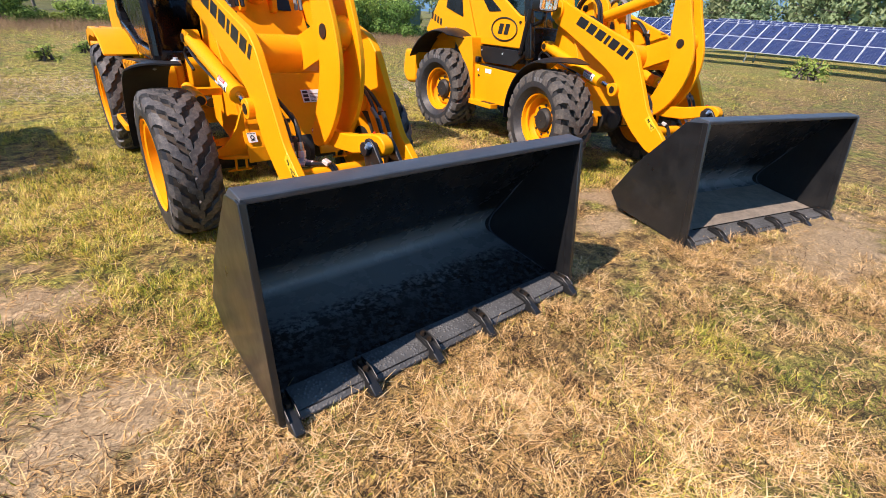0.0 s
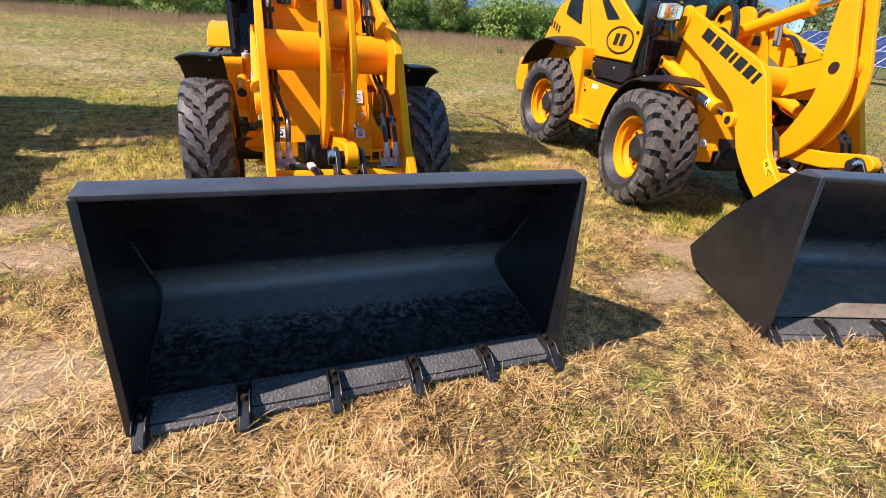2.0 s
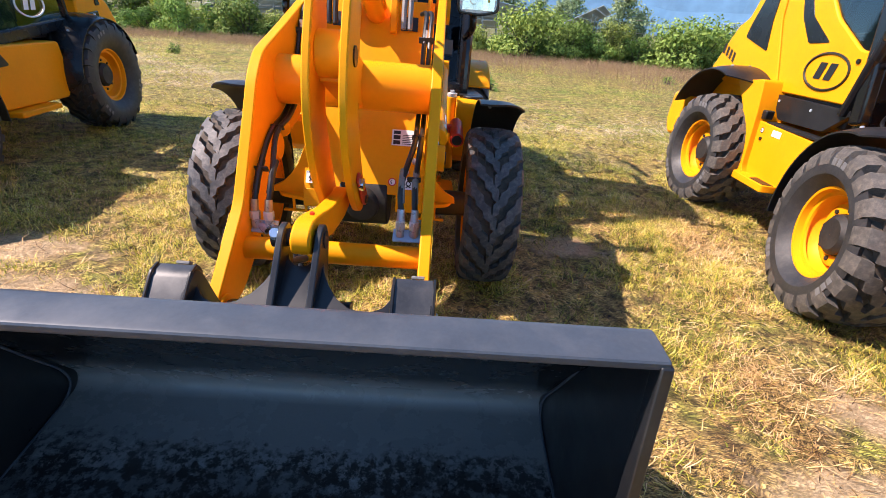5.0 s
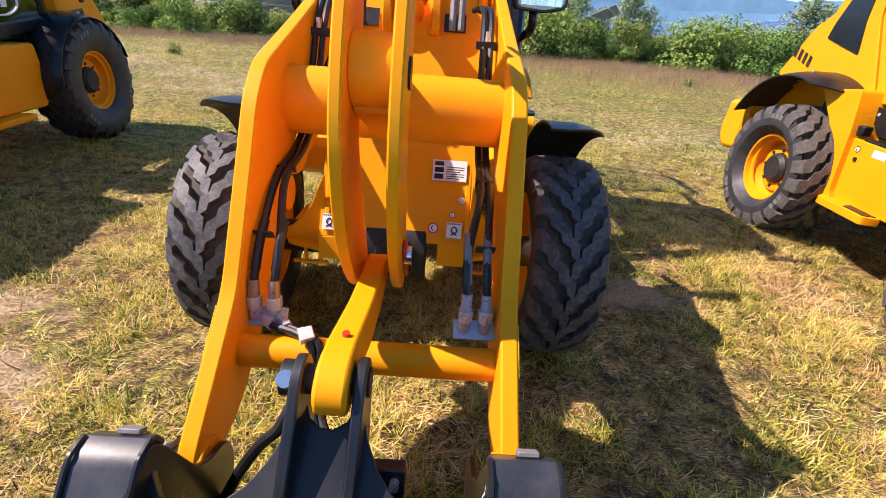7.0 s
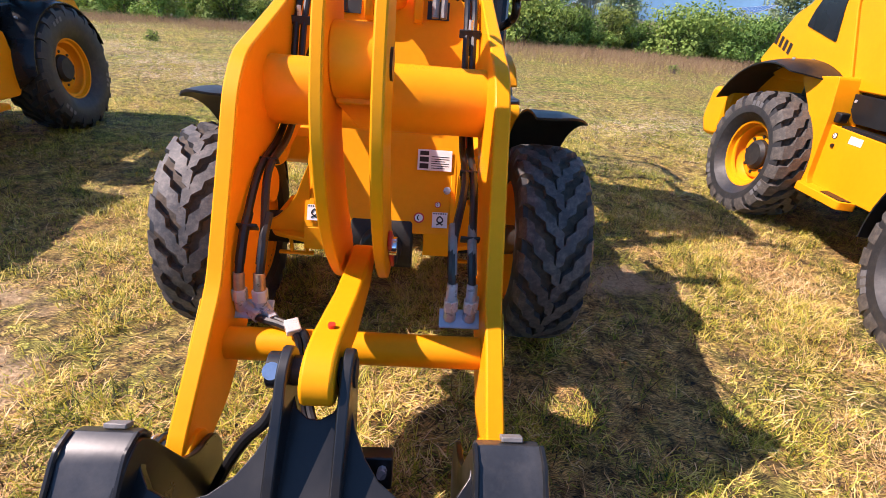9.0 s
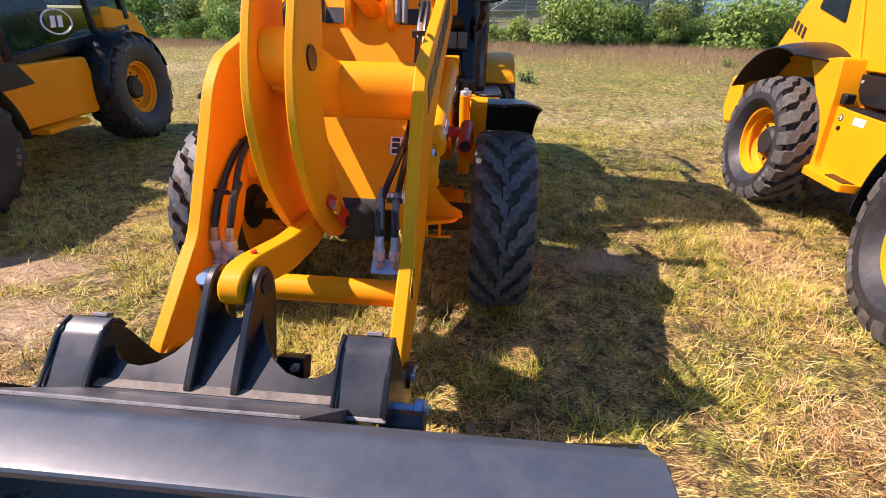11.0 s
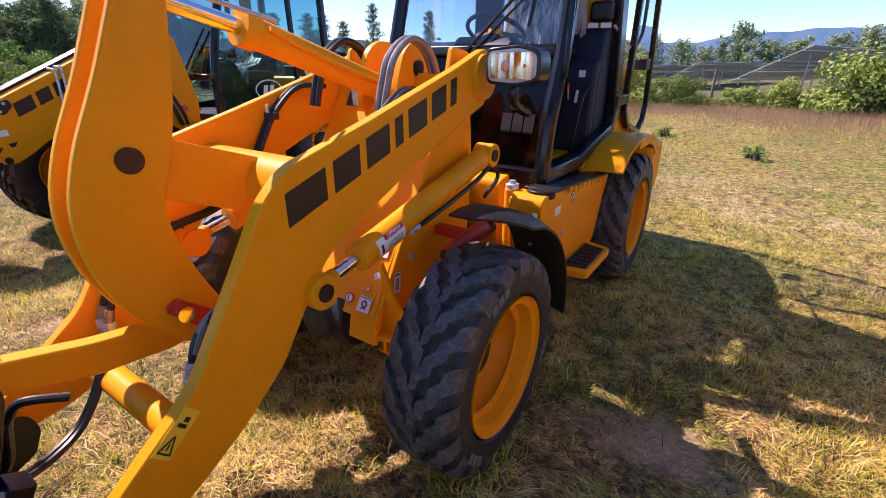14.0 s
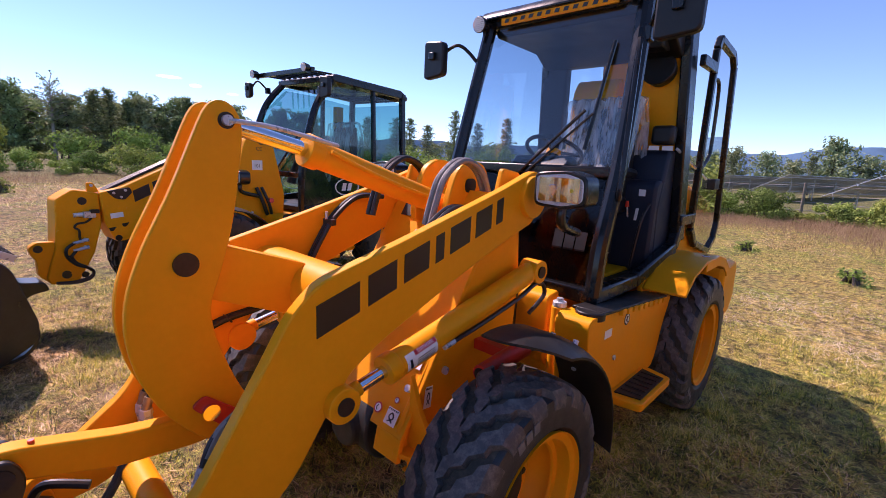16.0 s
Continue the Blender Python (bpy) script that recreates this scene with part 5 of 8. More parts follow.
def steering(root, c, tilt, r):
    c = Vector(c)
    m = Matrix.Rotation(radians(tilt), 3, "X")
    ring = [c + m @ Vector((r * math.cos(2 * math.pi * k / 20), r * math.sin(2 * math.pi * k / 20), 0)) for k in range(21)]
    sw = part("steering_wheel", pipe(bmesh.new(), ring, 0.014, 8, 2), BLACK_PLASTIC, root, "black steering wheel with yellow centre")
    b = cyl(bmesh.new(), c + m @ Vector((0, 0, -0.03)), c + m @ Vector((0, 0, 0.005)), 0.05, seg=18)
    part("wheel_cap", b, YELLOW, sw)
    b = bmesh.new()
    for a in (0.3, 2.84, 4.71):
        pipe(b, [c, c + m @ Vector((r * math.cos(a), r * math.sin(a), 0))], 0.012, 6)
    part("spoke", b, BLACK_PLASTIC, sw)
    part("column", cyl(bmesh.new(), c, c + Vector((0, -0.16, -0.42)), 0.04, 0.06, 14), BLACK_PLASTIC, sw)


def operator_seat(root, x, y, z, film=True):
    b = prism(bmesh.new(), round_poly([(y - 0.24, z), (y - 0.25, z + 0.10), (y + 0.20, z + 0.12), (y + 0.22, z)], 0.04), x - 0.24, x + 0.24)
    st = part("operator_seat", b, BLACK_PLASTIC, root, "black operator seat under clear plastic film", 0.03)
    b = prism(bmesh.new(), round_poly([(y + 0.14, z + 0.10), (y + 0.20, z + 0.72), (y + 0.28, z + 0.74), (y + 0.30, z + 0.10)], 0.05), x - 0.22, x + 0.22)
    part("backrest", b, BLACK_PLASTIC, st, "", 0.04)
    b = prism(bmesh.new(), [(y - 0.16, z - 0.30), (y - 0.20, z), (y + 0.20, z), (y + 0.16, z - 0.30)], x - 0.19, x + 0.19)
    part("seat_base", b, DARK_IRON, st, "", 0.02)
    for s in (-1, 1):
        b = pipe(bmesh.new(), [(x + s * 0.26, y + 0.20, z + 0.28), (x + s * 0.27, y - 0.10, z + 0.30)], 0.03, 8)
        part("armrest", b, BLACK_PLASTIC, st)
    if film:
        b = bmesh.new()
        prof = [(y - 0.27, z - 0.06), (y - 0.26, z + 0.14), (y - 0.05, z + 0.20), (y + 0.09, z + 0.32), (y + 0.15, z + 0.78), (y + 0.26, z + 0.80), (y + 0.34, z + 0.62), (y + 0.36, z + 0.05)]
        rows = []
        for k in range(13):
            xx = x - 0.28 + 0.56 * k / 12
            rows.append([b.verts.new((xx + 0.02 * math.sin(i * 2.1 + k), p[0] + 0.02 * math.sin(k * 2.7 + i * 1.3), p[1] + 0.02 * math.cos(k * 3.1 + i))) for i, p in enumerate(prof)])
        for p, q in zip(rows, rows[1:]):
            for i in range(len(prof) - 1):
                b.faces.new((p[i], p[i + 1], q[i + 1], q[i]))
        part("dust_film", b, FOIL, st, "crumpled clear plastic film over the seat")


def beam(bm, a, c, w, d, n=(1, 0, 0)):
    """A square bar from a to c."""
    a, c = Vector(a), Vector(c)
    t = (c - a).normalized()
    u = (Vector(n) - t * Vector(n).dot(t)).normalized()
    v = t.cross(u)
    lo, hi = [], []
    for su, sv in ((-1, -1), (1, -1), (1, 1), (-1, 1)):
        o = u * su * w / 2 + v * sv * d / 2
        lo.append(bm.verts.new(a + o))
        hi.append(bm.verts.new(c + o))
    bm.faces.new(lo[::-1])
    bm.faces.new(hi)
    for i in range(4):
        j = (i + 1) % 4
        bm.faces.new((lo[i], lo[j], hi[j], hi[i]))
    return bm


def pane(name, pts, parent, material, thick=0.006, label="clear cab glass"):
    """A glass pane through four or more corners, set in its frame."""
    b = bmesh.new()
    b.faces.new([b.verts.new(p) for p in pts])
    ob = part(name, b, material, parent, label)
    ob.visible_shadow = False
    return ob


def work_lamp(root, c, d):
    c, d = Vector(c), Vector(d).normalized()
    m = d.to_track_quat("-Y", "Z").to_matrix()
    w = part("work_lamp", cyl(bmesh.new(), c + d * 0.03, c - d * 0.05, 0.055, 0.035, 20), CAB_BLACK, root, "round black work lamp", 0.004)
    part("lens", cyl(bmesh.new(), c + d * 0.031, c + d * 0.036, 0.048, seg=20), MIRROR, w, "pale ribbed lamp lens")
    b = bmesh.new()
    for k in range(-3, 4):
        hw = math.sqrt(max(0.0, 0.046 ** 2 - (k * 0.012) ** 2))
        o = c + d * 0.037
        pipe(b, [o + m @ Vector((-hw, 0, k * 0.012)), o + m @ Vector((hw, 0, k * 0.012))], 0.002, 4)
    part("ribs", b, ZINC, w)
    part("bracket", box(bmesh.new(), c - d * 0.05 + Vector((0, 0, -0.03)), (0.03, 0.03, 0.07)), CAB_BLACK, w)


def mirror_arm(root, s, base, head, w=0.15, h=0.24):
    base, head = Vector(base), Vector(head)
    mid = base.lerp(head, 0.45) + Vector((0, -0.02, 0.12))
    arm = part("wing_mirror", pipe(bmesh.new(), [base, mid, head + Vector((0, 0.03, 0.02))], 0.012, 8, 6), CAB_BLACK, root, "black wing mirror on a bent arm")
    prof = round_poly([(head.x - w / 2, head.z - h / 2), (head.x - w / 2, head.z + h / 2), (head.x + w / 2, head.z + h / 2 - 0.02), (head.x + w / 2, head.z - h / 2 + 0.02)], 0.035)
    part("housing", prism(bmesh.new(), prof, head.y - 0.03, head.y + 0.03, "y"), BLACK_PLASTIC, arm, "", 0.012)
    part("mirror_glass", prism(bmesh.new(), [(a * 0.86 + head.x * 0.14, b * 0.86 + head.z * 0.14) for a, b in prof], head.y + 0.031, head.y + 0.034, "y"), CHROME, arm, "mirror glass")
    part("clamp", box(bmesh.new(), head + Vector((0, -0.04, 0.02)), (0.05, 0.03, 0.05)), CAB_BLACK, arm, "", 0.004)
    part("foot", box(bmesh.new(), base, (0.05, 0.06, 0.08)), CAB_BLACK, arm, "", 0.006)


def new_cab(root):
    """Glazed cab with black frame, open door on the right, seat under film."""
    hw, y0, y1 = 0.58, 1.10, 2.24
    zs, zt = 1.02, 2.64
    def A(z):
        return 1.00 + (z - 1.02) * 0.235
    cb = part("cab", beam(bmesh.new(), (-hw, A(zs), zs), (hw, A(zs), zs), 0.08, 0.07, (0, 0, 1)), CAB_BLACK, root, "glossy black cab frame with large clear panes", 0.012)
    for s in (-1, 1):
        part("front_pillar", pipe(bmesh.new(), [(s * hw, A(zs), zs), (s * hw, A(zs) + 0.03, 1.3), (s * hw, A(1.68) - 0.01, 1.68), (s * (hw - 0.02), A(2.15), 2.15), (s * (hw - 0.05), A(zt), zt)], 0.045, 10), CAB_BLACK, cb, "")
        part("rear_pillar", beam(bmesh.new(), (s * hw, y1 + 0.11, 1.20), (s * (hw - 0.05), y1 - 0.05, zt), 0.07, 0.15), CAB_BLACK, cb, "", 0.012)
        sill = [(s * hw, A(zs) - 0.03, zs), (s * hw, 1.56, zs), (s * hw, 2.26, zs + 0.14), (s * hw, 2.34, zs + 0.30)]
        for p, q in zip(sill, sill[1:]):
            part("door_sill", beam(bmesh.new(), p, q, 0.075, 0.085), CAB_BLACK, cb, "", 0.014)
        part("roof_rail", beam(bmesh.new(), (s * (hw - 0.05), A(zt), zt), (s * (hw - 0.05), y1 - 0.02, zt), 0.07, 0.07), CAB_BLACK, cb, "", 0.012)
    for y, z, w in ((A(1.68), 1.68, 0.06), (A(zt), zt, 0.07), (y1 - 0.02, zt, 0.07)):
        part("cross_rail", beam(bmesh.new(), (-hw + 0.03, y, z), (hw - 0.03, y, z), w, 0.07, (0, 0, 1)), CAB_BLACK, cb, "", 0.012)
    roof = round_poly([(A(zt) - 0.10, zt + 0.01), (A(zt) - 0.04, zt + 0.085), (A(zt) + 0.4, zt + 0.13), (y1 - 0.1, zt + 0.11), (y1 + 0.06, zt + 0.05), (y1 + 0.06, zt + 0.01)], 0.04)
    part("roof", prism(bmesh.new(), roof, -hw + 0.01, hw - 0.01), CAB_BLACK, cb, "black cab roof", 0.02)
    part("visor_grille", prism(bmesh.new(), [(A(zt) - 0.06, zt - 0.03), (A(zt) - 0.065, zt + 0.012), (A(zt) - 0.045, zt + 0.012), (A(zt) - 0.045, zt - 0.03)], -0.40, 0.40), YELLOW, cb, "yellow slotted strip under the roof edge")
    for k in range(13):
        x = -0.37 + 0.0616 * k
        part("grille_slot", plate_on(bmesh.new(), (x, A(zt) - 0.0665, zt - 0.020), (1, 0, 0), (0.4, 0, 1), 0.030, 0.024, 0.002), INK, cb)
    part("headliner", prism(bmesh.new(), [(A(zt) + 0.03, zt - 0.02), (A(zt) + 0.06, zt - 0.07), (1.95, zt - 0.08), (2.10, zt - 0.17), (2.21, zt - 0.17), (2.21, zt - 0.02)], -hw + 0.06, hw - 0.06), BLACK_PLASTIC, cb, "black headliner", 0.01)
    part("radio_box", box(bmesh.new(), (0.36, 1.98, zt - 0.10), (0.20, 0.16, 0.10)), BLACK_PLASTIC, cb, "", 0.015)
    part("rear_corner_post", prism(bmesh.new(), [(2.14, 1.30), (2.14, 2.56), (2.22, 2.56), (2.26, 1.30)], -hw + 0.02, -0.34), BLUE_TRIM, cb, "wide dark trimmed corner post", 0.015)
    e = 0.035
    pane("windshield", [(-hw + e, A(1.72) - 0.01, 1.72), (hw - e, A(1.72) - 0.01, 1.72), (hw - 0.05 - e, A(2.60) - 0.01, 2.60), (-hw + 0.05 + e, A(2.60) - 0.01, 2.60)], cb, GLASS)
    pane("lower_glass", [(-hw + e, A(1.06), 1.06), (hw - e, A(1.06), 1.06), (hw - e, A(1.64), 1.64), (-hw + e, A(1.64), 1.64)], cb, DARK_GLASS)
    pane("rear_glass", [(-hw + 0.1, y1 + 0.02, 1.62), (hw - 0.1, y1 + 0.02, 1.62), (hw - 0.12, y1 - 0.05, 2.58), (-hw + 0.12, y1 - 0.05, 2.58)], cb, GLASS)
    # left door, closed: glass with a painted badge
    s = -1
    pane("door_glass", [(s * hw, A(1.06) + 0.04, 1.08), (s * hw, 1.62, 1.08), (s * hw, 2.22, 1.34), (s * (hw - 0.05), y1 - 0.10, 2.58), (s * (hw - 0.05), A(2.58) + 0.05, 2.58)], cb, GLASS_SIDE)
    part("door_panel", prism(bmesh.new(), [(A(1.1) + 0.05, 1.08), (1.62, 1.08), (2.15, 1.32), (2.16, 1.70), (A(1.7) + 0.05, 1.70)], s * (hw + 0.004), s * (hw - 0.012)), CAB_BLACK, cb, "dark lower door panel", 0.004)
    emblem(cb, (s * (hw + 0.0045), 1.66, 1.52), (0, -1, 0), (0, 0, 1), 0.30, 0.20, STICKER)
    # right door, swung fully back
    ang = radians(-1.0)
    ux, uy = math.sin(ang), math.cos(ang)
    def D(t, z):
        return (hw + 0.020 + ux * t, y1 + 0.02 + uy * t, z)
    db = bmesh.new()
    outline = [D(0.35, 1.28), D(0.36, 2.60), D(0.41, 2.68), D(0.88, 2.66), D(0.98, 2.58), D(1.24, 1.27), D(1.19, 1.12), D(1.00, 1.03), D(0.52, 1.14)]
    for p, q in zip(outline, outline[1:] + outline[:1]):
        beam(db, p, q, 0.045, 0.055)
    dr = part("cab_door", db, CAB_BLACK, root, "open glazed cab door with black frame", 0.008)
    pane("door_pane", outline[::-1], dr, GLASS, 0.005).visible_shadow = True
    part("grab_handle", pipe(bmesh.new(), [D(0.42, 2.40), D(0.54, 2.40), D(0.60, 2.28), D(0.62, 1.92), D(0.57, 1.82), D(0.42, 1.74)], 0.014, 8), CAB_BLACK, dr, "bent black grab handle")
    lt = Vector(D(0.80, 1.62))
    part("door_latch", box(bmesh.new(), lt + Vector((0.02, 0, 0)), (0.06, 0.16, 0.09)), BLACK_PLASTIC, dr, "", 0.01)
    part("gas_strut", cyl(bmesh.new(), (hw - 0.02, y1 - 0.1, 1.86), D(0.62, 1.66), 0.010, seg=10), ZINC, dr)
    for z in (2.46, 1.36):
        part("door_hinge", box(bmesh.new(), (hw + 0.025, y1 + 0.20, z), (0.04, 0.34, 0.075)), CAB_BLACK, dr, "", 0.008)
    # inside
    part("cab_floor", box(bmesh.new(), (0, 1.58, 0.980), (1.10, 1.10, 0.04)), BLACK_PLASTIC, cb, "black cab floor")
    part("foot_mat", box(bmesh.new(), (0.36, 1.24, 1.006), (0.36, 0.26, 0.012)), MAT_PALE, cb, "pale worn foot mat", 0.004)
    part("rear_bulkhead", prism(bmesh.new(), round_poly([(2.02, 1.02), (1.98, 1.45), (2.10, 1.85), (2.26, 1.85), (2.36, 1.40), (2.30, 1.02)], 0.05), -hw + 0.045, hw - 0.045), BLUE_TRIM, cb, "dark blue trim behind the seat", 0.02)
    part("rear_panel", prism(bmesh.new(), [(2.22, 1.80), (2.17, 2.48), (2.23, 2.52), (2.30, 1.80)], -0.06, hw - 0.03), YELLOW, cb, "yellow inner rear panel", 0.02)
    part("speaker_hood", cyl(bmesh.new(), (0.38, 2.10, 2.40), (0.38, 2.19, 2.38), 0.115, 0.10, 24), BLACK_PLASTIC, cb, "", 0.01)
    sc = part("side_console", prism(bmesh.new(), round_poly([(1.93, 1.0), (1.94, 1.60), (1.98, 1.64), (2.10, 1.64), (2.12, 1.0)], 0.03), 0.24, hw - 0.05), BLUE_TRIM, cb, "dark blue side console", 0.02)
    part("switch_box", box(bmesh.new(), (0.47, 2.12, 1.95), (0.15, 0.10, 0.13)), BLACK_PLASTIC, sc, "", 0.025)
    for x in (0.40, 0.49):
        part("console_label", plate_on(bmesh.new(), (x, 2.055, 1.845), (1, 0, 0), (0, 0, 1), 0.07, 0.03, 0.002), STICKER, sc)
    part("console_label", plate_on(bmesh.new(), (0.42, 1.927, 1.53), (1, 0, 0), (0, 0, 1), 0.045, 0.045, 0.002), STICKER, sc)
    part("console_label", plate_on(bmesh.new(), (0.405, 1.927, 1.36), (1, 0, 0), (0.1, 0, 1), 0.020, 0.085, 0.002), STICKER, sc)
    part("control_lever", cyl(bmesh.new(), (0.36, 1.93, 1.38), (0.36, 1.90, 1.46), 0.006, seg=10), ZINC, sc)
    part("lever_knob", cyl(bmesh.new(), (0.36, 1.90, 1.45), (0.36, 1.895, 1.49), 0.014, 0.010, 12), RED_PAINT, sc, "red lever knob")
    part("pillar_cable", pipe(bmesh.new(), [(0.50, 2.00, 1.52), (0.49, 1.86, 1.40), (0.48, 1.80, 1.20), (0.47, 1.78, 1.03)], 0.010, 6), BLACK_PLASTIC, sc)
    part("dash", prism(bmesh.new(), round_poly([(1.14, 1.02), (1.20, 1.66), (1.32, 1.78), (1.40, 1.74), (1.38, 1.30), (1.30, 1.02)], 0.04), -0.20, 0.22), BLACK_PLASTIC, cb, "black dash console", 0.02)
    part("wiper_motor_box", prism(bmesh.new(), [(A(1.50) + 0.02, 1.50), (A(1.66) + 0.02, 1.66), (A(1.66) + 0.14, 1.64), (A(1.50) + 0.12, 1.48)], -hw + 0.05, hw - 0.05), CAB_BLACK, cb, "glossy black panel under the windshield", 0.02)
    part("front_bulkhead", prism(bmesh.new(), [(A(1.05) + 0.05, 1.02), (A(1.50) + 0.05, 1.50), (A(1.50) + 0.09, 1.50), (A(1.05) + 0.09, 1.02)], -hw + 0.05, hw - 0.05), CAB_BLACK, cb, "black footwell panel behind the lower glass", 0.01)
    for k in range(3):
        part("document_label", plate_on(bmesh.new(), (0.28 + k * 0.07, A(1.30) - 0.012, 1.24), (1, 0, 0), (0, 0.23, 1), 0.062, 0.11, 0.002), LABEL_GREY, cb, "grey instruction label on the lower glass" if k == 0 else "")
    part("pedal_sign", plate_on(bmesh.new(), (hw - 0.16, A(1.16) + 0.12, 1.14), (1, 0.3, 0), (0, 0, 1), 0.07, 0.09, 0.002), SIGN_YELLOW, cb)
    part("clutch_lever", pipe(bmesh.new(), [(0.40, 1.36, 1.02), (0.42, 1.40, 1.14), (0.46, 1.42, 1.20)], 0.012, 8), ZINC, cb)
    steering(cb, (-0.02, 1.50, 1.80), -28, 0.19)
    operator_seat(cb, 0.10, 1.74, 1.40)
    part("hood_inside", prism(bmesh.new(), round_poly([(2.00, 1.70), (2.05, 2.26), (2.12, 2.36), (2.18, 2.36), (2.20, 1.70)], 0.09), -0.22, 0.12), YELLOW, cb, "rounded yellow headrest hood", 0.09)
    # wipers
    b = pipe(bmesh.new(), [(-0.02, A(1.66) - 0.05, 1.66), (0.34, A(2.02) - 0.055, 2.02)], 0.010, 6)
    pipe(b, [(0.03, A(1.66) - 0.05, 1.66), (0.39, A(2.00) - 0.055, 2.00)], 0.007, 6)
    wp = part("wiper", b, CAB_BLACK, cb, "black windshield wiper")
    part("wiper_blade", pipe(bmesh.new(), [(0.37, A(1.80) - 0.03, 1.80), (0.42, A(2.40) - 0.03, 2.40)], 0.011, 6), CAB_BLACK, wp)
    # lamps, mirrors, rail
    work_lamp(cb, (-hw + 0.06, A(zt) - 0.12, zt - 0.02), (0, -1, -0.15))
    work_lamp(cb, (hw - 0.08, A(zt) - 0.12, zt - 0.01), (0, -1, -0.15))
    mirror_arm(cb, -1, (-hw + 0.03, A(2.36), 2.36), (-hw - 0.30, A(2.36) - 0.12, 2.42), 0.19, 0.27)
    mirror_arm(cb, 1, (hw - 0.0, A(2.42), 2.42), (hw + 0.20, A(2.42) - 0.16, 2.46), 0.22, 0.26)
    part("grab_rail", pipe(bmesh.new(), [(hw + 0.035, A(1.55) - 0.02, 1.55), (hw + 0.045, A(1.62) - 0.05, 1.62), (hw - 0.0, A(2.30) - 0.07, 2.30), (hw - 0.02, A(2.38) - 0.04, 2.38)], 0.015, 8), CAB_BLACK, cb, "black grab rail on the pillar")
    for x in (-0.15, -0.06):
        part("window_sticker", plate_on(bmesh.new(), (x, A(1.88) + 0.75, 1.98), (1, 0, 0), (0, 0, 1), 0.04, 0.06, 0.002), STICKER, cb)


def old_cab(root, style):
    """Rounded yellow cab with a painted door and side windows, seen shut."""
    hw = 0.60
    cb = part("cab", prism(bmesh.new(), round_poly([(1.00, 0.95), (1.02, 1.30), (2.30, 1.30), (2.30, 0.95)], 0.03), -hw + 0.03, hw - 0.03), BLACK_PLASTIC, root, "rounded yellow cab with black pillars", 0.02)
    part("roof", prism(bmesh.new(), round_poly([(1.18, 2.44), (1.22, 2.54), (2.20, 2.56), (2.26, 2.44)], 0.04), -hw, hw), CAB_BLACK, cb, "black cab roof", 0.02)
    for s in (-1, 1):
        part("front_pillar", beam(bmesh.new(), (s * hw, 0.86, 1.02), (s * (hw - 0.04), 1.22, 2.46), 0.08, 0.10), CAB_BLACK, cb, "black raked front pillar", 0.02)
        q = s * (hw + 0.004)
        q2 = s * (hw - 0.03)
        door = round_poly([(1.01, 1.12), (0.97, 1.46), (1.11, 1.47), (1.43, 1.66), (1.72, 1.95), (1.82, 2.25), (2.06, 2.25), (2.09, 1.90), (2.05, 1.65), (1.775, 1.11)], 0.03)
        dp = part("door", prism(bmesh.new(), door, q2, q), YELLOW, cb, "yellow cab door with an oval badge", 0.012)
        emblem(dp, (q + s * 0.001, 1.335, 1.31), (0, 1 if s > 0 else -1, 0), (0, 0, 1), 0.43, 0.25, INK)
        part("door_handle", cyl(bmesh.new(), (q, 1.08, 1.40), (q + s * 0.012, 1.08, 1.40), 0.016, seg=14), CAB_BLACK, dp)
        part("quarter_window", prism(bmesh.new(), round_poly([(1.63, 1.485), (1.41, 1.50), (1.68, 1.67), (1.92, 2.02), (1.97, 1.98), (1.80, 1.66)], 0.02), q, q + s * 0.005), CAB_BLACK, dp, "small dark quarter window", 0.002)
        part("door_skirt", prism(bmesh.new(), round_poly([(1.79, 1.095), (1.62, 0.91), (1.12, 0.92), (0.90, 1.095)], 0.025), q2, q + s * 0.012), BLACK_PLASTIC, cb, "black plastic door skirt", 0.01)
        for y, z in ((1.68, 1.05), (1.30, 1.04)):
            part("skirt_screw", cyl(bmesh.new(), (q + s * 0.012, y, z), (q + s * 0.017, y, z), 0.011, seg=10), ZINC, cb)
        pane("side_glass", [(s * (hw - 0.02), 0.97, 1.47), (s * (hw - 0.02), 1.12, 1.48), (s * (hw - 0.02), 1.44, 1.67), (s * (hw - 0.02), 1.74, 1.96), (s * (hw - 0.03), 1.83, 2.26), (s * (hw - 0.04), 1.84, 2.42), (s * (hw - 0.04), 1.24, 2.42)], cb, GLASS_TEAL)
        rear = round_poly([(1.80, 1.11), (2.075, 1.65), (2.12, 1.95), (2.09, 2.44), (2.22, 2.44), (2.42, 1.95), (2.55, 1.66), (2.68, 1.59), (2.95, 1.19), (2.60, 1.08)], 0.04)
        rp = part("rear_quarter", prism(bmesh.new(), rear, q2 - s * 0.10, q - s * 0.006), YELLOW, cb, "yellow rear quarter panel", 0.02)
        part("rear_window", prism(bmesh.new(), round_poly([(2.50, 1.50), (2.12, 1.40), (2.18, 1.64), (2.20, 2.06), (2.30, 2.02), (2.48, 1.60)], 0.02), q - s * 0.006, q + s * 0.001), CAB_BLACK, rp, "dark rear side window", 0.002)
        for k in range(4):
            part("model_mark", plate_on(bmesh.new(), (q - s * 0.005, 2.79 - k * 0.068, 1.335 - k * 0.022), (0, 1, 0.35), (0, -0.1, 1), 0.042, 0.085, 0.002 * s), PIN_DARK, rp, "dark painted mark" if k == 0 else "")
        b = pipe(bmesh.new(), [(s * (hw + 0.015), 1.00, 1.06), (s * (hw + 0.02), 0.96, 1.30), (s * (hw + 0.02), 0.93, 1.60), (s * hw, 1.02, 1.95)], 0.035, 10)
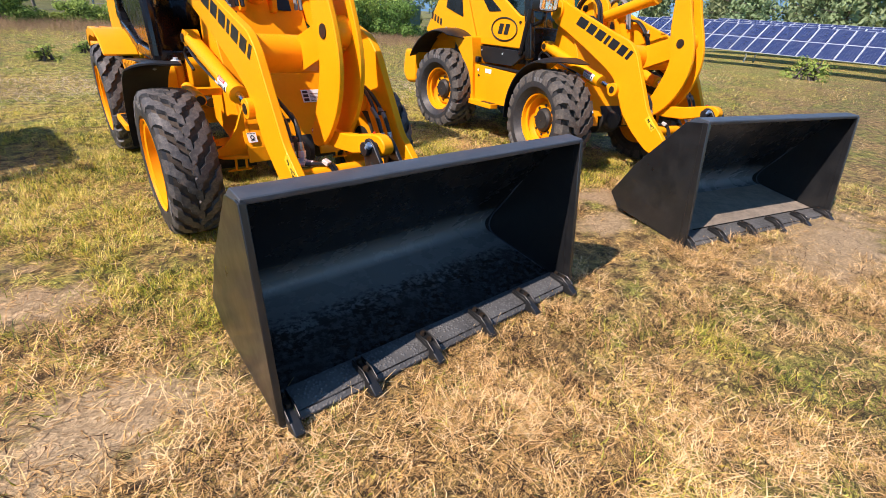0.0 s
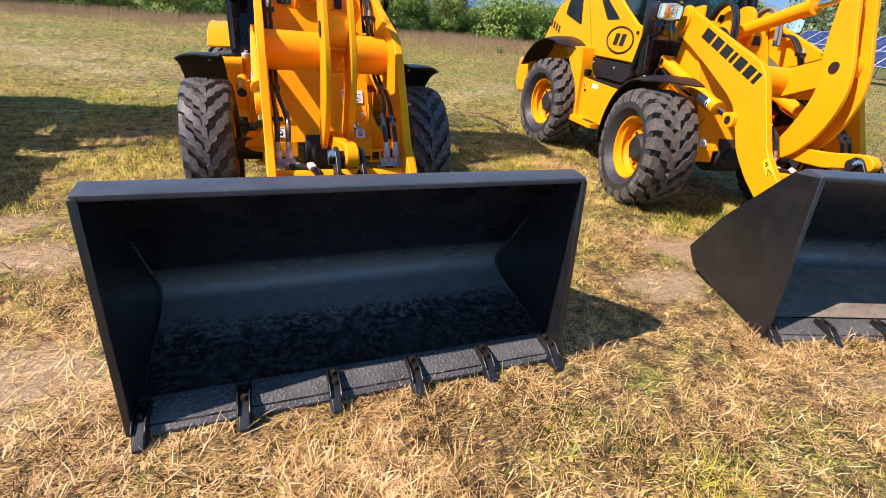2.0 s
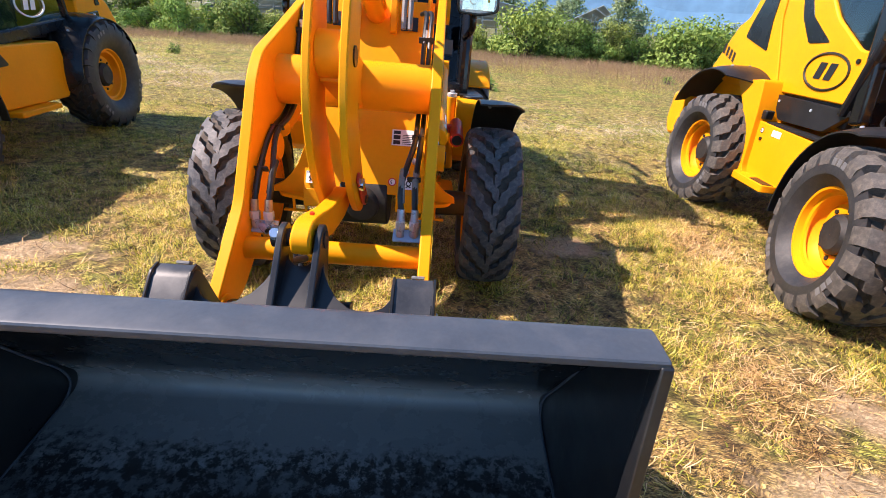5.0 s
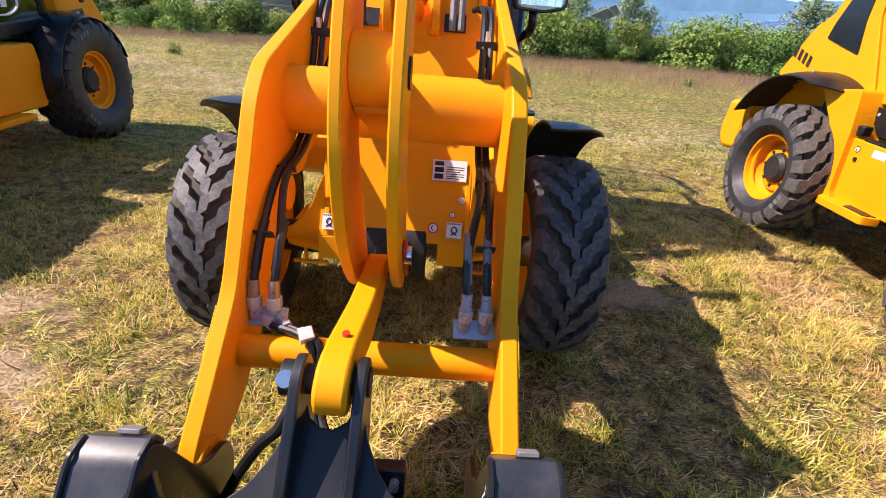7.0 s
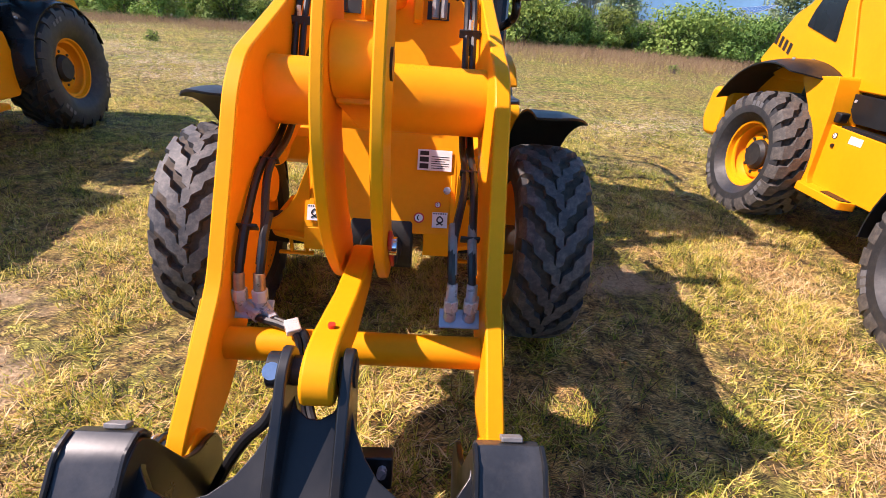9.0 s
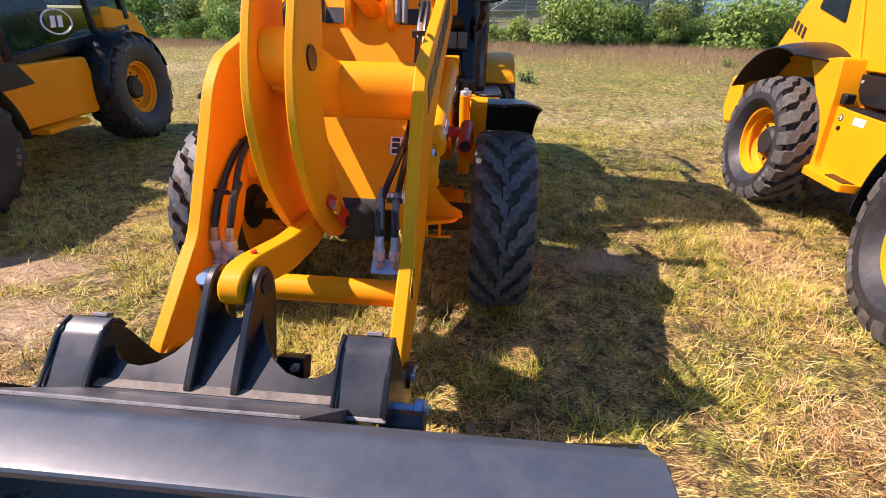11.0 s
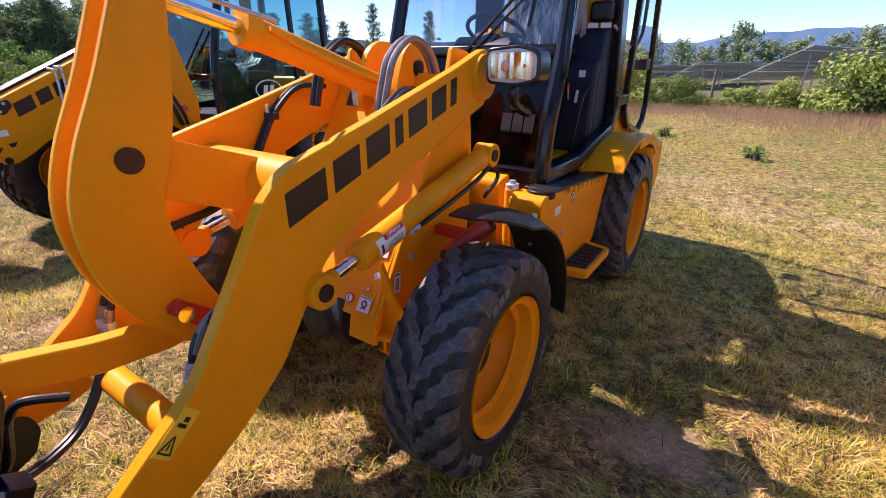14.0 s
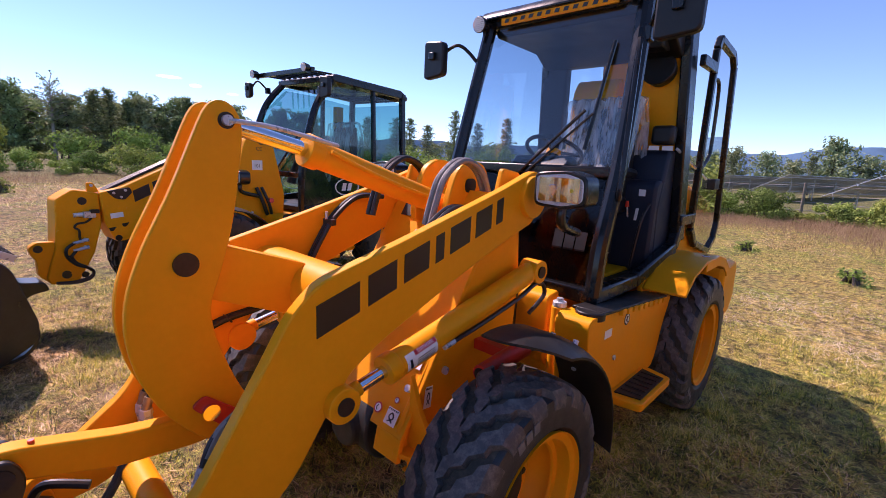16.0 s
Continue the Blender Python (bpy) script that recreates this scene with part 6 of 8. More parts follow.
        part("air_hose", b, CAB_BLACK, cb, "black ribbed pillar tube")
    pane("windshield", [(-hw + 0.06, 0.95, 1.36), (hw - 0.06, 0.95, 1.36), (hw - 0.08, 1.20, 2.42), (-hw + 0.08, 1.20, 2.42)], cb, GLASS_TEAL)
    part("front_panel", prism(bmesh.new(), [(0.86, 0.95), (0.92, 1.36), (1.00, 1.36), (0.96, 0.95)], -hw + 0.04, hw - 0.04), CAB_BLACK, cb, "", 0.01)
    part("cab_lining", box(bmesh.new(), (0, 2.0, 1.6), (1.0, 0.10, 0.7)), BLACK_PLASTIC, cb)
    steering(cb, (0, 1.30, 1.70), -28, 0.19)
    operator_seat(cb, 0.02, 1.66, 1.26, False)
    mirror_arm(cb, -1, (-hw, 1.12, 2.14), (-hw - 0.26, 1.00, 2.14))
    mirror_arm(cb, 1, (hw, 1.12, 2.14), (hw + 0.26, 1.00, 2.14))


def rear_body(root, opt):
    """Rear chassis with side boxes, steps, hood, rear fenders and axle."""
    R, tr, W = opt["R2"], opt["track"], opt["W"]
    ya = opt["base"]
    ch = part("rear_chassis", prism(bmesh.new(), round_poly([(0.86, 0.62), (0.86, 1.0), (1.0, 1.02), (ya + 1.15, 1.02), (ya + 1.20, 0.55), (ya + 0.60, 0.42), (1.05, 0.46)], 0.04), -0.40, 0.40), YELLOW, root, "yellow rear chassis with side boxes", 0.012)
    old = opt["style"] == "old"
    hood = round_poly([(2.30, 1.0), (2.34, 1.56), (2.60, 1.62), (ya + 1.02, 1.46), (ya + 1.16, 1.25), (ya + 1.18, 0.95)], 0.07)
    if old:
        hood = round_poly([(2.20, 0.95), (2.24, 1.58), (2.60, 1.60), (2.92, 1.22), (3.02, 0.90)], 0.07)
    part("engine_hood", prism(bmesh.new(), hood, -0.56, 0.56), YELLOW, root, "yellow engine hood", 0.04)
    part("counterweight", prism(bmesh.new(), round_poly([(ya + 0.70, 0.48), (ya + 0.70, 0.92), (ya + 1.02, 0.92), (ya + 1.06, 0.60), (ya + 0.95, 0.45)] if old else [(ya + 0.75, 0.48), (ya + 0.75, 0.95), (ya + 1.22, 0.95), (ya + 1.26, 0.60), (ya + 1.12, 0.45)], 0.06), -0.80, 0.80), YELLOW, root, "yellow counterweight", 0.04)
    for s in (-1, 1):
        side = round_poly([(0.76, 0.56), (0.70, 0.95), (0.74, 0.985), (ya - 0.36, 0.888), (ya - 0.46, 0.72), (ya - 0.53, 0.52), (ya - 0.58, 0.445), (1.05, 0.44)], 0.03)
        if old:
            side = round_poly([(0.74, 0.56), (0.72, 0.82), (0.80, 0.85), (1.70, 0.885), (1.78, 1.10), (1.86, 1.10), (1.66, 0.50), (1.60, 0.46), (1.05, 0.46)], 0.02)
        sb = part("side_box", prism(bmesh.new(), side, s * (0.40 if old else 0.53), s * 0.715), YELLOW, ch, "yellow side tank box with a black step top", 0.014)
        if old:
            part("step_tread", prism(bmesh.new(), round_poly([(s * 0.705, 0.86), (s * 0.705, 1.60), (s * 0.62, 1.62), (s * 0.62, 0.86)], 0.01), 0.872, 0.892, "z"), BLACK_PLASTIC, sb, "black step top", 0.003)
            part("cap_box", box(bmesh.new(), (s * 0.68, 1.68, 0.935), (0.07, 0.10, 0.07)), BLACK_PLASTIC, sb, "", 0.01)
            part("bottom_step", prism(bmesh.new(), round_poly([(s * 0.70, 1.18), (s * 0.82, 1.20), (s * 0.82, 1.62), (s * 0.70, 1.70)], 0.02), 0.41, 0.465, "z"), YELLOW, sb, "yellow bottom step", 0.006)
            part("step_pad", prism(bmesh.new(), [(s * 0.73, 1.20), (s * 0.80, 1.22), (s * 0.80, 1.40), (s * 0.73, 1.42)], 0.465, 0.470, "z"), BLACK_PLASTIC, sb)
            part("label", plate_on(bmesh.new(), (s * 0.7155, 1.47, 0.80), (0, s, 0), (0, 0, 1), 0.11, 0.05, 0.0015), STICKER, sb)
            round_sticker(sb, (s * 0.7155, 1.60, 0.82), (s, 0, 0), 0.022, INK)
            part("lock", cyl(bmesh.new(), (s * 0.715, 1.58, 0.755), (s * 0.725, 1.58, 0.755), 0.014, seg=12), PIN_DARK, sb)
            fender(root, "rear_fender", s * (tr - 0.06), 0.44, ya + 0.08, R, R + 0.235, 28, 124, BLACK_PLASTIC, "black plastic rear mudguard", 0.06)
            post = round_poly([(2.10, 1.15), (1.74, 1.20), (1.68, 0.95), (1.62, 0.50), (1.56, 0.42), (1.66, 0.40), (1.76, 0.62), (1.90, 0.95)], 0.03)
            part("arch_post", prism(bmesh.new(), post, s * 0.45, s * 0.76), YELLOW, ch, "yellow post in front of the rear tyre", 0.012)
            part("rear_axle", cyl(bmesh.new(), (s * 0.2, ya, R), (s * (tr - 0.06), ya, R), 0.085, 0.075, 20), DARK_IRON, root, "dark cast rear axle")
            part("steering_ram", cyl(bmesh.new(), (s * 0.34, 0.62, 0.72), (s * 0.36, 1.0, 0.72), 0.035, seg=14), DARK_IRON, root, "dark steering ram")
            continue
        tread = [(0.83, 0.984), (1.80, 0.900), (1.80, 0.916), (0.83, 1.001)]
        part("step_tread", prism(bmesh.new(), tread, s * 0.555, s * 0.728), BLACK_PLASTIC, sb, "black non-slip step top", 0.004)
        part("tread_end", cyl(bmesh.new(), (s * 0.655, 0.835, 0.955), (s * 0.655, 0.835, 0.999), 0.075, seg=24), BLACK_PLASTIC, sb, "rounded black front end of the step", 0.006)
        for k in range(9):
            part("step_tooth", box(bmesh.new(), (s * 0.722, 1.08 + k * 0.082, 0.954 - k * 0.0071), (0.03, 0.05, 0.030)), YELLOW, sb)
        pv = part("hinge_tube", cyl(bmesh.new(), (s * 0.50, 0.80, 0.46), (s * 0.50, 0.80, 0.985), 0.040, seg=20), YELLOW, ch, "yellow upright hinge tube", 0.003)
        part("tube_cap", cyl(bmesh.new(), (s * 0.50, 0.80, 0.985), (s * 0.50, 0.80, 1.012), 0.036, seg=16), CHROME_DULL, pv, "bright tube cap", 0.003)
        part("tube_bolt", cyl(bmesh.new(), (s * 0.50, 0.80, 1.012), (s * 0.50, 0.80, 1.03), 0.018, seg=6), ZINC, pv)
        st = round_poly([(s * 0.70, 1.00), (s * 0.90, 1.03), (s * 0.90, 1.50), (s * 0.70, 1.56)], 0.03)
        step = part("lower_step", prism(bmesh.new(), st, 0.455, 0.50, "z"), YELLOW, sb, "yellow lower step plate", 0.006)
        st2 = [(s * 0.74, 1.06), (s * 0.875, 1.08), (s * 0.875, 1.44), (s * 0.74, 1.48)]
        part("step_pad", prism(bmesh.new(), st2, 0.50, 0.508, "z"), BLACK_PLASTIC, step, "black perforated step pad")
        ribs = bmesh.new()
        for k in range(6):
            box(ribs, (s * 0.808, 1.12 + k * 0.06, 0.511), (0.11, 0.012, 0.006))
        part("pad_ribs", ribs, DARK_IRON, step)
        round_sticker(sb, (s * 0.7155, 1.18, 0.89), (s, 0, 0), 0.036, INK)
        part("label", plate_on(bmesh.new(), (s * 0.7155, 0.90 if s > 0 else 0.98, 0.84), (0, s, 0), (0, 0, 1), 0.085, 0.045, 0.0015), STICKER, sb)
        part("lock", cyl(bmesh.new(), (s * 0.715, 1.05, 0.70), (s * 0.725, 1.05, 0.70), 0.014, seg=12), ZINC, sb)
        # rear wheel arch skirt in front of the tyre
        fl = [(ya - 0.60, 0.955), (ya - 0.44, 1.065), (ya - 0.18, 1.122), (ya + 0.16, 1.122), (ya + 0.36, 1.082), (ya + 0.48, 1.02), (ya + 0.53, 0.975)]
        b = shell(bmesh.new(), fl, -0.02, s * 0.60, s * opt["guard"])
        fd = part("rear_fender", b, YELLOW, root, "yellow rear mudguard with a rounded tail", 0.008)
        lip = shell(bmesh.new(), [(y, z - 0.012) for y, z in fl[2:]], -0.062, s * (opt["guard"] - 0.014), s * (opt["guard"] - 0.001))
        part("fender_lip", lip, YELLOW, fd, "", 0.004)
        round_sticker(fd, (s * 0.80, ya + R * 0.05, 1.1225), (0, 0, 1), 0.03, INK_RED)
        b = prism(bmesh.new(), fl + [(ya + 0.50, 0.80), (ya - 0.56, 0.86)], s * 0.565, s * 0.598)
        part("inner_wing", b, YELLOW, fd, "", 0.006)
        part("rear_axle", cyl(bmesh.new(), (s * 0.2, ya, R), (s * (tr - 0.06), ya, R), 0.085, 0.075, 20), DARK_IRON, root, "dark cast rear axle")
        # steering ram and hinge bits
        part("steering_ram", cyl(bmesh.new(), (s * 0.34, 0.62, 0.72), (s * 0.36, 1.0, 0.72), 0.035, seg=14), DARK_IRON, root, "dark steering ram")


def wheel_loader(m, label, opt):
    """A whole articulated wheel loader; the front half is the base, the rear half may be turned at the hinge."""
    root = thing("wheel_loader", m, label, "wheel loader", "parked yellow loaders")
    CUR[0] = Matrix.Identity(4)
    lift_gear(root, opt)
    front_frame(root, opt)
    tr, R, W = opt["track"], opt["R"], opt["W"]
    for s in (-1, 1):
        wheel(root, "front_wheel", s * tr, opt.get("wy", 0.0), R, W, s, opt["lugs"], opt["lug_w"], opt["lug_h"], opt["skew"] * -1, opt["rim"], "front wheel with yellow rim", opt["tread"], opt["style"] == "new", opt["dish"], opt.get("sink", 0.012))
        a0, a1 = opt["fend"]
        fender(root, "front_fender", s * (tr + opt.get("fx", -0.02)), W + opt.get("fw", -0.03), opt.get("wy", 0.0), R, R + opt.get("fr", 0.085), a0, a1, BLACK_PLASTIC, "black plastic front mudguard", 0.07)
    for s in (-1, 1):
        head_lamp(root, s, s * 0.605, 0.50, 1.60)
    bucket(root, opt["bx0"], opt["bx1"], 6, opt["style"] == "old")
    piv = Vector((0, 0.95, 0))
    CUR[0] = Matrix.Translation(piv) @ Matrix.Rotation(radians(opt["bend"]), 4, "Z") @ Matrix.Translation(-piv)
    rear_body(root, opt)
    if opt["style"] == "new":
        new_cab(root)
    else:
        turned = CUR[0]
        CUR[0] = turned
        old_cab(root, opt["style"])
        CUR[0] = turned
    for s in (-1, 1):
        wheel(root, "rear_wheel", s * tr, opt["base"], opt["R2"], W, s, opt["lugs"], opt["lug_w"], opt["lug_h"], opt["skew"], opt["rim"], "rear wheel with yellow rim", opt["tread"], opt["style"] == "new", opt["dish"])
    CUR[0] = Matrix.Identity(4)
    return root


NEAR = dict(dish=0.34, R=0.482, R2=0.50, W=0.318, track=0.742, fw=-0.035, fx=0.038, fr=0.125, wy=0.05, sink=0.033, guard=0.865, tread=TREAD_GREY, lugs=19, lug_w=0.092, lug_h=0.034, skew=0.40, rim=0.279, fend=(-4, 98), base=2.30, style="new", bend=0.0, bx0=-0.942, bx1=0.905)
SIDE = dict(dish=0.0, R=0.51, R2=0.515, W=0.42, track=0.76, tread=TREAD, lugs=20, lug_w=0.102, lug_h=0.052, skew=0.34, rim=0.275, fend=(-10, 110), fw=0.02, fr=0.10, base=2.17, guard=0.95, style="old", bend=12.0, bx0=-0.96, bx1=1.0)
wheel_loader(pose(1.335, 3.30, 0), "yellow wheel loader with open cab door and black toothed bucket", NEAR)
wheel_loader(pose(5.055, 2.965, -0.03, 0, 0, -14) @ Matrix.Scale(1.05, 4), "yellow wheel loader with wide tyres and painted cab door", SIDE)


# ---- telescopic loader on the far side ----
def telescopic_loader(m):
    root = thing("telescopic_loader", m, "yellow telescopic loader with tall glazed cab and lowered boom", "telescopic loader", "parked yellow loaders")
    opt = dict(R=0.50, W=0.40, tr=0.65, base=2.32)
    for s in (-1, 1):
        for nm, y, R in (("front_wheel", -0.28, 0.56), ("rear_wheel", 2.32, 0.60)):
            fx = 0.20 if y < 0 else 0.05 * s
            wheel(root, nm, s * opt["tr"] + fx, y, R, opt["W"], s, 20, 0.055, 0.036, -0.50, 0.285 if y < 0 else 0.29, nm.replace("_", " ") + " with yellow rim", RUBBER)
        fender(root, "front_fender", s * opt["tr"] + 0.18, 0.36, -0.22, 0.52, 0.63, -5, 98, BLACK_PLASTIC, "black plastic mudguard", 0.05)
        fender(root, "rear_fender", s * opt["tr"], 0.46, 2.32, 0.56, 0.67, 20, 190, CAB_BLACK, "glossy black rear mudguard", 0.06)
        part("front_axle", cyl(bmesh.new(), (0.20, -0.28, 0.5), (s * 0.6 + 0.20, -0.28, 0.5), 0.08, seg=16), DARK_IRON, root)
        part("rear_axle", cyl(bmesh.new(), (0, 2.32, 0.58), (s * 0.6, 2.32, 0.58), 0.08, seg=16), DARK_IRON, root)
        b = prism(bmesh.new(), round_poly([(0.52, 0.46), (0.50, 0.98), (1.70, 0.98), (1.74, 0.62), (1.66, 0.44)], 0.04), s * 0.40, s * 0.72)
        sb = part("side_box", b, YELLOW, root, "yellow side box", 0.015)
        part("step", box(bmesh.new(), (s * 0.72, 1.05, 0.42), (0.22, 0.55, 0.05)), YELLOW, sb, "", 0.01)
        part("battery_cover", prism(bmesh.new(), round_poly([(0.55, 0.80), (0.55, 1.0), (0.80, 1.02), (0.95, 0.82)], 0.03), s * 0.72, s * 0.735), BLACK_PLASTIC, sb, "", 0.006)
        # tall front post with lamp and stickers
        post = round_poly([(0.10, 0.70), (0.22, 1.62), (0.30, 1.86), (0.62, 1.86), (0.78, 1.20), (0.74, 0.80)], 0.05)
        pp = part("boom_post", prism(bmesh.new(), post, s * 0.26, s * 0.42), YELLOW, root, "yellow boom post with lamp and stickers", 0.015)
        if s > 0:
            label_plate(pp, (0.4205, 0.36, 1.50), (0, 1, 0), (0, 0, 1), 0.13, 0.11, "plain", "noise_label")
            words("101", 0.055, pose(0.4225, 0.425, 1.545, 90, 0, 90), INK, pp)
            words("CE", 0.06, pose(0.4225, 0.45, 1.74, 90, 0, 90), INK, pp)
            b = pipe(bmesh.new(), [(0.43, 0.40, 1.30), (0.47, 0.46, 1.12), (0.45, 0.52, 0.98), (0.43, 0.60, 0.90)], 0.022, 8)
            part("side_hose", b, HOSE, pp)
            b = pipe(bmesh.new(), [(0.44, 0.46, 1.30), (0.50, 0.52, 1.10), (0.46, 0.58, 0.92)], 0.018, 8)
            part("side_hose", b, HOSE, pp)
            part("red_coupling", cyl(bmesh.new(), (0.45, 0.54, 1.14), (0.52, 0.54, 1.15), 0.03, seg=12), RED_PAINT, pp, "red hose coupling")
            part("round_lid", cyl(bmesh.new(), (0.42, 0.48, 1.83), (0.432, 0.48, 1.83), 0.04, seg=18), PIN_DARK, pp)
    head_lamp(root, 1, 0.52, 0.10, 1.42)
    head_lamp(root, -1, -0.52, 0.10, 1.42)
    part("main_chassis", prism(bmesh.new(), [(0.22, 0.46), (0.22, 0.95), (2.9, 1.0), (3.0, 0.5)], -0.40, 0.40), YELLOW, root, "yellow chassis", 0.02)
    part("front_frame", prism(bmesh.new(), [(-0.50, 0.42), (-0.46, 0.70), (0.0, 0.95), (0.24, 0.95), (0.24, 0.42)], -0.16, 0.24), DARK_IRON, root, "dark front axle frame", 0.02)
    part("engine_hood", prism(bmesh.new(), round_poly([(2.30, 0.9), (2.34, 1.45), (2.95, 1.36), (3.12, 1.10), (3.12, 0.70)], 0.08), -0.62, 0.62), YELLOW, root, "yellow engine hood", 0.04)
    # boom
    bo = round_poly([(0.75, 1.74), (0.70, 1.98), (0.45, 1.94), (-0.86, 1.30), (-1.05, 1.25), (-1.03, 0.97), (-0.95, 0.77), (-0.86, 0.765), (-0.72, 0.84), (-0.60, 0.92), (0.30, 1.36)], 0.025)
    boom = part("boom", prism(bmesh.new(), bo, -0.16, 0.16), YELLOW, root, "yellow telescopic boom", 0.015)
    brand_strip(boom, 0.16, (-0.76, 1.15), (0.10, 1.555), 0.11, 1)
    for k in range(3):
        x = -0.05 + 0.05 * k
        part("boom_hose", pipe(bmesh.new(), [(x, 0.6, 1.99), (x, 0.2, 1.84), (x, -0.5, 1.50), (x, -1.00, 1.25)], 0.016, 8), HOSE, boom)
    nose = round_poly([(-1.05, 1.245), (-1.25, 1.28), (-1.385, 1.19), (-1.40, 0.95), (-1.42, 0.73), (-1.50, 0.47), (-1.47, 0.41), (-1.27, 0.395), (-1.12, 0.67), (-1.045, 0.95)], 0.02)
    nb = part("boom_nose", prism(bmesh.new(), nose, -0.13, 0.13), YELLOW, root, "yellow boom nose with hoses and clips", 0.012)
    for y, z, r, w in ((-1.186, 1.173, 0.036, 0.136), (-1.354, 0.490, 0.038, 0.137), (-1.215, 0.468, 0.030, 0.135)):
        part("pin_end", cyl(bmesh.new(), (0.128, y, z), (w, y, z), r, seg=18), INK, nb, "black pin end")
    for y, z in ((-1.31, 0.497), (-1.385, 1.10), (-1.385, 0.90), (-1.10, 1.10)):
        part("nose_bolt", cyl(bmesh.new(), (0.128, y, z), (0.138, y, z), 0.012, seg=8), YELLOW, nb)
    valve = part("valve", box(bmesh.new(), (0.155, -1.145, 1.045), (0.045, 0.095, 0.060)), ZINC, nb, "zinc hose valve on the boom nose", 0.006)
    part("valve_end", cyl(bmesh.new(), (0.155, -1.195, 1.05), (0.155, -1.265, 1.045), 0.020, seg=12), CHROME_DULL, valve)
    part("valve_cap", box(bmesh.new(), (0.165, -1.105, 1.075), (0.05, 0.07, 0.035)), BLACK_PLASTIC, valve, "", 0.006)
    part("nose_hose", pipe(bmesh.new(), [(0.15, -1.13, 1.01), (0.16, -1.18, 0.975), (0.16, -1.245, 0.965), (0.15, -1.265, 0.93), (0.155, -1.235, 0.90), (0.15, -1.235, 0.83), (0.15, -1.225, 0.80)], 0.010, 7), HOSE, nb, "thin black hose")
    for z in (0.796, 0.725):
        part("fitting", cyl(bmesh.new(), (0.155, -1.29, z - 0.012), (0.155, -1.17, z + 0.012), 0.014, 0.017, 10), ZINC, nb, "zinc hose fitting")
        part("fitting_stub", cyl(bmesh.new(), (0.155, -1.20, z), (0.155, -1.20, z + 0.03), 0.009, seg=8), ZINC, nb)
    for k, (z, d) in enumerate(((0.790, 0.0), (0.715, 0.03))):
        p = [(0.155, -1.27, z), (0.158, -1.34 + d, z - 0.05), (0.158, -1.345 + d, 0.665), (0.160, -1.28, 0.580 + d / 2), (0.160, -1.20, 0.540), (0.158, -1.155, 0.490), (0.155, -1.185, 0.430 + d / 2), (0.150, -1.30, 0.405 + d / 3), (0.150, -1.44, 0.425)]
        part("nose_hose", pipe(bmesh.new(), p, 0.014, 8, 6), HOSE, nb, "black hose looped down the boom nose")
    part("tip_bracket", prism(bmesh.new(), round_poly([(-1.13, 1.25), (-1.13, 1.34), (-1.08, 1.345), (-1.03, 1.25)], 0.015), 0.06, 0.09), YELLOW, nb, "", 0.004)
    part("bracket_bolt", cyl(bmesh.new(), (0.09, -1.095, 1.315), (0.102, -1.095, 1.315), 0.014, seg=10), ZINC, nb)
    wear = round_poly([(-1.00, 1.265), (-0.80, 1.30), (-0.78, 1.245), (-0.85, 1.175), (-0.93, 1.19)], 0.02)
    wp = part("wear_pad_plate", prism(bmesh.new(), wear, 0.160, 0.172), INK, boom, "black wear pad plate with bolts", 0.002)
    for y, z in ((-0.94, 1.245), (-0.88, 1.205), (-0.84, 1.27)):
        part("pad_bolt", cyl(bmesh.new(), (0.172, y, z), (0.182, y, z), 0.013, seg=8), ZINC, wp)
    guard = part("hose_guard", pipe(bmesh.new(), [(-0.12, -0.40, 1.545), (0.16, -0.41, 1.535), (0.185, -0.405, 1.49), (0.185, -0.417, 1.098)], 0.011, 8), ZINC, boom, "bent zinc hose guard over the boom")
    part("guard_rod", pipe(bmesh.new(), [(-0.12, -0.345, 1.565), (0.16, -0.355, 1.555), (0.185, -0.35, 1.51), (0.185, -0.363, 1.085)], 0.011, 8), ZINC, guard)
    part("guard_clip", box(bmesh.new(), (0.185, -0.39, 1.13), (0.03, 0.09, 0.03)), ZINC, guard, "", 0.004)
    for y, z in ((-0.968, 0.892), (-0.858, 0.928)):
        part("boom_slot", prism(bmesh.new(), round_poly([(y - 0.035, z + 0.012), (y + 0.035, z + 0.022), (y + 0.005, z - 0.020), (y - 0.02, z - 0.020)], 0.008), 0.158, 0.1615), INK, boom)
    part("boom_pin", cyl(bmesh.new(), (0.158, -0.925, 0.800), (0.168, -0.925, 0.800), 0.030, seg=16), INK, boom, "black pin end")
    label_plate(boom, (0.1605, -0.975, 0.995), (0, 1, 0.12), (0, -0.12, 1), 0.11, 0.05, "plain", "sticker")
    for y, z in ((-0.99, 1.12), (-0.83, 1.09), (-0.90, 1.10)):
        part("boom_bolt", cyl(bmesh.new(), (0.158, y, z), (0.166, y, z), 0.012, seg=8), YELLOW, boom)
    rocker = round_poly([(-1.40, 0.80), (-1.54, 0.81), (-1.60, 0.765), (-1.585, 0.69), (-1.55, 0.64), (-1.55, 0.50), (-1.47, 0.42), (-1.45, 0.62), (-1.40, 0.70)], 0.025)
    nr = part("nose_rocker", prism(bmesh.new(), rocker, 0.02, 0.10), YELLOW, root, "yellow nose rocker", 0.008)
    part("pin_end", cyl(bmesh.new(), (0.098, -1.535, 0.748), (0.106, -1.535, 0.748), 0.034, seg=16), INK, nr)
    CUR[0] = Matrix.Translation((0, -0.22, -0.05))
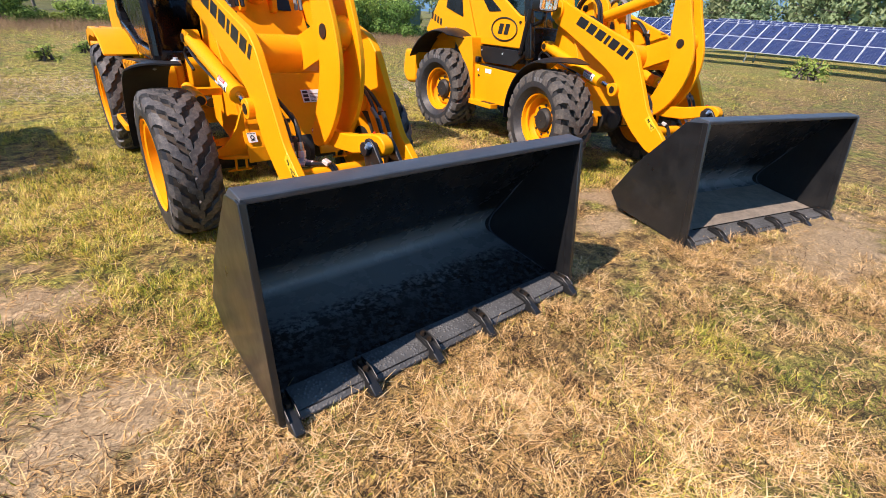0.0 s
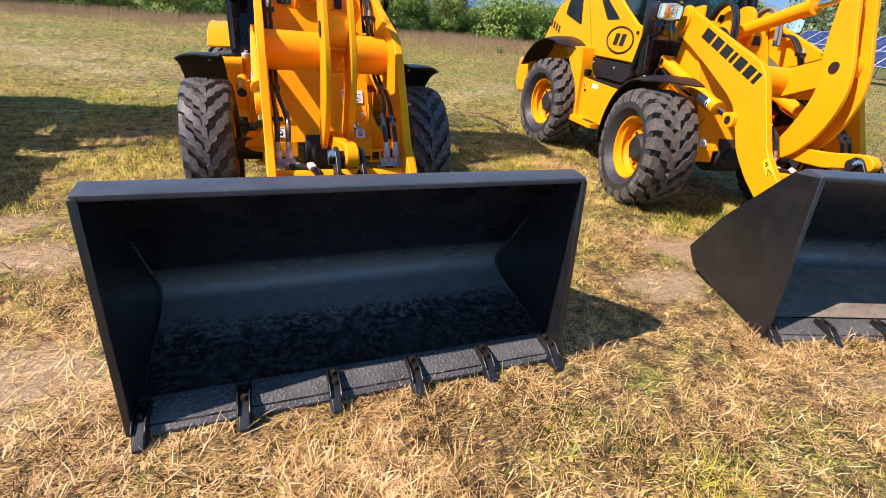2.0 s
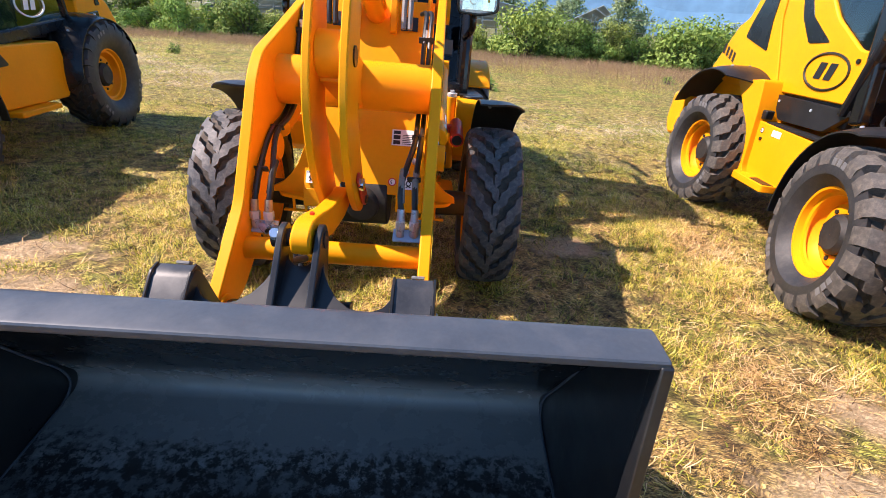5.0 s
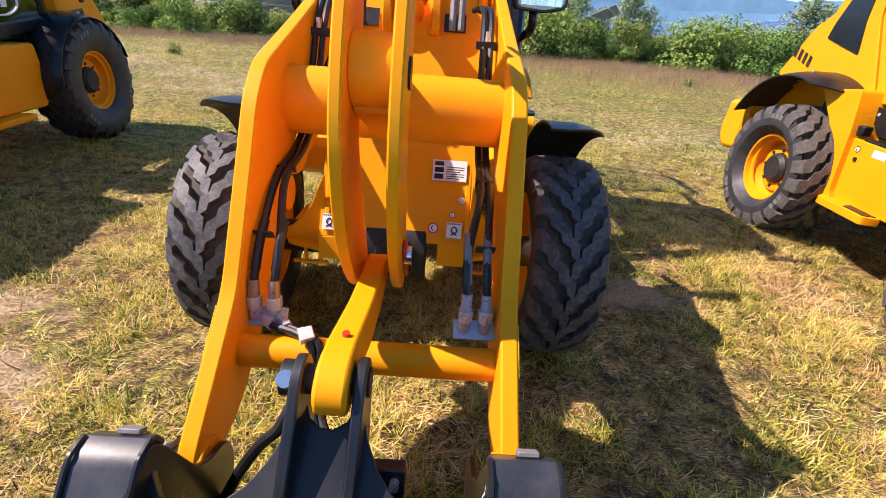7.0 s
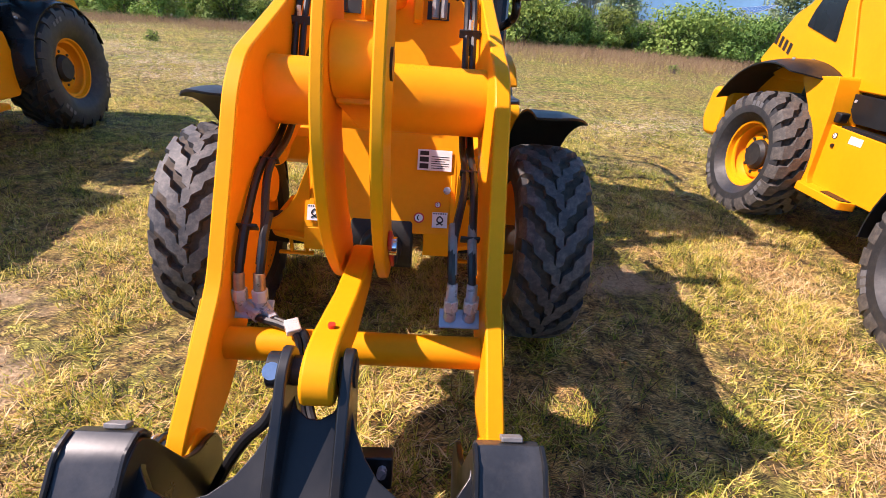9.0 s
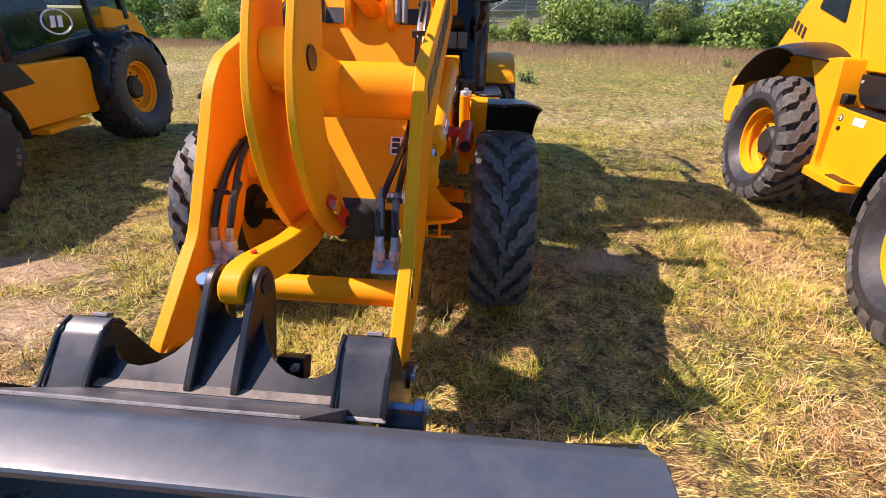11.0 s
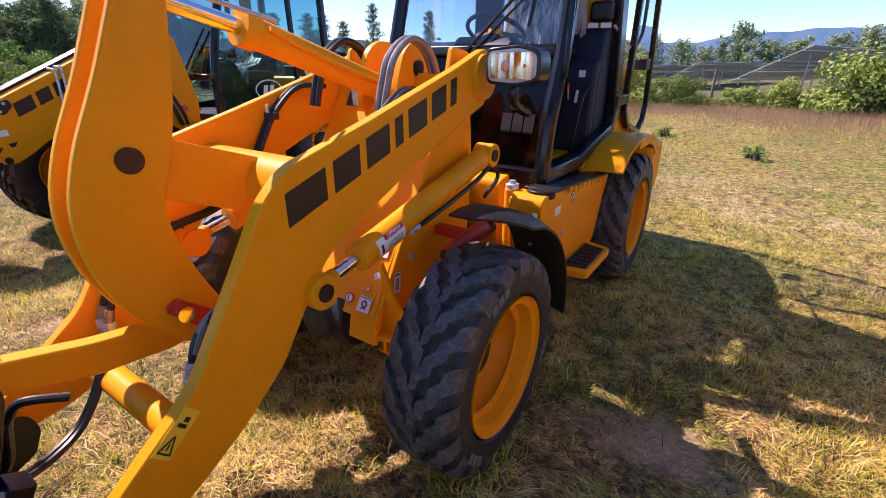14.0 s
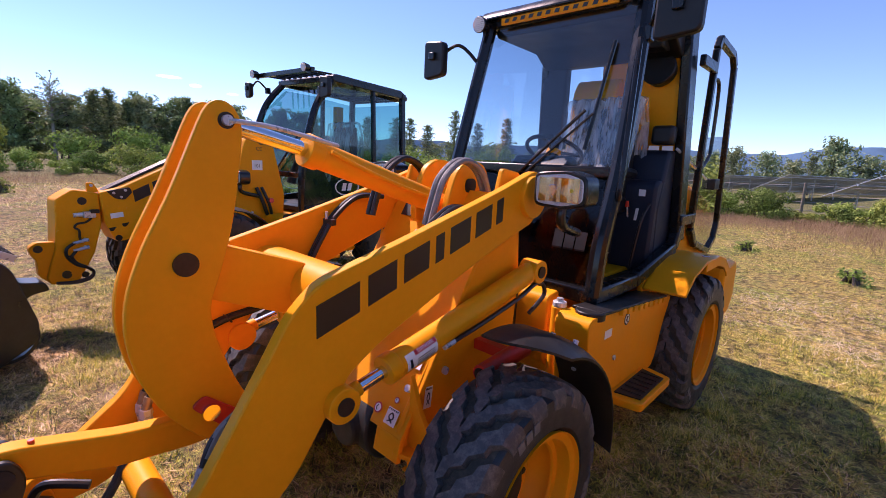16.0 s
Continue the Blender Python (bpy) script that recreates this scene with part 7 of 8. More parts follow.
    part("carriage", prism(bmesh.new(), round_poly([(-1.27, 0.42), (-1.30, 0.50), (-1.46, 0.52), (-1.58, 0.60), (-1.69, 0.60), (-1.69, 0.28), (-1.52, 0.30), (-1.40, 0.40)], 0.03), -0.10, 0.16), BLACK_PAINT, root, "black tool carriage", 0.01)
    CUR[0] = Matrix.Identity(4)
    part("lift_ram", cyl(bmesh.new(), (0.0, 0.55, 0.98), (0.0, -0.45, 1.02), 0.06, seg=20), YELLOW, root, "yellow lift ram")
    part("red_ram", cyl(bmesh.new(), (0.10, -0.44, 0.80), (0.50, -0.40, 0.79), 0.06, seg=16), RED_PAINT, root, "red primed ram")
    # bucket
    yb = -2.56
    out = [(yb, 0.02), (yb + 0.50, 0.05)] + [(yb + 0.62 + 0.20 * math.cos(radians(a)), 0.26 + 0.20 * math.sin(radians(a))) for a in range(-90, 50, 16)] + [(yb + 0.68, 0.80), (yb + 0.58, 0.90)]
    bk = part("bucket", shell(bmesh.new(), out, 0.025, -0.98, 0.98), BLACK_PAINT, root, "dark rounded bucket")
    cheek = round_poly([(yb, 0.02), (yb + 0.55, 0.04), (yb + 0.80, 0.20), (yb + 0.82, 0.34), (yb + 0.70, 0.78), (yb + 0.58, 0.90), (yb + 0.36, 0.84)], 0.05)
    for s in (-1, 1):
        part("side_plate", prism(bmesh.new(), cheek, s * 0.98, s * 1.005), BLACK_PAINT, bk, "dark bucket cheek", 0.006)
    for k in range(6):
        part("bucket_rib", box(bmesh.new(), (0.30 + 0.10 * k, yb + 0.68, 0.86), (0.02, 0.18, 0.05), Matrix.Rotation(-0.5, 3, "X")), ZINC if k == 5 else BLACK_PAINT, bk)
    # cab
    hw, y0, y1, z0, zt = 0.60, 1.02, 2.72, 1.0, 2.67
    cb = part("cab", beam(bmesh.new(), (-hw, y0 - 0.10, 1.45), (hw, y0 - 0.10, 1.45), 0.07, 0.07, (0, 0, 1)), CAB_BLACK, root, "tall black framed cab with teal glass", 0.01)
    for s in (-1, 1):
        b = bmesh.new()
        pipe(b, [(s * hw, y0 - 0.12, z0), (s * hw, y0 - 0.10, 1.60), (s * (hw - 0.03), y0 + 0.12, 2.30), (s * (hw - 0.05), y0 + 0.42, zt)], 0.045, 8)
        part("front_pillar", b, CAB_BLACK, cb)
        for nm, p, q, w, d in (("door_pillar", (s * hw, 2.14, z0), (s * (hw - 0.05), 2.12, zt), 0.06, 0.05), ("rear_pillar", (s * hw, y1 + 0.02, 1.30), (s * (hw - 0.05), y1, zt - 0.05), 0.07, 0.08),
                               ("roof_rail", (s * (hw - 0.05), y0 + 0.40, zt), (s * (hw - 0.05), y1, zt - 0.05), 0.07, 0.07), ("door_sill", (s * hw, y0 - 0.12, z0), (s * hw, y1, 1.20), 0.07, 0.10)):
            part(nm, beam(bmesh.new(), p, q, w, d), CAB_BLACK, cb, "", 0.01)
    for y, z in ((y0 + 0.40, zt), (y1, zt - 0.05)):
        part("cross_rail", beam(bmesh.new(), (-hw, y, z), (hw, y, z), 0.07, 0.07, (0, 0, 1)), CAB_BLACK, cb, "", 0.01)
    part("roof", prism(bmesh.new(), round_poly([(y0 + 0.36, zt), (y0 + 0.40, zt + 0.06), (y1 - 0.05, zt + 0.03), (y1 + 0.10, zt - 0.06), (y1 + 0.06, zt - 0.12), (y1 - 0.02, zt - 0.03)], 0.03), -hw + 0.02, hw - 0.02), CAB_BLACK, cb, "", 0.015)
    part("roof_lamp_bar", beam(bmesh.new(), (-hw, y0 + 0.06, zt + 0.05), (hw, y0 + 0.06, zt + 0.05), 0.05, 0.05, (0, 0, 1)), CAB_BLACK, cb, "black roof bar with lamps")
    for k in range(9):
        x = -0.50 + k * 0.125
        part("roof_guard_bar", pipe(bmesh.new(), [(x, y0 + 0.06, zt + 0.05), (x, y0 + 0.42, zt + 0.06)], 0.012, 6), CAB_BLACK, cb)
    pane("windshield", [(-hw + 0.03, y0 - 0.11, 1.48), (hw - 0.03, y0 - 0.11, 1.48), (hw - 0.06, y0 + 0.10, 2.28), (-hw + 0.06, y0 + 0.10, 2.28)], cb, GLASS_TEAL)
    pane("windshield_top", [(-hw + 0.06, y0 + 0.10, 2.28), (hw - 0.06, y0 + 0.10, 2.28), (hw - 0.07, y0 + 0.40, 2.60), (-hw + 0.07, y0 + 0.40, 2.60)], cb, GLASS_TEAL)
    for s in (-1, 1):
        pane("door_glass", [(s * hw, y0 - 0.08, 1.08), (s * hw, 2.10, 1.08), (s * (hw - 0.05), 2.10, 2.58), (s * (hw - 0.05), y0 + 0.44, 2.58), (s * (hw - 0.03), y0 + 0.14, 2.28), (s * hw, y0 - 0.07, 1.6)], cb, GLASS_TEAL)
        pane("side_glass", [(s * hw, 2.17, 1.35), (s * hw, y1 - 0.03, 1.35), (s * (hw - 0.05), y1 - 0.05, 2.52), (s * (hw - 0.05), 2.15, 2.56)], cb, GLASS_TEAL)
        part("lower_door_panel", prism(bmesh.new(), round_poly([(y0 - 0.08, 1.05), (y0 - 0.07, 1.60), (y0 + 0.16, 1.62), (y0 + 0.34, 1.30), (y0 + 0.40, 1.05)], 0.03), s * (hw - 0.03), s * (hw - 0.005)), CAB_BLACK, cb, "black lower door panel", 0.006)
        emblem(cb, (s * (hw + 0.008), 1.62, 1.30), (0, s, 0), (0, 0, 1), 0.40, 0.22, STICKER)
        work_lamp(cb, (s * (hw - 0.04), y0 - 0.02, zt + 0.06), (0, -1, -0.1))
    pane("rear_glass", [(-hw + 0.05, y1, 1.35), (hw - 0.05, y1, 1.35), (hw - 0.08, y1 - 0.02, 2.5), (-hw + 0.08, y1 - 0.02, 2.5)], cb, GLASS_TEAL)
    mirror_arm(cb, 1, (hw - 0.05, y0 + 0.20, 2.50), (hw + 0.12, y0 + 0.15, 2.52), 0.16, 0.26)
    mirror_arm(cb, -1, (-hw, y0 + 0.20, 2.55), (-hw - 0.22, y0 + 0.05, 2.55), 0.12, 0.22)
    part("wiper", pipe(bmesh.new(), [(0.10, y0 - 0.14, 1.50), (0.42, y0 - 0.03, 1.95)], 0.012, 6), CAB_BLACK, cb)
    steering(cb, (0.0, 1.32, 1.74), -30, 0.19)
    operator_seat(cb, 0.0, 1.86, 1.40, True)
    part("cab_floor", box(bmesh.new(), (0, 1.7, 1.02), (1.1, 1.5, 0.05)), BLACK_PLASTIC, cb)
    part("rear_trim", box(bmesh.new(), (0, 2.55, 1.30), (1.05, 0.14, 0.55)), BLACK_PLASTIC, cb, "", 0.02)
    part("seat_belt_post", beam(bmesh.new(), (-0.40, 2.30, 1.1), (-0.40, 2.30, 2.45), 0.09, 0.12), YELLOW, cb, "yellow inner post")


telescopic_loader(pose(-2.70, 3.95, 0, 0, 0, 6))


# ---- ground ----
def axis_steps(lo, hi, fine0, fine1, step):
    a = list(np.arange(fine0, fine1 + step / 2, step))
    g, x = step, fine1
    while x < hi:
        g *= 1.22
        x += g
        a.append(x)
    g, x, left = step, fine0, []
    while x > lo:
        g *= 1.22
        x -= g
        left.append(x)
    return np.array(left[::-1] + a)


GRIDS = [np.random.default_rng(40 + k).random((64, 64)) for k in range(6)]


def patchy(x, y, size, k):
    """Smooth chance field with lumps of about the given size."""
    u, v = x / size + 13.7 * k, y / size + 7.3 * k
    i, j = np.floor(u).astype(int), np.floor(v).astype(int)
    a, b = u - i, v - j
    a, b = a * a * (3 - 2 * a), b * b * (3 - 2 * b)
    g = GRIDS[k]
    g00, g10, g01, g11 = g[i % 64, j % 64], g[(i + 1) % 64, j % 64], g[i % 64, (j + 1) % 64], g[(i + 1) % 64, (j + 1) % 64]
    return (g00 * (1 - a) + g10 * a) * (1 - b) + (g01 * (1 - a) + g11 * a) * b


def height(x, y):
    """Gentle unevenness of the field, falling a little towards the back."""
    near = np.exp(-((x - 1.5) ** 2 + (y - 3.0) ** 2) / 60.0)
    h = 0.028 * (patchy(x, y, 0.75, 0) - 0.5) + 0.026 * (patchy(x, y, 0.22, 1) - 0.5) + 0.014 * (patchy(x, y, 0.10, 2) - 0.5)
    far = np.clip((np.hypot(x - 1.5, y - 3.0) - 9.0) / 40.0, 0, 1)
    h = h * (0.5 + 0.5 * near) + far * (0.35 * np.sin(0.11 * x + 0.4) + 0.30 * np.sin(0.09 * y + 1.0) - 0.45)
    return h - 0.008


gx, gy = axis_steps(-1600, 1600, -3.5, 6.5, 0.05), axis_steps(-1600, 1600, -1.0, 7.5, 0.05)
XX, YY = np.meshgrid(gx, gy)
ZZ = height(XX, YY)
verts = np.stack([XX, YY, ZZ], -1).reshape(-1, 3)
nx, ny = len(gx), len(gy)
idx = np.arange(nx * ny).reshape(ny, nx)
quads = np.stack([idx[:-1, :-1], idx[:-1, 1:], idx[1:, 1:], idx[1:, :-1]], -1).reshape(-1, 4)


def sheet_mesh(name, verts, faces, material):
    me = bpy.data.meshes.new(name)
    k = faces.shape[1]
    me.vertices.add(len(verts))
    me.vertices.foreach_set("co", verts.astype(np.float32).ravel())
    me.loops.add(faces.size)
    me.loops.foreach_set("vertex_index", faces.astype(np.int32).ravel())
    me.polygons.add(len(faces))
    me.polygons.foreach_set("loop_start", np.arange(0, faces.size, k, dtype=np.int32))
    me.polygons.foreach_set("loop_total", np.full(len(faces), k, dtype=np.int32))
    me.update()
    me.validate()
    me.materials.append(material)
    return me


ground = new("ground", sheet_mesh("ground", verts, quads, GROUND))
ground.data.polygons.foreach_set("use_smooth", [True] * len(ground.data.polygons))
tagged(ground, "mown straw-coloured field with green flushes and sandy patches", "ground", "", "structure")

rng = np.random.default_rng(7)


def sand_cover(x, y):
    c = np.zeros_like(x)
    for sx, sy, rx, ry in SAND:
        d = np.hypot((x - sx) / rx, (y - sy) / ry)
        c = np.maximum(c, np.clip(1.25 - d, 0, 1))
    return c


def strips(name, x, y, length, width, lean, azim, curl, material, label, simple=False, bend=0.0):
    """Many thin blades, each a bent strip of two quads, in one mesh."""
    n = len(x)
    z = height(x, y)
    base = np.stack([x, y, z - 0.004], -1)
    d = np.stack([np.cos(azim), np.sin(azim), np.zeros(n)], -1)
    side = np.stack([-np.sin(azim), np.cos(azim), np.zeros(n)], -1) * (width / 2)[:, None]
    up = np.array([0, 0, 1.0])
    p1 = base + d * (length * 0.5 * np.sin(lean))[:, None] + up * (length * 0.5 * np.cos(lean))[:, None]
    l2 = np.clip(lean + curl, 0, 1.62)
    a2 = azim + bend
    d2 = np.stack([np.cos(a2), np.sin(a2), np.zeros(n)], -1)
    p2 = p1 + d2 * (length * 0.5 * np.sin(l2))[:, None] + up * (length * 0.5 * np.cos(l2))[:, None]
    if simple:
        v = np.stack([base - side, base + side, p2 + side * 0.3, p2 - side * 0.3], 1).reshape(-1, 3)
        f = np.arange(n)[:, None] * 4 + np.array([[0, 1, 2, 3]])
        return tagged(new(name, sheet_mesh(name, v, f, material)), label, "grass", "", "stuff")
    v = np.stack([base - side, base + side, p1 - side * 0.8, p1 + side * 0.8, p2 - side * 0.15, p2 + side * 0.15], 1).reshape(-1, 3)
    k = np.arange(n)[:, None] * 6
    f = np.concatenate([k + np.array([[0, 1, 3, 2]]), k + np.array([[2, 3, 5, 4]])], 0)
    ob = new(name, sheet_mesh(name, v, f, material))
    return tagged(ob, label, "grass", "", "stuff")


def scatter(n, x0, x1, y0, y1, falloff, bare=1.1):
    x, y = rng.uniform(x0, x1, n), rng.uniform(y0, y1, n)
    clump = 0.35 * patchy(x, y, 0.9, 3) + 0.40 * patchy(x, y, 0.24, 4) + 0.25 * patchy(x, y, 0.09, 5)
    d = np.hypot(x - 1.8, y - 1.8)
    keep = (rng.random(n) < np.clip((clump - 0.28) * 3.6, 0.05, 1) * np.exp(-np.maximum(d - 2.5, 0) / falloff)) & (rng.random(n) > sand_cover(x, y) * bare)
    # nothing grows up through the buckets or under the tyres
    def clear(cx, cy, hx, hy, ang):
        c, s = math.cos(ang), math.sin(ang)
        u, v = (x - cx) * c + (y - cy) * s, -(x - cx) * s + (y - cy) * c
        return (abs(u) < hx) & (abs(v) < hy)
    keep &= ~clear(1.317, 1.63, 0.93, 0.38, 0) & ~clear(4.60, 1.35, 1.0, 0.38, radians(-14))
    return x[keep], y[keep]


def green_share(x, y):
    """Where the field is green: round and behind the machines, in soft patches."""
    back = np.clip((y - 1.0 - 0.25 * np.clip(x, -1, 2.5) - 1.1 * np.clip((0.6 - x) / 0.6, 0, 1)) / 0.9, 0, 1)
    p = 0.55 * patchy(x, y, 1.1, 5) + 0.45 * patchy(x, y, 0.35, 0)
    return np.clip((p - 0.60 + 0.46 * back) * 3.2, 0.03, 0.95)


def tufts(n, per, x0, x1, y0, y1, falloff):
    """Clumps of blades that fan outward from common roots."""
    x, y = scatter(n, x0, x1, y0, y1, falloff)
    m = len(x)
    size = rng.uniform(0.55, 1.15, m) * (0.55 + 1.0 * patchy(x, y, 0.24, 4))
    k = rng.integers(int(per * 0.6), int(per * 1.5), m)
    own = np.repeat(np.arange(m), k)
    az = rng.uniform(0, 6.283, len(own))
    rad = 0.042 * np.sqrt(rng.random(len(own))) * size[own]
    return x[own] + rad * np.cos(az), y[own] + rad * np.sin(az), size[own], az + rng.normal(0, 1.1, len(own))


x, y, size, az = tufts(105000, 8, -4.2, 7.2, -1.6, 8.0, 3.2)
n = len(x)
green = rng.random(n) < green_share(x, y)
length, lean = rng.uniform(0.035, 0.095, n) * size, np.clip(np.abs(rng.normal(0.85, 0.35, n)), 0.1, 1.45)
wide = rng.uniform(0.0026, 0.0054, n)
for flag, nm, mat, lab in ((green, "green_grass", GREEN_BLADES, "tufts of short green grass in the mown field"), (~green, "dry_grass", STRAW, "tufts of dry straw-coloured mown grass")):
    q = flag.sum()
    strips(nm, x[flag], y[flag], length[flag], wide[flag], np.clip(lean[flag] + (0.3 if nm == "dry_grass" else 0.0), 0, 1.5), az[flag], rng.uniform(0.1, 0.8, q), mat, lab, nm == "dry_grass", rng.normal(0, 0.5, q))
# cut straw lies flat, bent and crossed, thickest in front of the machines
x, y = scatter(250000, -3.0, 6.0, -1.6, 5.5, 2.4, 0.75)
k = rng.random(len(x)) < np.where(y < 1.7, 1.0, 0.55)
x, y = x[k], y[k]
n = len(x)
strips("lying_straw", x, y, rng.uniform(0.035, 0.135, n), rng.uniform(0.0026, 0.0058, n), rng.uniform(1.05, 1.5, n), rng.uniform(0, 6.283, n), rng.uniform(0.0, 0.3, n), STRAW, "loose dry straw lying on the field", False, rng.normal(0, 0.7, n))
x, y = rng.uniform(-9, 14, 64000), 8.6 + rng.normal(0, 0.95, 64000)
y = y + 0.4 * np.sin(x * 0.6) - 0.2 - 0.50 * np.minimum(x - 2, 0)
n = len(x)
lie = np.clip((0.5 * patchy(x, y, 0.9, 1) + 0.5 * patchy(x, y, 0.3, 2) - 0.22) * 3.0, 0.1, 1) > rng.random(n)
x, y = x[lie], y[lie]
n = len(x)
strips("windrow", x, y, rng.uniform(0.06, 0.17, n), rng.uniform(0.0035, 0.0065, n), rng.uniform(1.1, 1.5, n), rng.uniform(0, 6.283, n), rng.uniform(-0.1, 0.1, n), RAKED, "pale raked straw lying in a row", True)
x, y = rng.uniform(-26, 26, 1150000), rng.uniform(-8.0, 28.0, 1150000)
d = np.hypot(x - 1.6, y - 2.0)
k = rng.random(len(x)) < np.clip((d - 4.0) / 3.0, 0, 1) * np.clip(1.15 - d / 20, 0.12, 1) * np.where((y < 3) & (x > -4), 0.2, 1.0) * np.clip((0.4 * patchy(x, y, 2.2, 3) + 0.3 * patchy(x, y, 0.6, 4) + 0.3 * patchy(x, y, 0.2, 2) - 0.32) * 3.6, 0.06, 1)
x, y = x[k], y[k]
n = len(x)
# a greener belt lies between the raked straw and the unmown edge
belt = np.exp(-((y - 12.0 - 0.25 * np.clip(x - 3.0, -4, 6)) / 1.5) ** 2)
green = rng.random(n) < np.clip(0.45 * belt + (0.6 * patchy(x, y * 1.8, 2.6, 5) + 0.4 * patchy(x, y, 0.8, 1) - 0.30) * 4.5, 0.08, 0.94)
for flag, nm, mat, lab in ((green, "field_grass", GREEN_BLADES, "green grass further across the field"), (~green, "field_straw", STRAW, "dry grass further across the field")):
    q = flag.sum()
    far = 0.75 + np.hypot(x[flag] - 1.6, y[flag] - 2.0) / 16
    strips(nm, x[flag], y[flag], rng.uniform(0.035, 0.085, q) * far, rng.uniform(0.004, 0.0085, q) * far, rng.uniform(0.7, 1.5, q), rng.uniform(0, 6.283, q), rng.uniform(0, 0.4, q), mat, lab, True)
# unmown strip before the hedge: thin reddish stalks, thicker towards the back
x, y = rng.uniform(-30, 26, 190000), 12.0 + 14.5 * np.sqrt(rng.random(190000))
edge = 13.2 + 1.2 * np.sin(0.5 * x) + 0.7 * np.sin(1.3 * x + 1.0) + 4.8 * np.clip((4.0 - x) / 3.0, 0, 1)
k = (y > edge) & (rng.random(len(x)) < np.clip((y - edge) / 5.0, 0.06, 1.0) * np.clip(0.35 + 1.1 * patchy(x, y, 1.7, 2), 0.2, 1))
x, y = x[k], y[k]
x, y = np.concatenate([x, -24.0 - rng.gamma(2.0, 2.2, 24000)]), np.concatenate([y, rng.uniform(-14, 24, 24000)])
n = len(x)
strips("tall_dry_grass", x, y, rng.uniform(0.16, 0.42, n), rng.uniform(0.004, 0.009, n), rng.uniform(0.1, 0.8, n), rng.uniform(0, 6.283, n), rng.uniform(0, 0.8, n), RED_GRASS, "tall reddish dry grass along the field edge", True)


# ---- vegetation ----
def leaf_cloud(b, centres, radii, count, size, rnd, flat=0.0):
    """Small leaf quads strewn through a set of soft balls, denser at the rim."""
    vs, fs = [], []
    wts = [r ** 2 for r in radii]
    tot = sum(wts)
    for c, r, w in zip(centres, radii, wts):
        for _ in range(max(3, int(count * w / tot))):
            d = Vector((rnd.gauss(0, 1), rnd.gauss(0, 1), rnd.gauss(0, 1))).normalized()
            p = Vector(c) + Vector((d.x, d.y, d.z * 0.8)) * r * (0.55 + 0.5 * rnd.random())
            s = size * rnd.uniform(0.6, 1.35)
            nrm = (d + Vector((rnd.uniform(-0.7, 0.7), rnd.uniform(-0.7, 0.7), rnd.uniform(-0.2, 0.9)))).normalized()
            u, w2 = ring_frame(nrm)
            a = rnd.uniform(0, 6.28)
            e, f = u * math.cos(a) + w2 * math.sin(a), w2 * math.cos(a) - u * math.sin(a)
            k = len(vs)
            vs += [p - e * s * 0.5, p - f * s * 0.28 + nrm * s * 0.06, p + e * s * 0.5, p + f * s * 0.28 + nrm * s * 0.06]
            fs.append((k, k + 1, k + 2, k + 3))
    return vs, fs


def mesh_part(name, vs, fs, material, parent, label=""):
    me = bpy.data.meshes.new(name)
    me.from_pydata([tuple(v) for v in vs], [], fs)
    me.materials.append(material)
    ob = new(name, me)
    ob.parent = parent
    return tagged(ob, label) if label else ob


def bush(name, m, w, h, n, size, material, seed, label):
    rnd = random.Random(seed)
    root = thing(name, m, label, "bush", "hedge bushes")
    b = bmesh.new()
    cs, rs = [], []
    for k in range(9):
        a = rnd.uniform(0, 6.28)
        r = rnd.uniform(0, w * 0.36)
        top = Vector((r * math.cos(a), r * math.sin(a), h * rnd.uniform(0.35, 0.82)))
        pipe(b, [(0.15 * math.cos(a), 0.15 * math.sin(a), 0), top * 0.5 + Vector((0, 0, 0.1)), top], 0.02, 5, 3)
        cs.append(top)
        rs.append(rnd.uniform(0.22, 0.36) * min(w, h))
    for k in range(7):
        a = rnd.uniform(0, 6.28)
        cs.append(Vector((math.cos(a) * w * 0.36, math.sin(a) * w * 0.36, h * rnd.uniform(0.12, 0.32))))
        rs.append(rnd.uniform(0.18, 0.28) * min(w, h))
    part("stem", b, BARK, root)
    vs, fs = leaf_cloud(None, cs, rs, n, size, rnd)
    mesh_part("foliage", vs, fs, material, root)
    return root


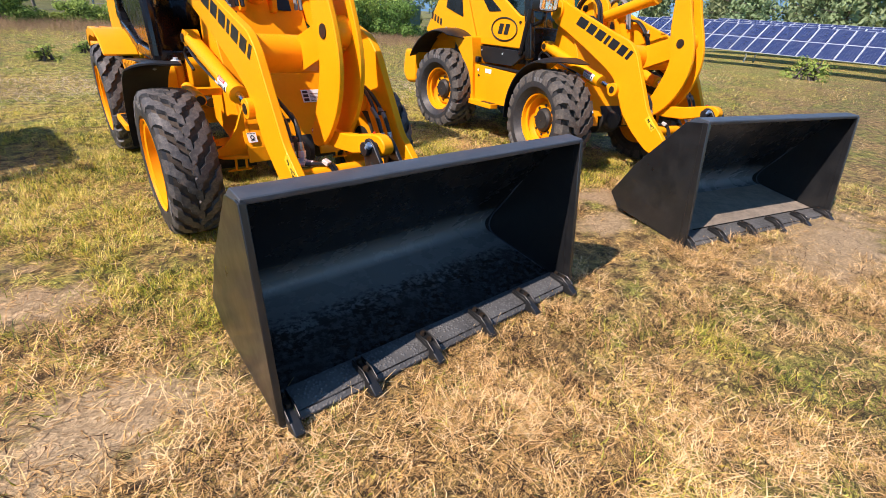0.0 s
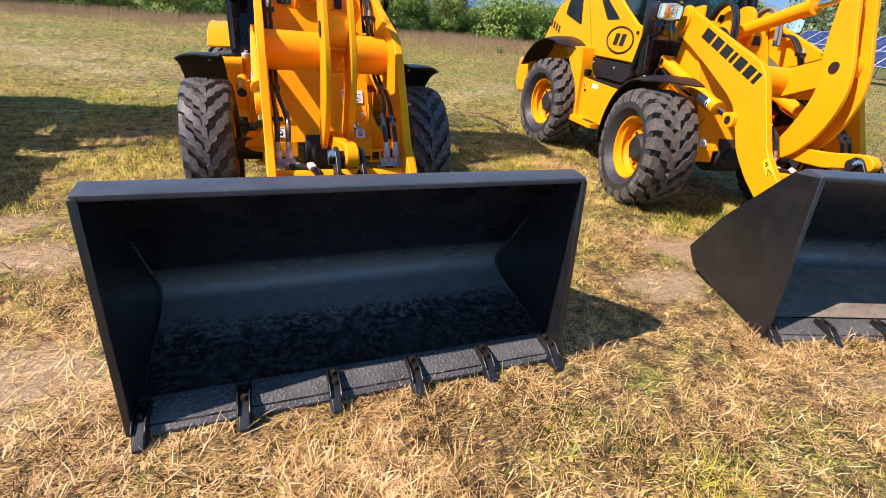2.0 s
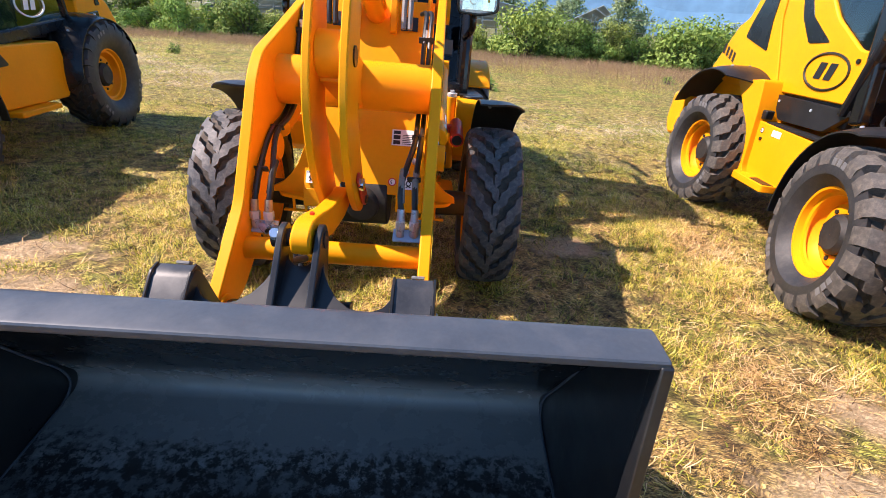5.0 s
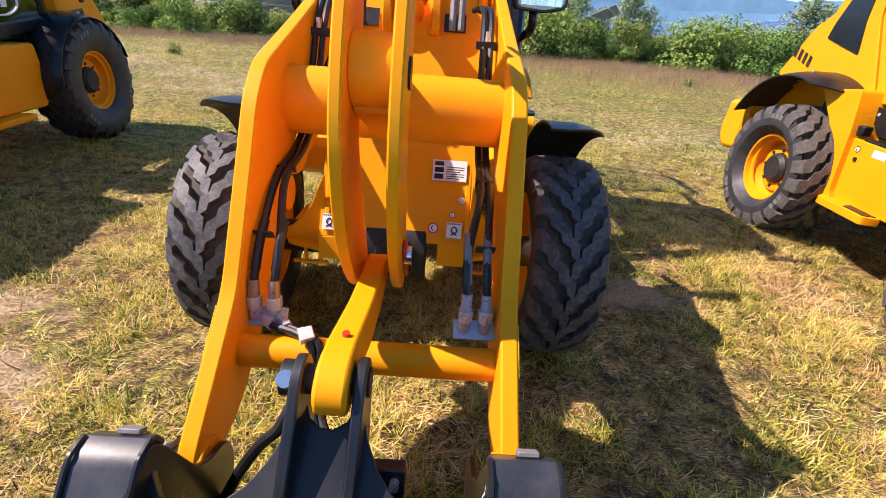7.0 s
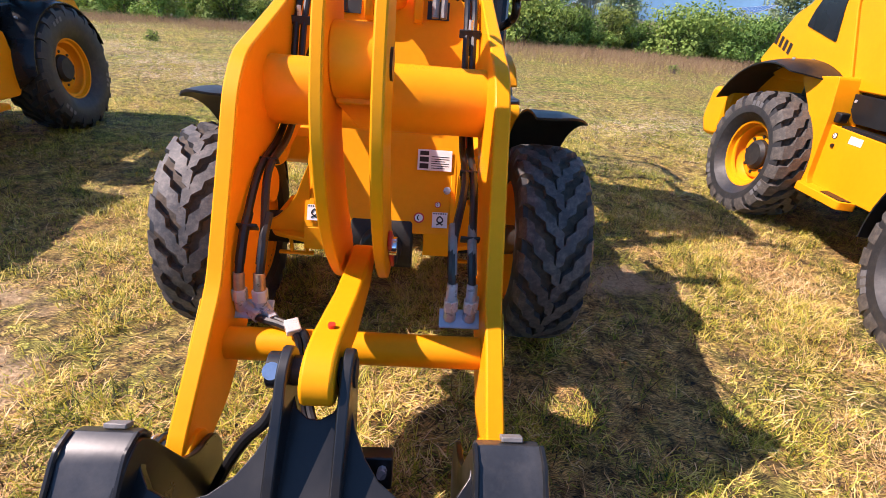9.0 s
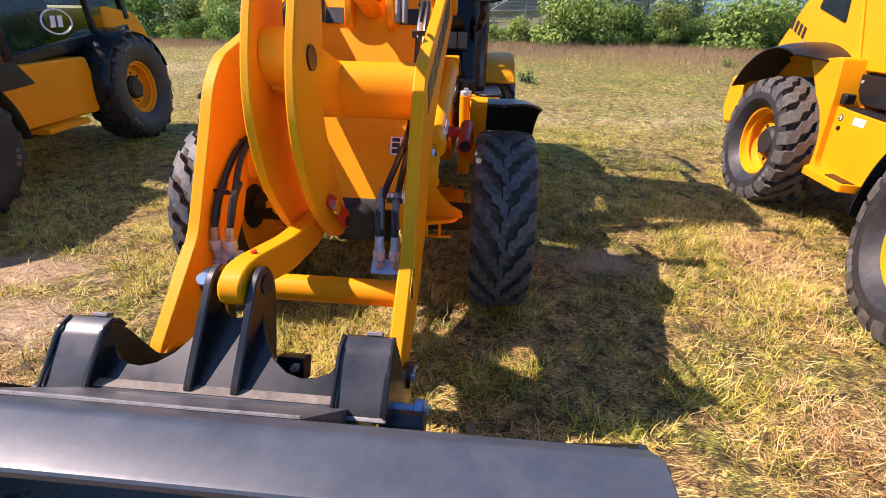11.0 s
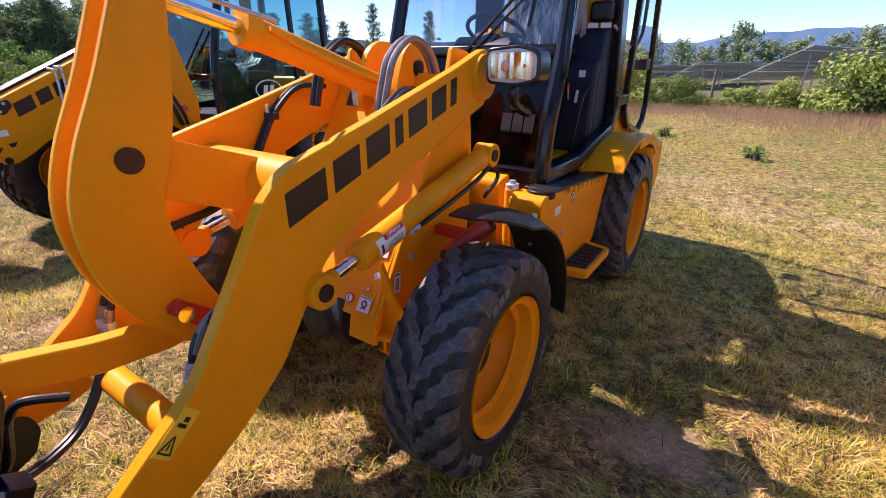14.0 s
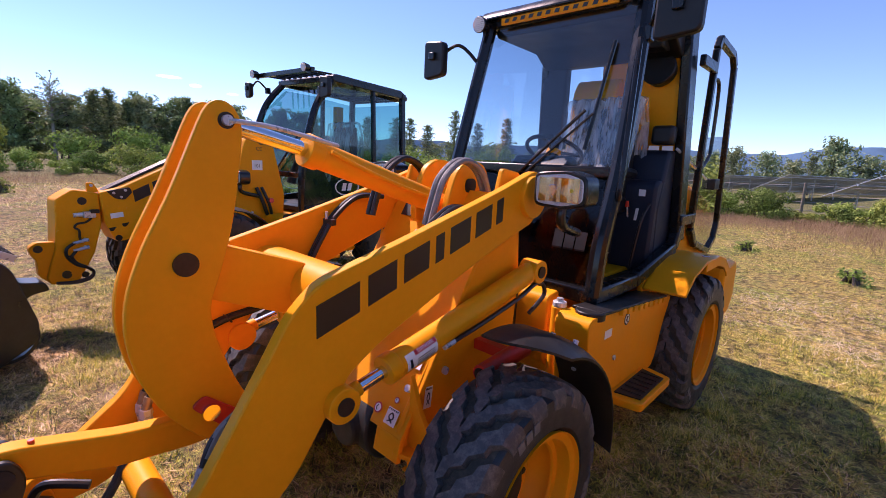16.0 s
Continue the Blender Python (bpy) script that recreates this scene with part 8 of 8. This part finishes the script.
def broad_tree(m, h, w, n, size, material, seed, label, bark=None, sparse=False):
    rnd = random.Random(seed)
    root = thing("tree", m, label, "tree", "trees round the field")
    b = bmesh.new()
    top = Vector((rnd.uniform(-0.3, 0.3), rnd.uniform(-0.3, 0.3), h * 0.86))
    cyl(b, (0, 0, -0.2), top * 0.45, h * 0.022, h * 0.015, 9)
    cyl(b, top * 0.45, top, h * 0.015, h * 0.004, 7)
    cs, rs = [], []
    for k in range(30):
        t = (0.12 if not sparse else 0.5) + (0.86 if not sparse else 0.48) * (k + rnd.random()) / 30
        a = 2.4 * k + rnd.uniform(-0.5, 0.5)
        reach = w * 0.5 * (1.02 - 2.3 * (t - 0.42) ** 2) * rnd.uniform(0.5, 1.05)
        p0 = top * t
        p1 = p0 + Vector((math.cos(a) * reach, math.sin(a) * reach, h * rnd.uniform(0.03, 0.12)))
        pipe(b, [p0, p0.lerp(p1, 0.5) + Vector((0, 0, 0.1)), p1], h * 0.005, 3, 2)
        for q, f in ((p1, 0.75), (p0.lerp(p1, 0.6), 0.85), (p0.lerp(p1, 0.25), 0.8)):
            cs.append(q + Vector((rnd.uniform(-0.3, 0.3), rnd.uniform(-0.3, 0.3), rnd.uniform(-0.2, 0.4))))
            rs.append(w * rnd.uniform(0.09, 0.17) * f * (0.6 if sparse else 1.0))
    part("trunk", b, bark or BARK, root)
    vs, fs = leaf_cloud(None, cs, rs, n, size, rnd)
    mesh_part("crown", vs, fs, material, root)
    return root


def pine_tree(m, h, w, n, seed, label):
    rnd = random.Random(seed)
    root = thing("conifer", m, label, "conifer", "trees round the field")
    b = cyl(bmesh.new(), (0, 0, -0.2), (0, 0, h), h * 0.016, h * 0.002, 8)
    vs, fs = [], []
    arms = 96
    for k in range(arms):
        t = 0.16 + 0.82 * ((k + rnd.random()) / arms)
        L = (w * 0.5 * (1.0 - t) ** 0.7 + 0.25) * rnd.uniform(0.45, 1.15)
        a = 2.4 * k + rnd.uniform(-0.6, 0.6)
        p0, p1 = Vector((0, 0, h * t)), Vector((math.cos(a) * L, math.sin(a) * L, h * t + L * rnd.uniform(-0.12, 0.40)))
        cyl(b, p0, p1, 0.025, 0.008, 3)
        for i in range(max(6, int(n / arms * (0.5 + L / w)))):
            f0 = rnd.random() ** 0.7
            q = p0.lerp(p1, 0.15 + 0.9 * f0) + Vector((rnd.gauss(0, 0.16), rnd.gauss(0, 0.16), rnd.gauss(0.02, 0.13)))
            s = rnd.uniform(0.25, 0.50)
            e = Vector((math.cos(a + rnd.uniform(-1.2, 1.2)), math.sin(a + rnd.uniform(-1.2, 1.2)), rnd.uniform(-0.3, 0.9))).normalized()
            f = e.cross(Vector((rnd.uniform(-1, 1), rnd.uniform(-1, 1), 1))).normalized()
            c = len(vs)
            vs += [q - e * s * 0.4, q + f * s * 0.17, q + e * s * 0.6, q - f * s * 0.17]
            fs.append((c, c + 1, c + 2, c + 3))
    part("trunk", b, BARK, root)
    mesh_part("crown", vs, fs, NEEDLE, root)
    return root


def on_field(x, y, turn=0.0, k=1.0):
    return pose(x, y, float(height(np.array([x]), np.array([y]))[0]) - 0.05, 0, 0, turn)


def spread(maker_list, spots, seed):
    """Copies of a few built plants over many spots, turned and scaled."""
    rnd = random.Random(seed)
    for i, (x, y, k) in enumerate(spots):
        src = maker_list[i % len(maker_list)]
        ob = copy_thing(src, on_field(x, y, rnd.uniform(0, 360)))
        ob.scale = (k * rnd.uniform(0.9, 1.12), k * rnd.uniform(0.9, 1.12), k * rnd.uniform(0.85, 1.15))


rr = random.Random(5)
hedge = [bush("bush", on_field(6.5, 26.5), 3.6, 2.3, 4200, 0.145, LEAF_BUSH, 1, "broad green bramble bush at the field edge"),
         bush("bush", on_field(2.6, 27.2), 3.4, 1.1, 3000, 0.125, LEAF_PALE, 2, "low yellow-green bush at the field edge"),
         bush("bush", on_field(-8.0, 26.0), 3.2, 1.9, 2700, 0.15, LEAF_BUSH, 3, "dense green bush at the field edge"),
         bush("bush", on_field(-12.5, 27.0), 3.6, 2.6, 2300, 0.19, LEAF_PALE, 4, "light green sapling bush at the field edge")]
spots = [(x, 26.0 + 1.6 * math.sin(x * 0.7) + rr.uniform(-0.8, 0.8), rr.uniform(0.65, 1.05) * (0.55 if -6 < x < 5.5 else 1.0)) for x in np.arange(-34, 22, 2.1)]
spots += [(8.5, 26.2, 0.55), (10.5, 26.2, 0.9), (12.6, 26.3, 1.2), (14.5, 27.0, 1.1), (17.0, 27.5, 1.1)]
spots += [(x, 29.5 + rr.uniform(-1, 1), rr.uniform(0.9, 1.4)) for x in np.arange(-36, -8, 2.6)]
spots += [(x, 26.6 + rr.uniform(-0.7, 0.7), rr.uniform(0.45, 0.65)) for x in np.arange(-7, 6, 1.3)]
spots += [(x, 25.6 + rr.uniform(-0.8, 0.8), rr.uniform(0.55, 0.95)) for x in np.arange(5.5, 19, 1.25)]
spread(hedge, spots, 3)
# brush along the left side of the field
spots = [(-33 + rr.uniform(-3, 2), y, rr.uniform(0.55, 0.95)) for y in np.arange(-14, 26, 1.7)]
spread(hedge[1:], spots, 4)
spots = [(-44 + rr.uniform(-5, 5), y, rr.uniform(0.8, 1.25)) for y in np.arange(-16, 40, 2.2)]
spread([hedge[1], hedge[3]], spots, 41)
# low weeds in the field
weed = bush("weed", on_field(0.2, 12.9), 0.7, 0.42, 520, 0.055, LEAF_PALE, 9, "small green weed in the mown field")
spread([weed], [(2.9, 12.25, 0.95), (1.0, 14.5, 0.8), (-6, 15, 0.8), (9.5, 17.0, 0.8), (28, 6.5, 3.0), (30, 2.5, 3.2), (-16, 12, 1.4), (-19, 7, 1.6), (-20, 3, 1.5), (-17, 15, 1.3)], 6)

trees = [broad_tree(on_field(-58, 6), 8.2, 5.4, 5000, 0.29, LEAF, 11, "green broadleaf tree beyond the field"),
         broad_tree(on_field(-62, 16), 7.6, 5.2, 4600, 0.29, LEAF, 12, "dark green broadleaf tree beyond the field"),
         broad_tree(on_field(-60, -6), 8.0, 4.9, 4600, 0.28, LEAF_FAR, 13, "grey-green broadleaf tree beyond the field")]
broad_tree(on_field(-56, 8.8), 8.6, 4.6, 420, 0.26, LEAF_FAR, 14, "sparse thin-crowned tree standing above the others", BARK_PALE, True)
pines = [pine_tree(on_field(-52, 52), 8.6, 4.0, 3800, 21, "dark green conifer beyond the field"),
         pine_tree(on_field(-55, 12), 7.2, 3.2, 3200, 22, "dark conifer among the trees")]
spots = [(-60 + rr.uniform(-5, 4), y + rr.uniform(-1, 1), rr.uniform(0.90, 1.12)) for y in np.arange(-24, 40, 1.15)]
spread(trees, spots, 8)
spread(pines[1:], [(-56, 13.5, 0.95), (-57, 20, 0.9), (-58, 9.5, 0.9), (-57, 15.3, 1.05), (-58, 21.6, 1.0), (-56, 1.5, 0.9), (-57, 26.5, 1.0)], 9)
spread(pines[:1], [(-50, 47.5, 1.05), (-47, 51, 0.95), (-46, 56, 1.0), (-43, 58, 0.9), (-55, 46, 1.0), (-39, 60, 0.95)], 10)
# wood behind the hedge and behind the solar field: the same kinds, with coarser, haze-tinted foliage
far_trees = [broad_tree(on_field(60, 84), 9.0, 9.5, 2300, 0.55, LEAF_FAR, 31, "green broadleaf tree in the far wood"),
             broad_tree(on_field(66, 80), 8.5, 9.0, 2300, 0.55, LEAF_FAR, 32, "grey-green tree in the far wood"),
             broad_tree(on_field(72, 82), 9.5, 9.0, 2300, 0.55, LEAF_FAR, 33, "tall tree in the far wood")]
spots = [(x, 104 + rr.uniform(-6, 8), rr.uniform(0.7, 1.1)) for x in np.arange(-95, 46, 4.6)]
spread(far_trees, spots, 12)
spots = [(92 + rr.uniform(-5, 10), y, rr.uniform(1.0, 1.5)) for y in np.arange(-45, 90, 3.8)]
spread(far_trees, spots, 13)
spread(pines[:1], [(94, -8, 1.0), (93, 6, 0.9), (95, 22, 1.0), (92, 35, 0.9), (-3, 74, 0.62), (-14, 76, 0.6), (92, 15, .8), (94, -20, 1.0)], 14)


# ---- solar field ----
def solar_table(m, cols, label):
    """A tilted table of panels, two deep, on posts; panels are separate pieces."""
    root = thing("solar_table", m, label, "solar panel", "solar tables")
    w, l, gap = 1.02, 2.0, 0.03
    first = None
    for i in range(cols):
        for j in range(2):
            if first is None:
                b = box(bmesh.new(), (l / 2, w / 2, 0.0), (l, w, 0.035))
                fr = part("panel", b, WHITE_METAL, root, "framed solar panel")
                face = part("cell_face", box(bmesh.new(), (l / 2, w / 2, 0.0195), (l - 0.07, w - 0.07, 0.003)), SOLAR, fr)
                back = part("panel_back", box(bmesh.new(), (l / 2, w / 2, -0.0195), (l - 0.07, w - 0.07, 0.003)), PANEL_BACK, fr)
                first = fr
                fr.location = (0, 0, 0)
            else:
                o = new("panel", first.data)
                o.parent = root
                o.location = (j * (l + gap), i * (w + gap), 0)
                for src, nm in ((face, "cell_face"), (back, "panel_back")):
                    c = new(nm, src.data)
                    c.parent = o
    rail = bmesh.new()
    for x in (0.5, 1.6, 2.5, 3.6):
        box(rail, (x, cols * (w + gap) / 2, -0.06), (0.06, cols * (w + gap), 0.06))
    part("rail", rail, WHITE_METAL, root, "aluminium rails")
    return root


TILT = 27
def table_pose(x, y, z, turn):
    return pose(x, y, z, 0, 0, turn) @ pose(0, 0, 0, 0, -TILT, 0)


def posts(parent_m, cols, root):
    for k in range(2, cols, 4):
        for xl, h in ((0.8, 1.0), (3.2, 2.2)):
            p = Vector((xl, k * 1.05, -0.08))
            t = (parent_m.to_3x3().inverted() @ Vector((0, 0, -1)))
            part("post", cyl(bmesh.new(), p, p + t * h, 0.05, seg=6), PANEL_BACK, root)


near_m = table_pose(40.0, -14.0, 0.55, 2)
t1 = solar_table(near_m, 40, "blue solar panel table with pale frames on posts")
posts(near_m, 40, t1)
for x, y, z, turn in ((49, -16, 0.9, 2), (58, -18, 1.3, 2)):
    copy_thing(t1, table_pose(x, y, z, turn))
back_m = table_pose(0.93, 33.9, 0.85, -20)
t2 = solar_table(back_m, 16, "grey-backed solar panel table behind the fence")
posts(back_m, 16, t2)
for x, y, z in ((-6.3, 55.2, 0.25), (8.0, 33.0, 1.0), (-13.5, 66, 0.0), (16.0, 28.8, 0.85), (-25, 70, 0.0), (-34, 76, 0.0)):
    copy_thing(t2, table_pose(x, y, z, -20))


# ---- fence, cabinet, hills ----
def fence(spots, h):
    root = thing("wire_fence", pose(0, 0, 0), "weathered wooden post and wire fence behind the bushes", "fence")
    tops = []
    for i, (x, y) in enumerate(spots):
        z = float(height(np.array([x]), np.array([y]))[0])
        part("post", cyl(bmesh.new(), (x, y, z - 0.3), (x + 0.05 * math.sin(i * 2.0), y, z + h), 0.07, 0.06, 9), WOOD_POST, root, "weathered wooden post", 0.01)
        tops.append(Vector((x, y, z)))
    for k in range(4):
        up, line = Vector((0, 0, h * (0.28 + 0.22 * k))), [tops[0]]
        for a, c in zip(tops, tops[1:]):
            line += [(a + c) / 2 - Vector((0, 0, 0.05)), c]
        part("wire", pipe(bmesh.new(), [q + up for q in line], 0.008, 4, 3), WIRE, root)


fence([(x, 29.0 + 0.4 * math.sin(x)) for x in np.arange(-27, 26, 4.6)], 1.75)
cabinet = thing("utility_cabinet", on_field(19.5, 27.5), "green steel utility cabinet among bushes", "cabinet")
part("body", box(bmesh.new(), (0, 0, 0.95), (1.8, 1.2, 1.9)), GREEN_BOX, cabinet, "", 0.02)
part("lid", box(bmesh.new(), (0, 0, 1.92), (1.9, 1.3, 0.06)), GREEN_BOX, cabinet, "", 0.01)

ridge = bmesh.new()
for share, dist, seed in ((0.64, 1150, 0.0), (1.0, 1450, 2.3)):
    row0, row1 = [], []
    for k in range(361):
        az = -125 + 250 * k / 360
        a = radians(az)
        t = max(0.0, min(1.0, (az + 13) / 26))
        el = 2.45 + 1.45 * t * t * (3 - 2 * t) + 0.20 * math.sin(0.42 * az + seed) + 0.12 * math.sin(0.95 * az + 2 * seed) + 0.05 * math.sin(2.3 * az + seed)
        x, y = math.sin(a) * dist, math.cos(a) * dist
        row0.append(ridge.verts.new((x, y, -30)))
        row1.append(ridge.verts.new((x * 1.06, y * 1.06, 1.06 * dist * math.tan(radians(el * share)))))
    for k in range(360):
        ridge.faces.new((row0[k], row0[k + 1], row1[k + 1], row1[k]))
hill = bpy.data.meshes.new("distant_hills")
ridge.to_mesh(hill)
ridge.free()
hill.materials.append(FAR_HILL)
tagged(new("backdrop", hill), "wooded hills on the horizon, blue haze in their colour", "hills", "", "structure")


# ---- two small fair-weather clouds, far off ----
def cloud_mat():
    m, n, l, p = nodes_of("glowing thin white cloud")
    v = coords(n, l, 1.0)
    ln, gr = n.new("ShaderNodeVectorMath"), n.new("ShaderNodeMath")
    ln.operation = "LENGTH"
    l.new(v, ln.inputs[0])
    gr.operation = "MULTIPLY_ADD"
    gr.inputs[1].default_value = 0.9
    l.new(noise_tex(n, l, coords(n, l, (2.2, 1.0, 4.0)), 1.6, 6, 0.65), gr.inputs[0])
    l.new(ln.outputs["Value"], gr.inputs[2])
    half = n.new("ShaderNodeMath")
    half.operation = "MULTIPLY"
    half.inputs[1].default_value = 0.6
    l.new(gr.outputs[0], half.inputs[0])
    a = ramp(n, l, half.outputs[0], [(0.42, (0.9, 0.9, 0.9)), (0.72, (0, 0, 0))])
    p.inputs["Base Color"].default_value = (0.9, 0.9, 0.9, 1)
    # emission stands in for the sunlight that whitens the cloud
    p.inputs["Emission Color"].default_value = (1, 1, 1, 1)
    p.inputs["Emission Strength"].default_value = 1.1
    l.new(a, p.inputs["Alpha"])
    return m


CLOUD = cloud_mat()
for az, el, w, h in ((-73.6, 7.3, 78, 12), (-71.2, 6.7, 40, 14), (-67.6, 6.2, 40, 10)):
    a, e, d = radians(az), radians(el), 1350.0
    b = bmesh.new()
    b.faces.new([b.verts.new(p) for p in ((-1.3, 0, -1.3), (1.3, 0, -1.3), (1.3, 0, 1.3), (-1.3, 0, 1.3))])
    me = bpy.data.meshes.new("cloud")
    b.to_mesh(me)
    b.free()
    me.materials.append(CLOUD)
    ob = new("backdrop", me)
    ob.location = (math.sin(a) * d, math.cos(a) * d, 1.6 + math.tan(e) * d)
    ob.rotation_euler = (0, 0, -a)
    ob.scale = (w / 2, 1, h / 2)
    ob.visible_shadow = False
    tagged(ob, "small glowing thin white cloud in the blue sky", "cloud", "", "structure")
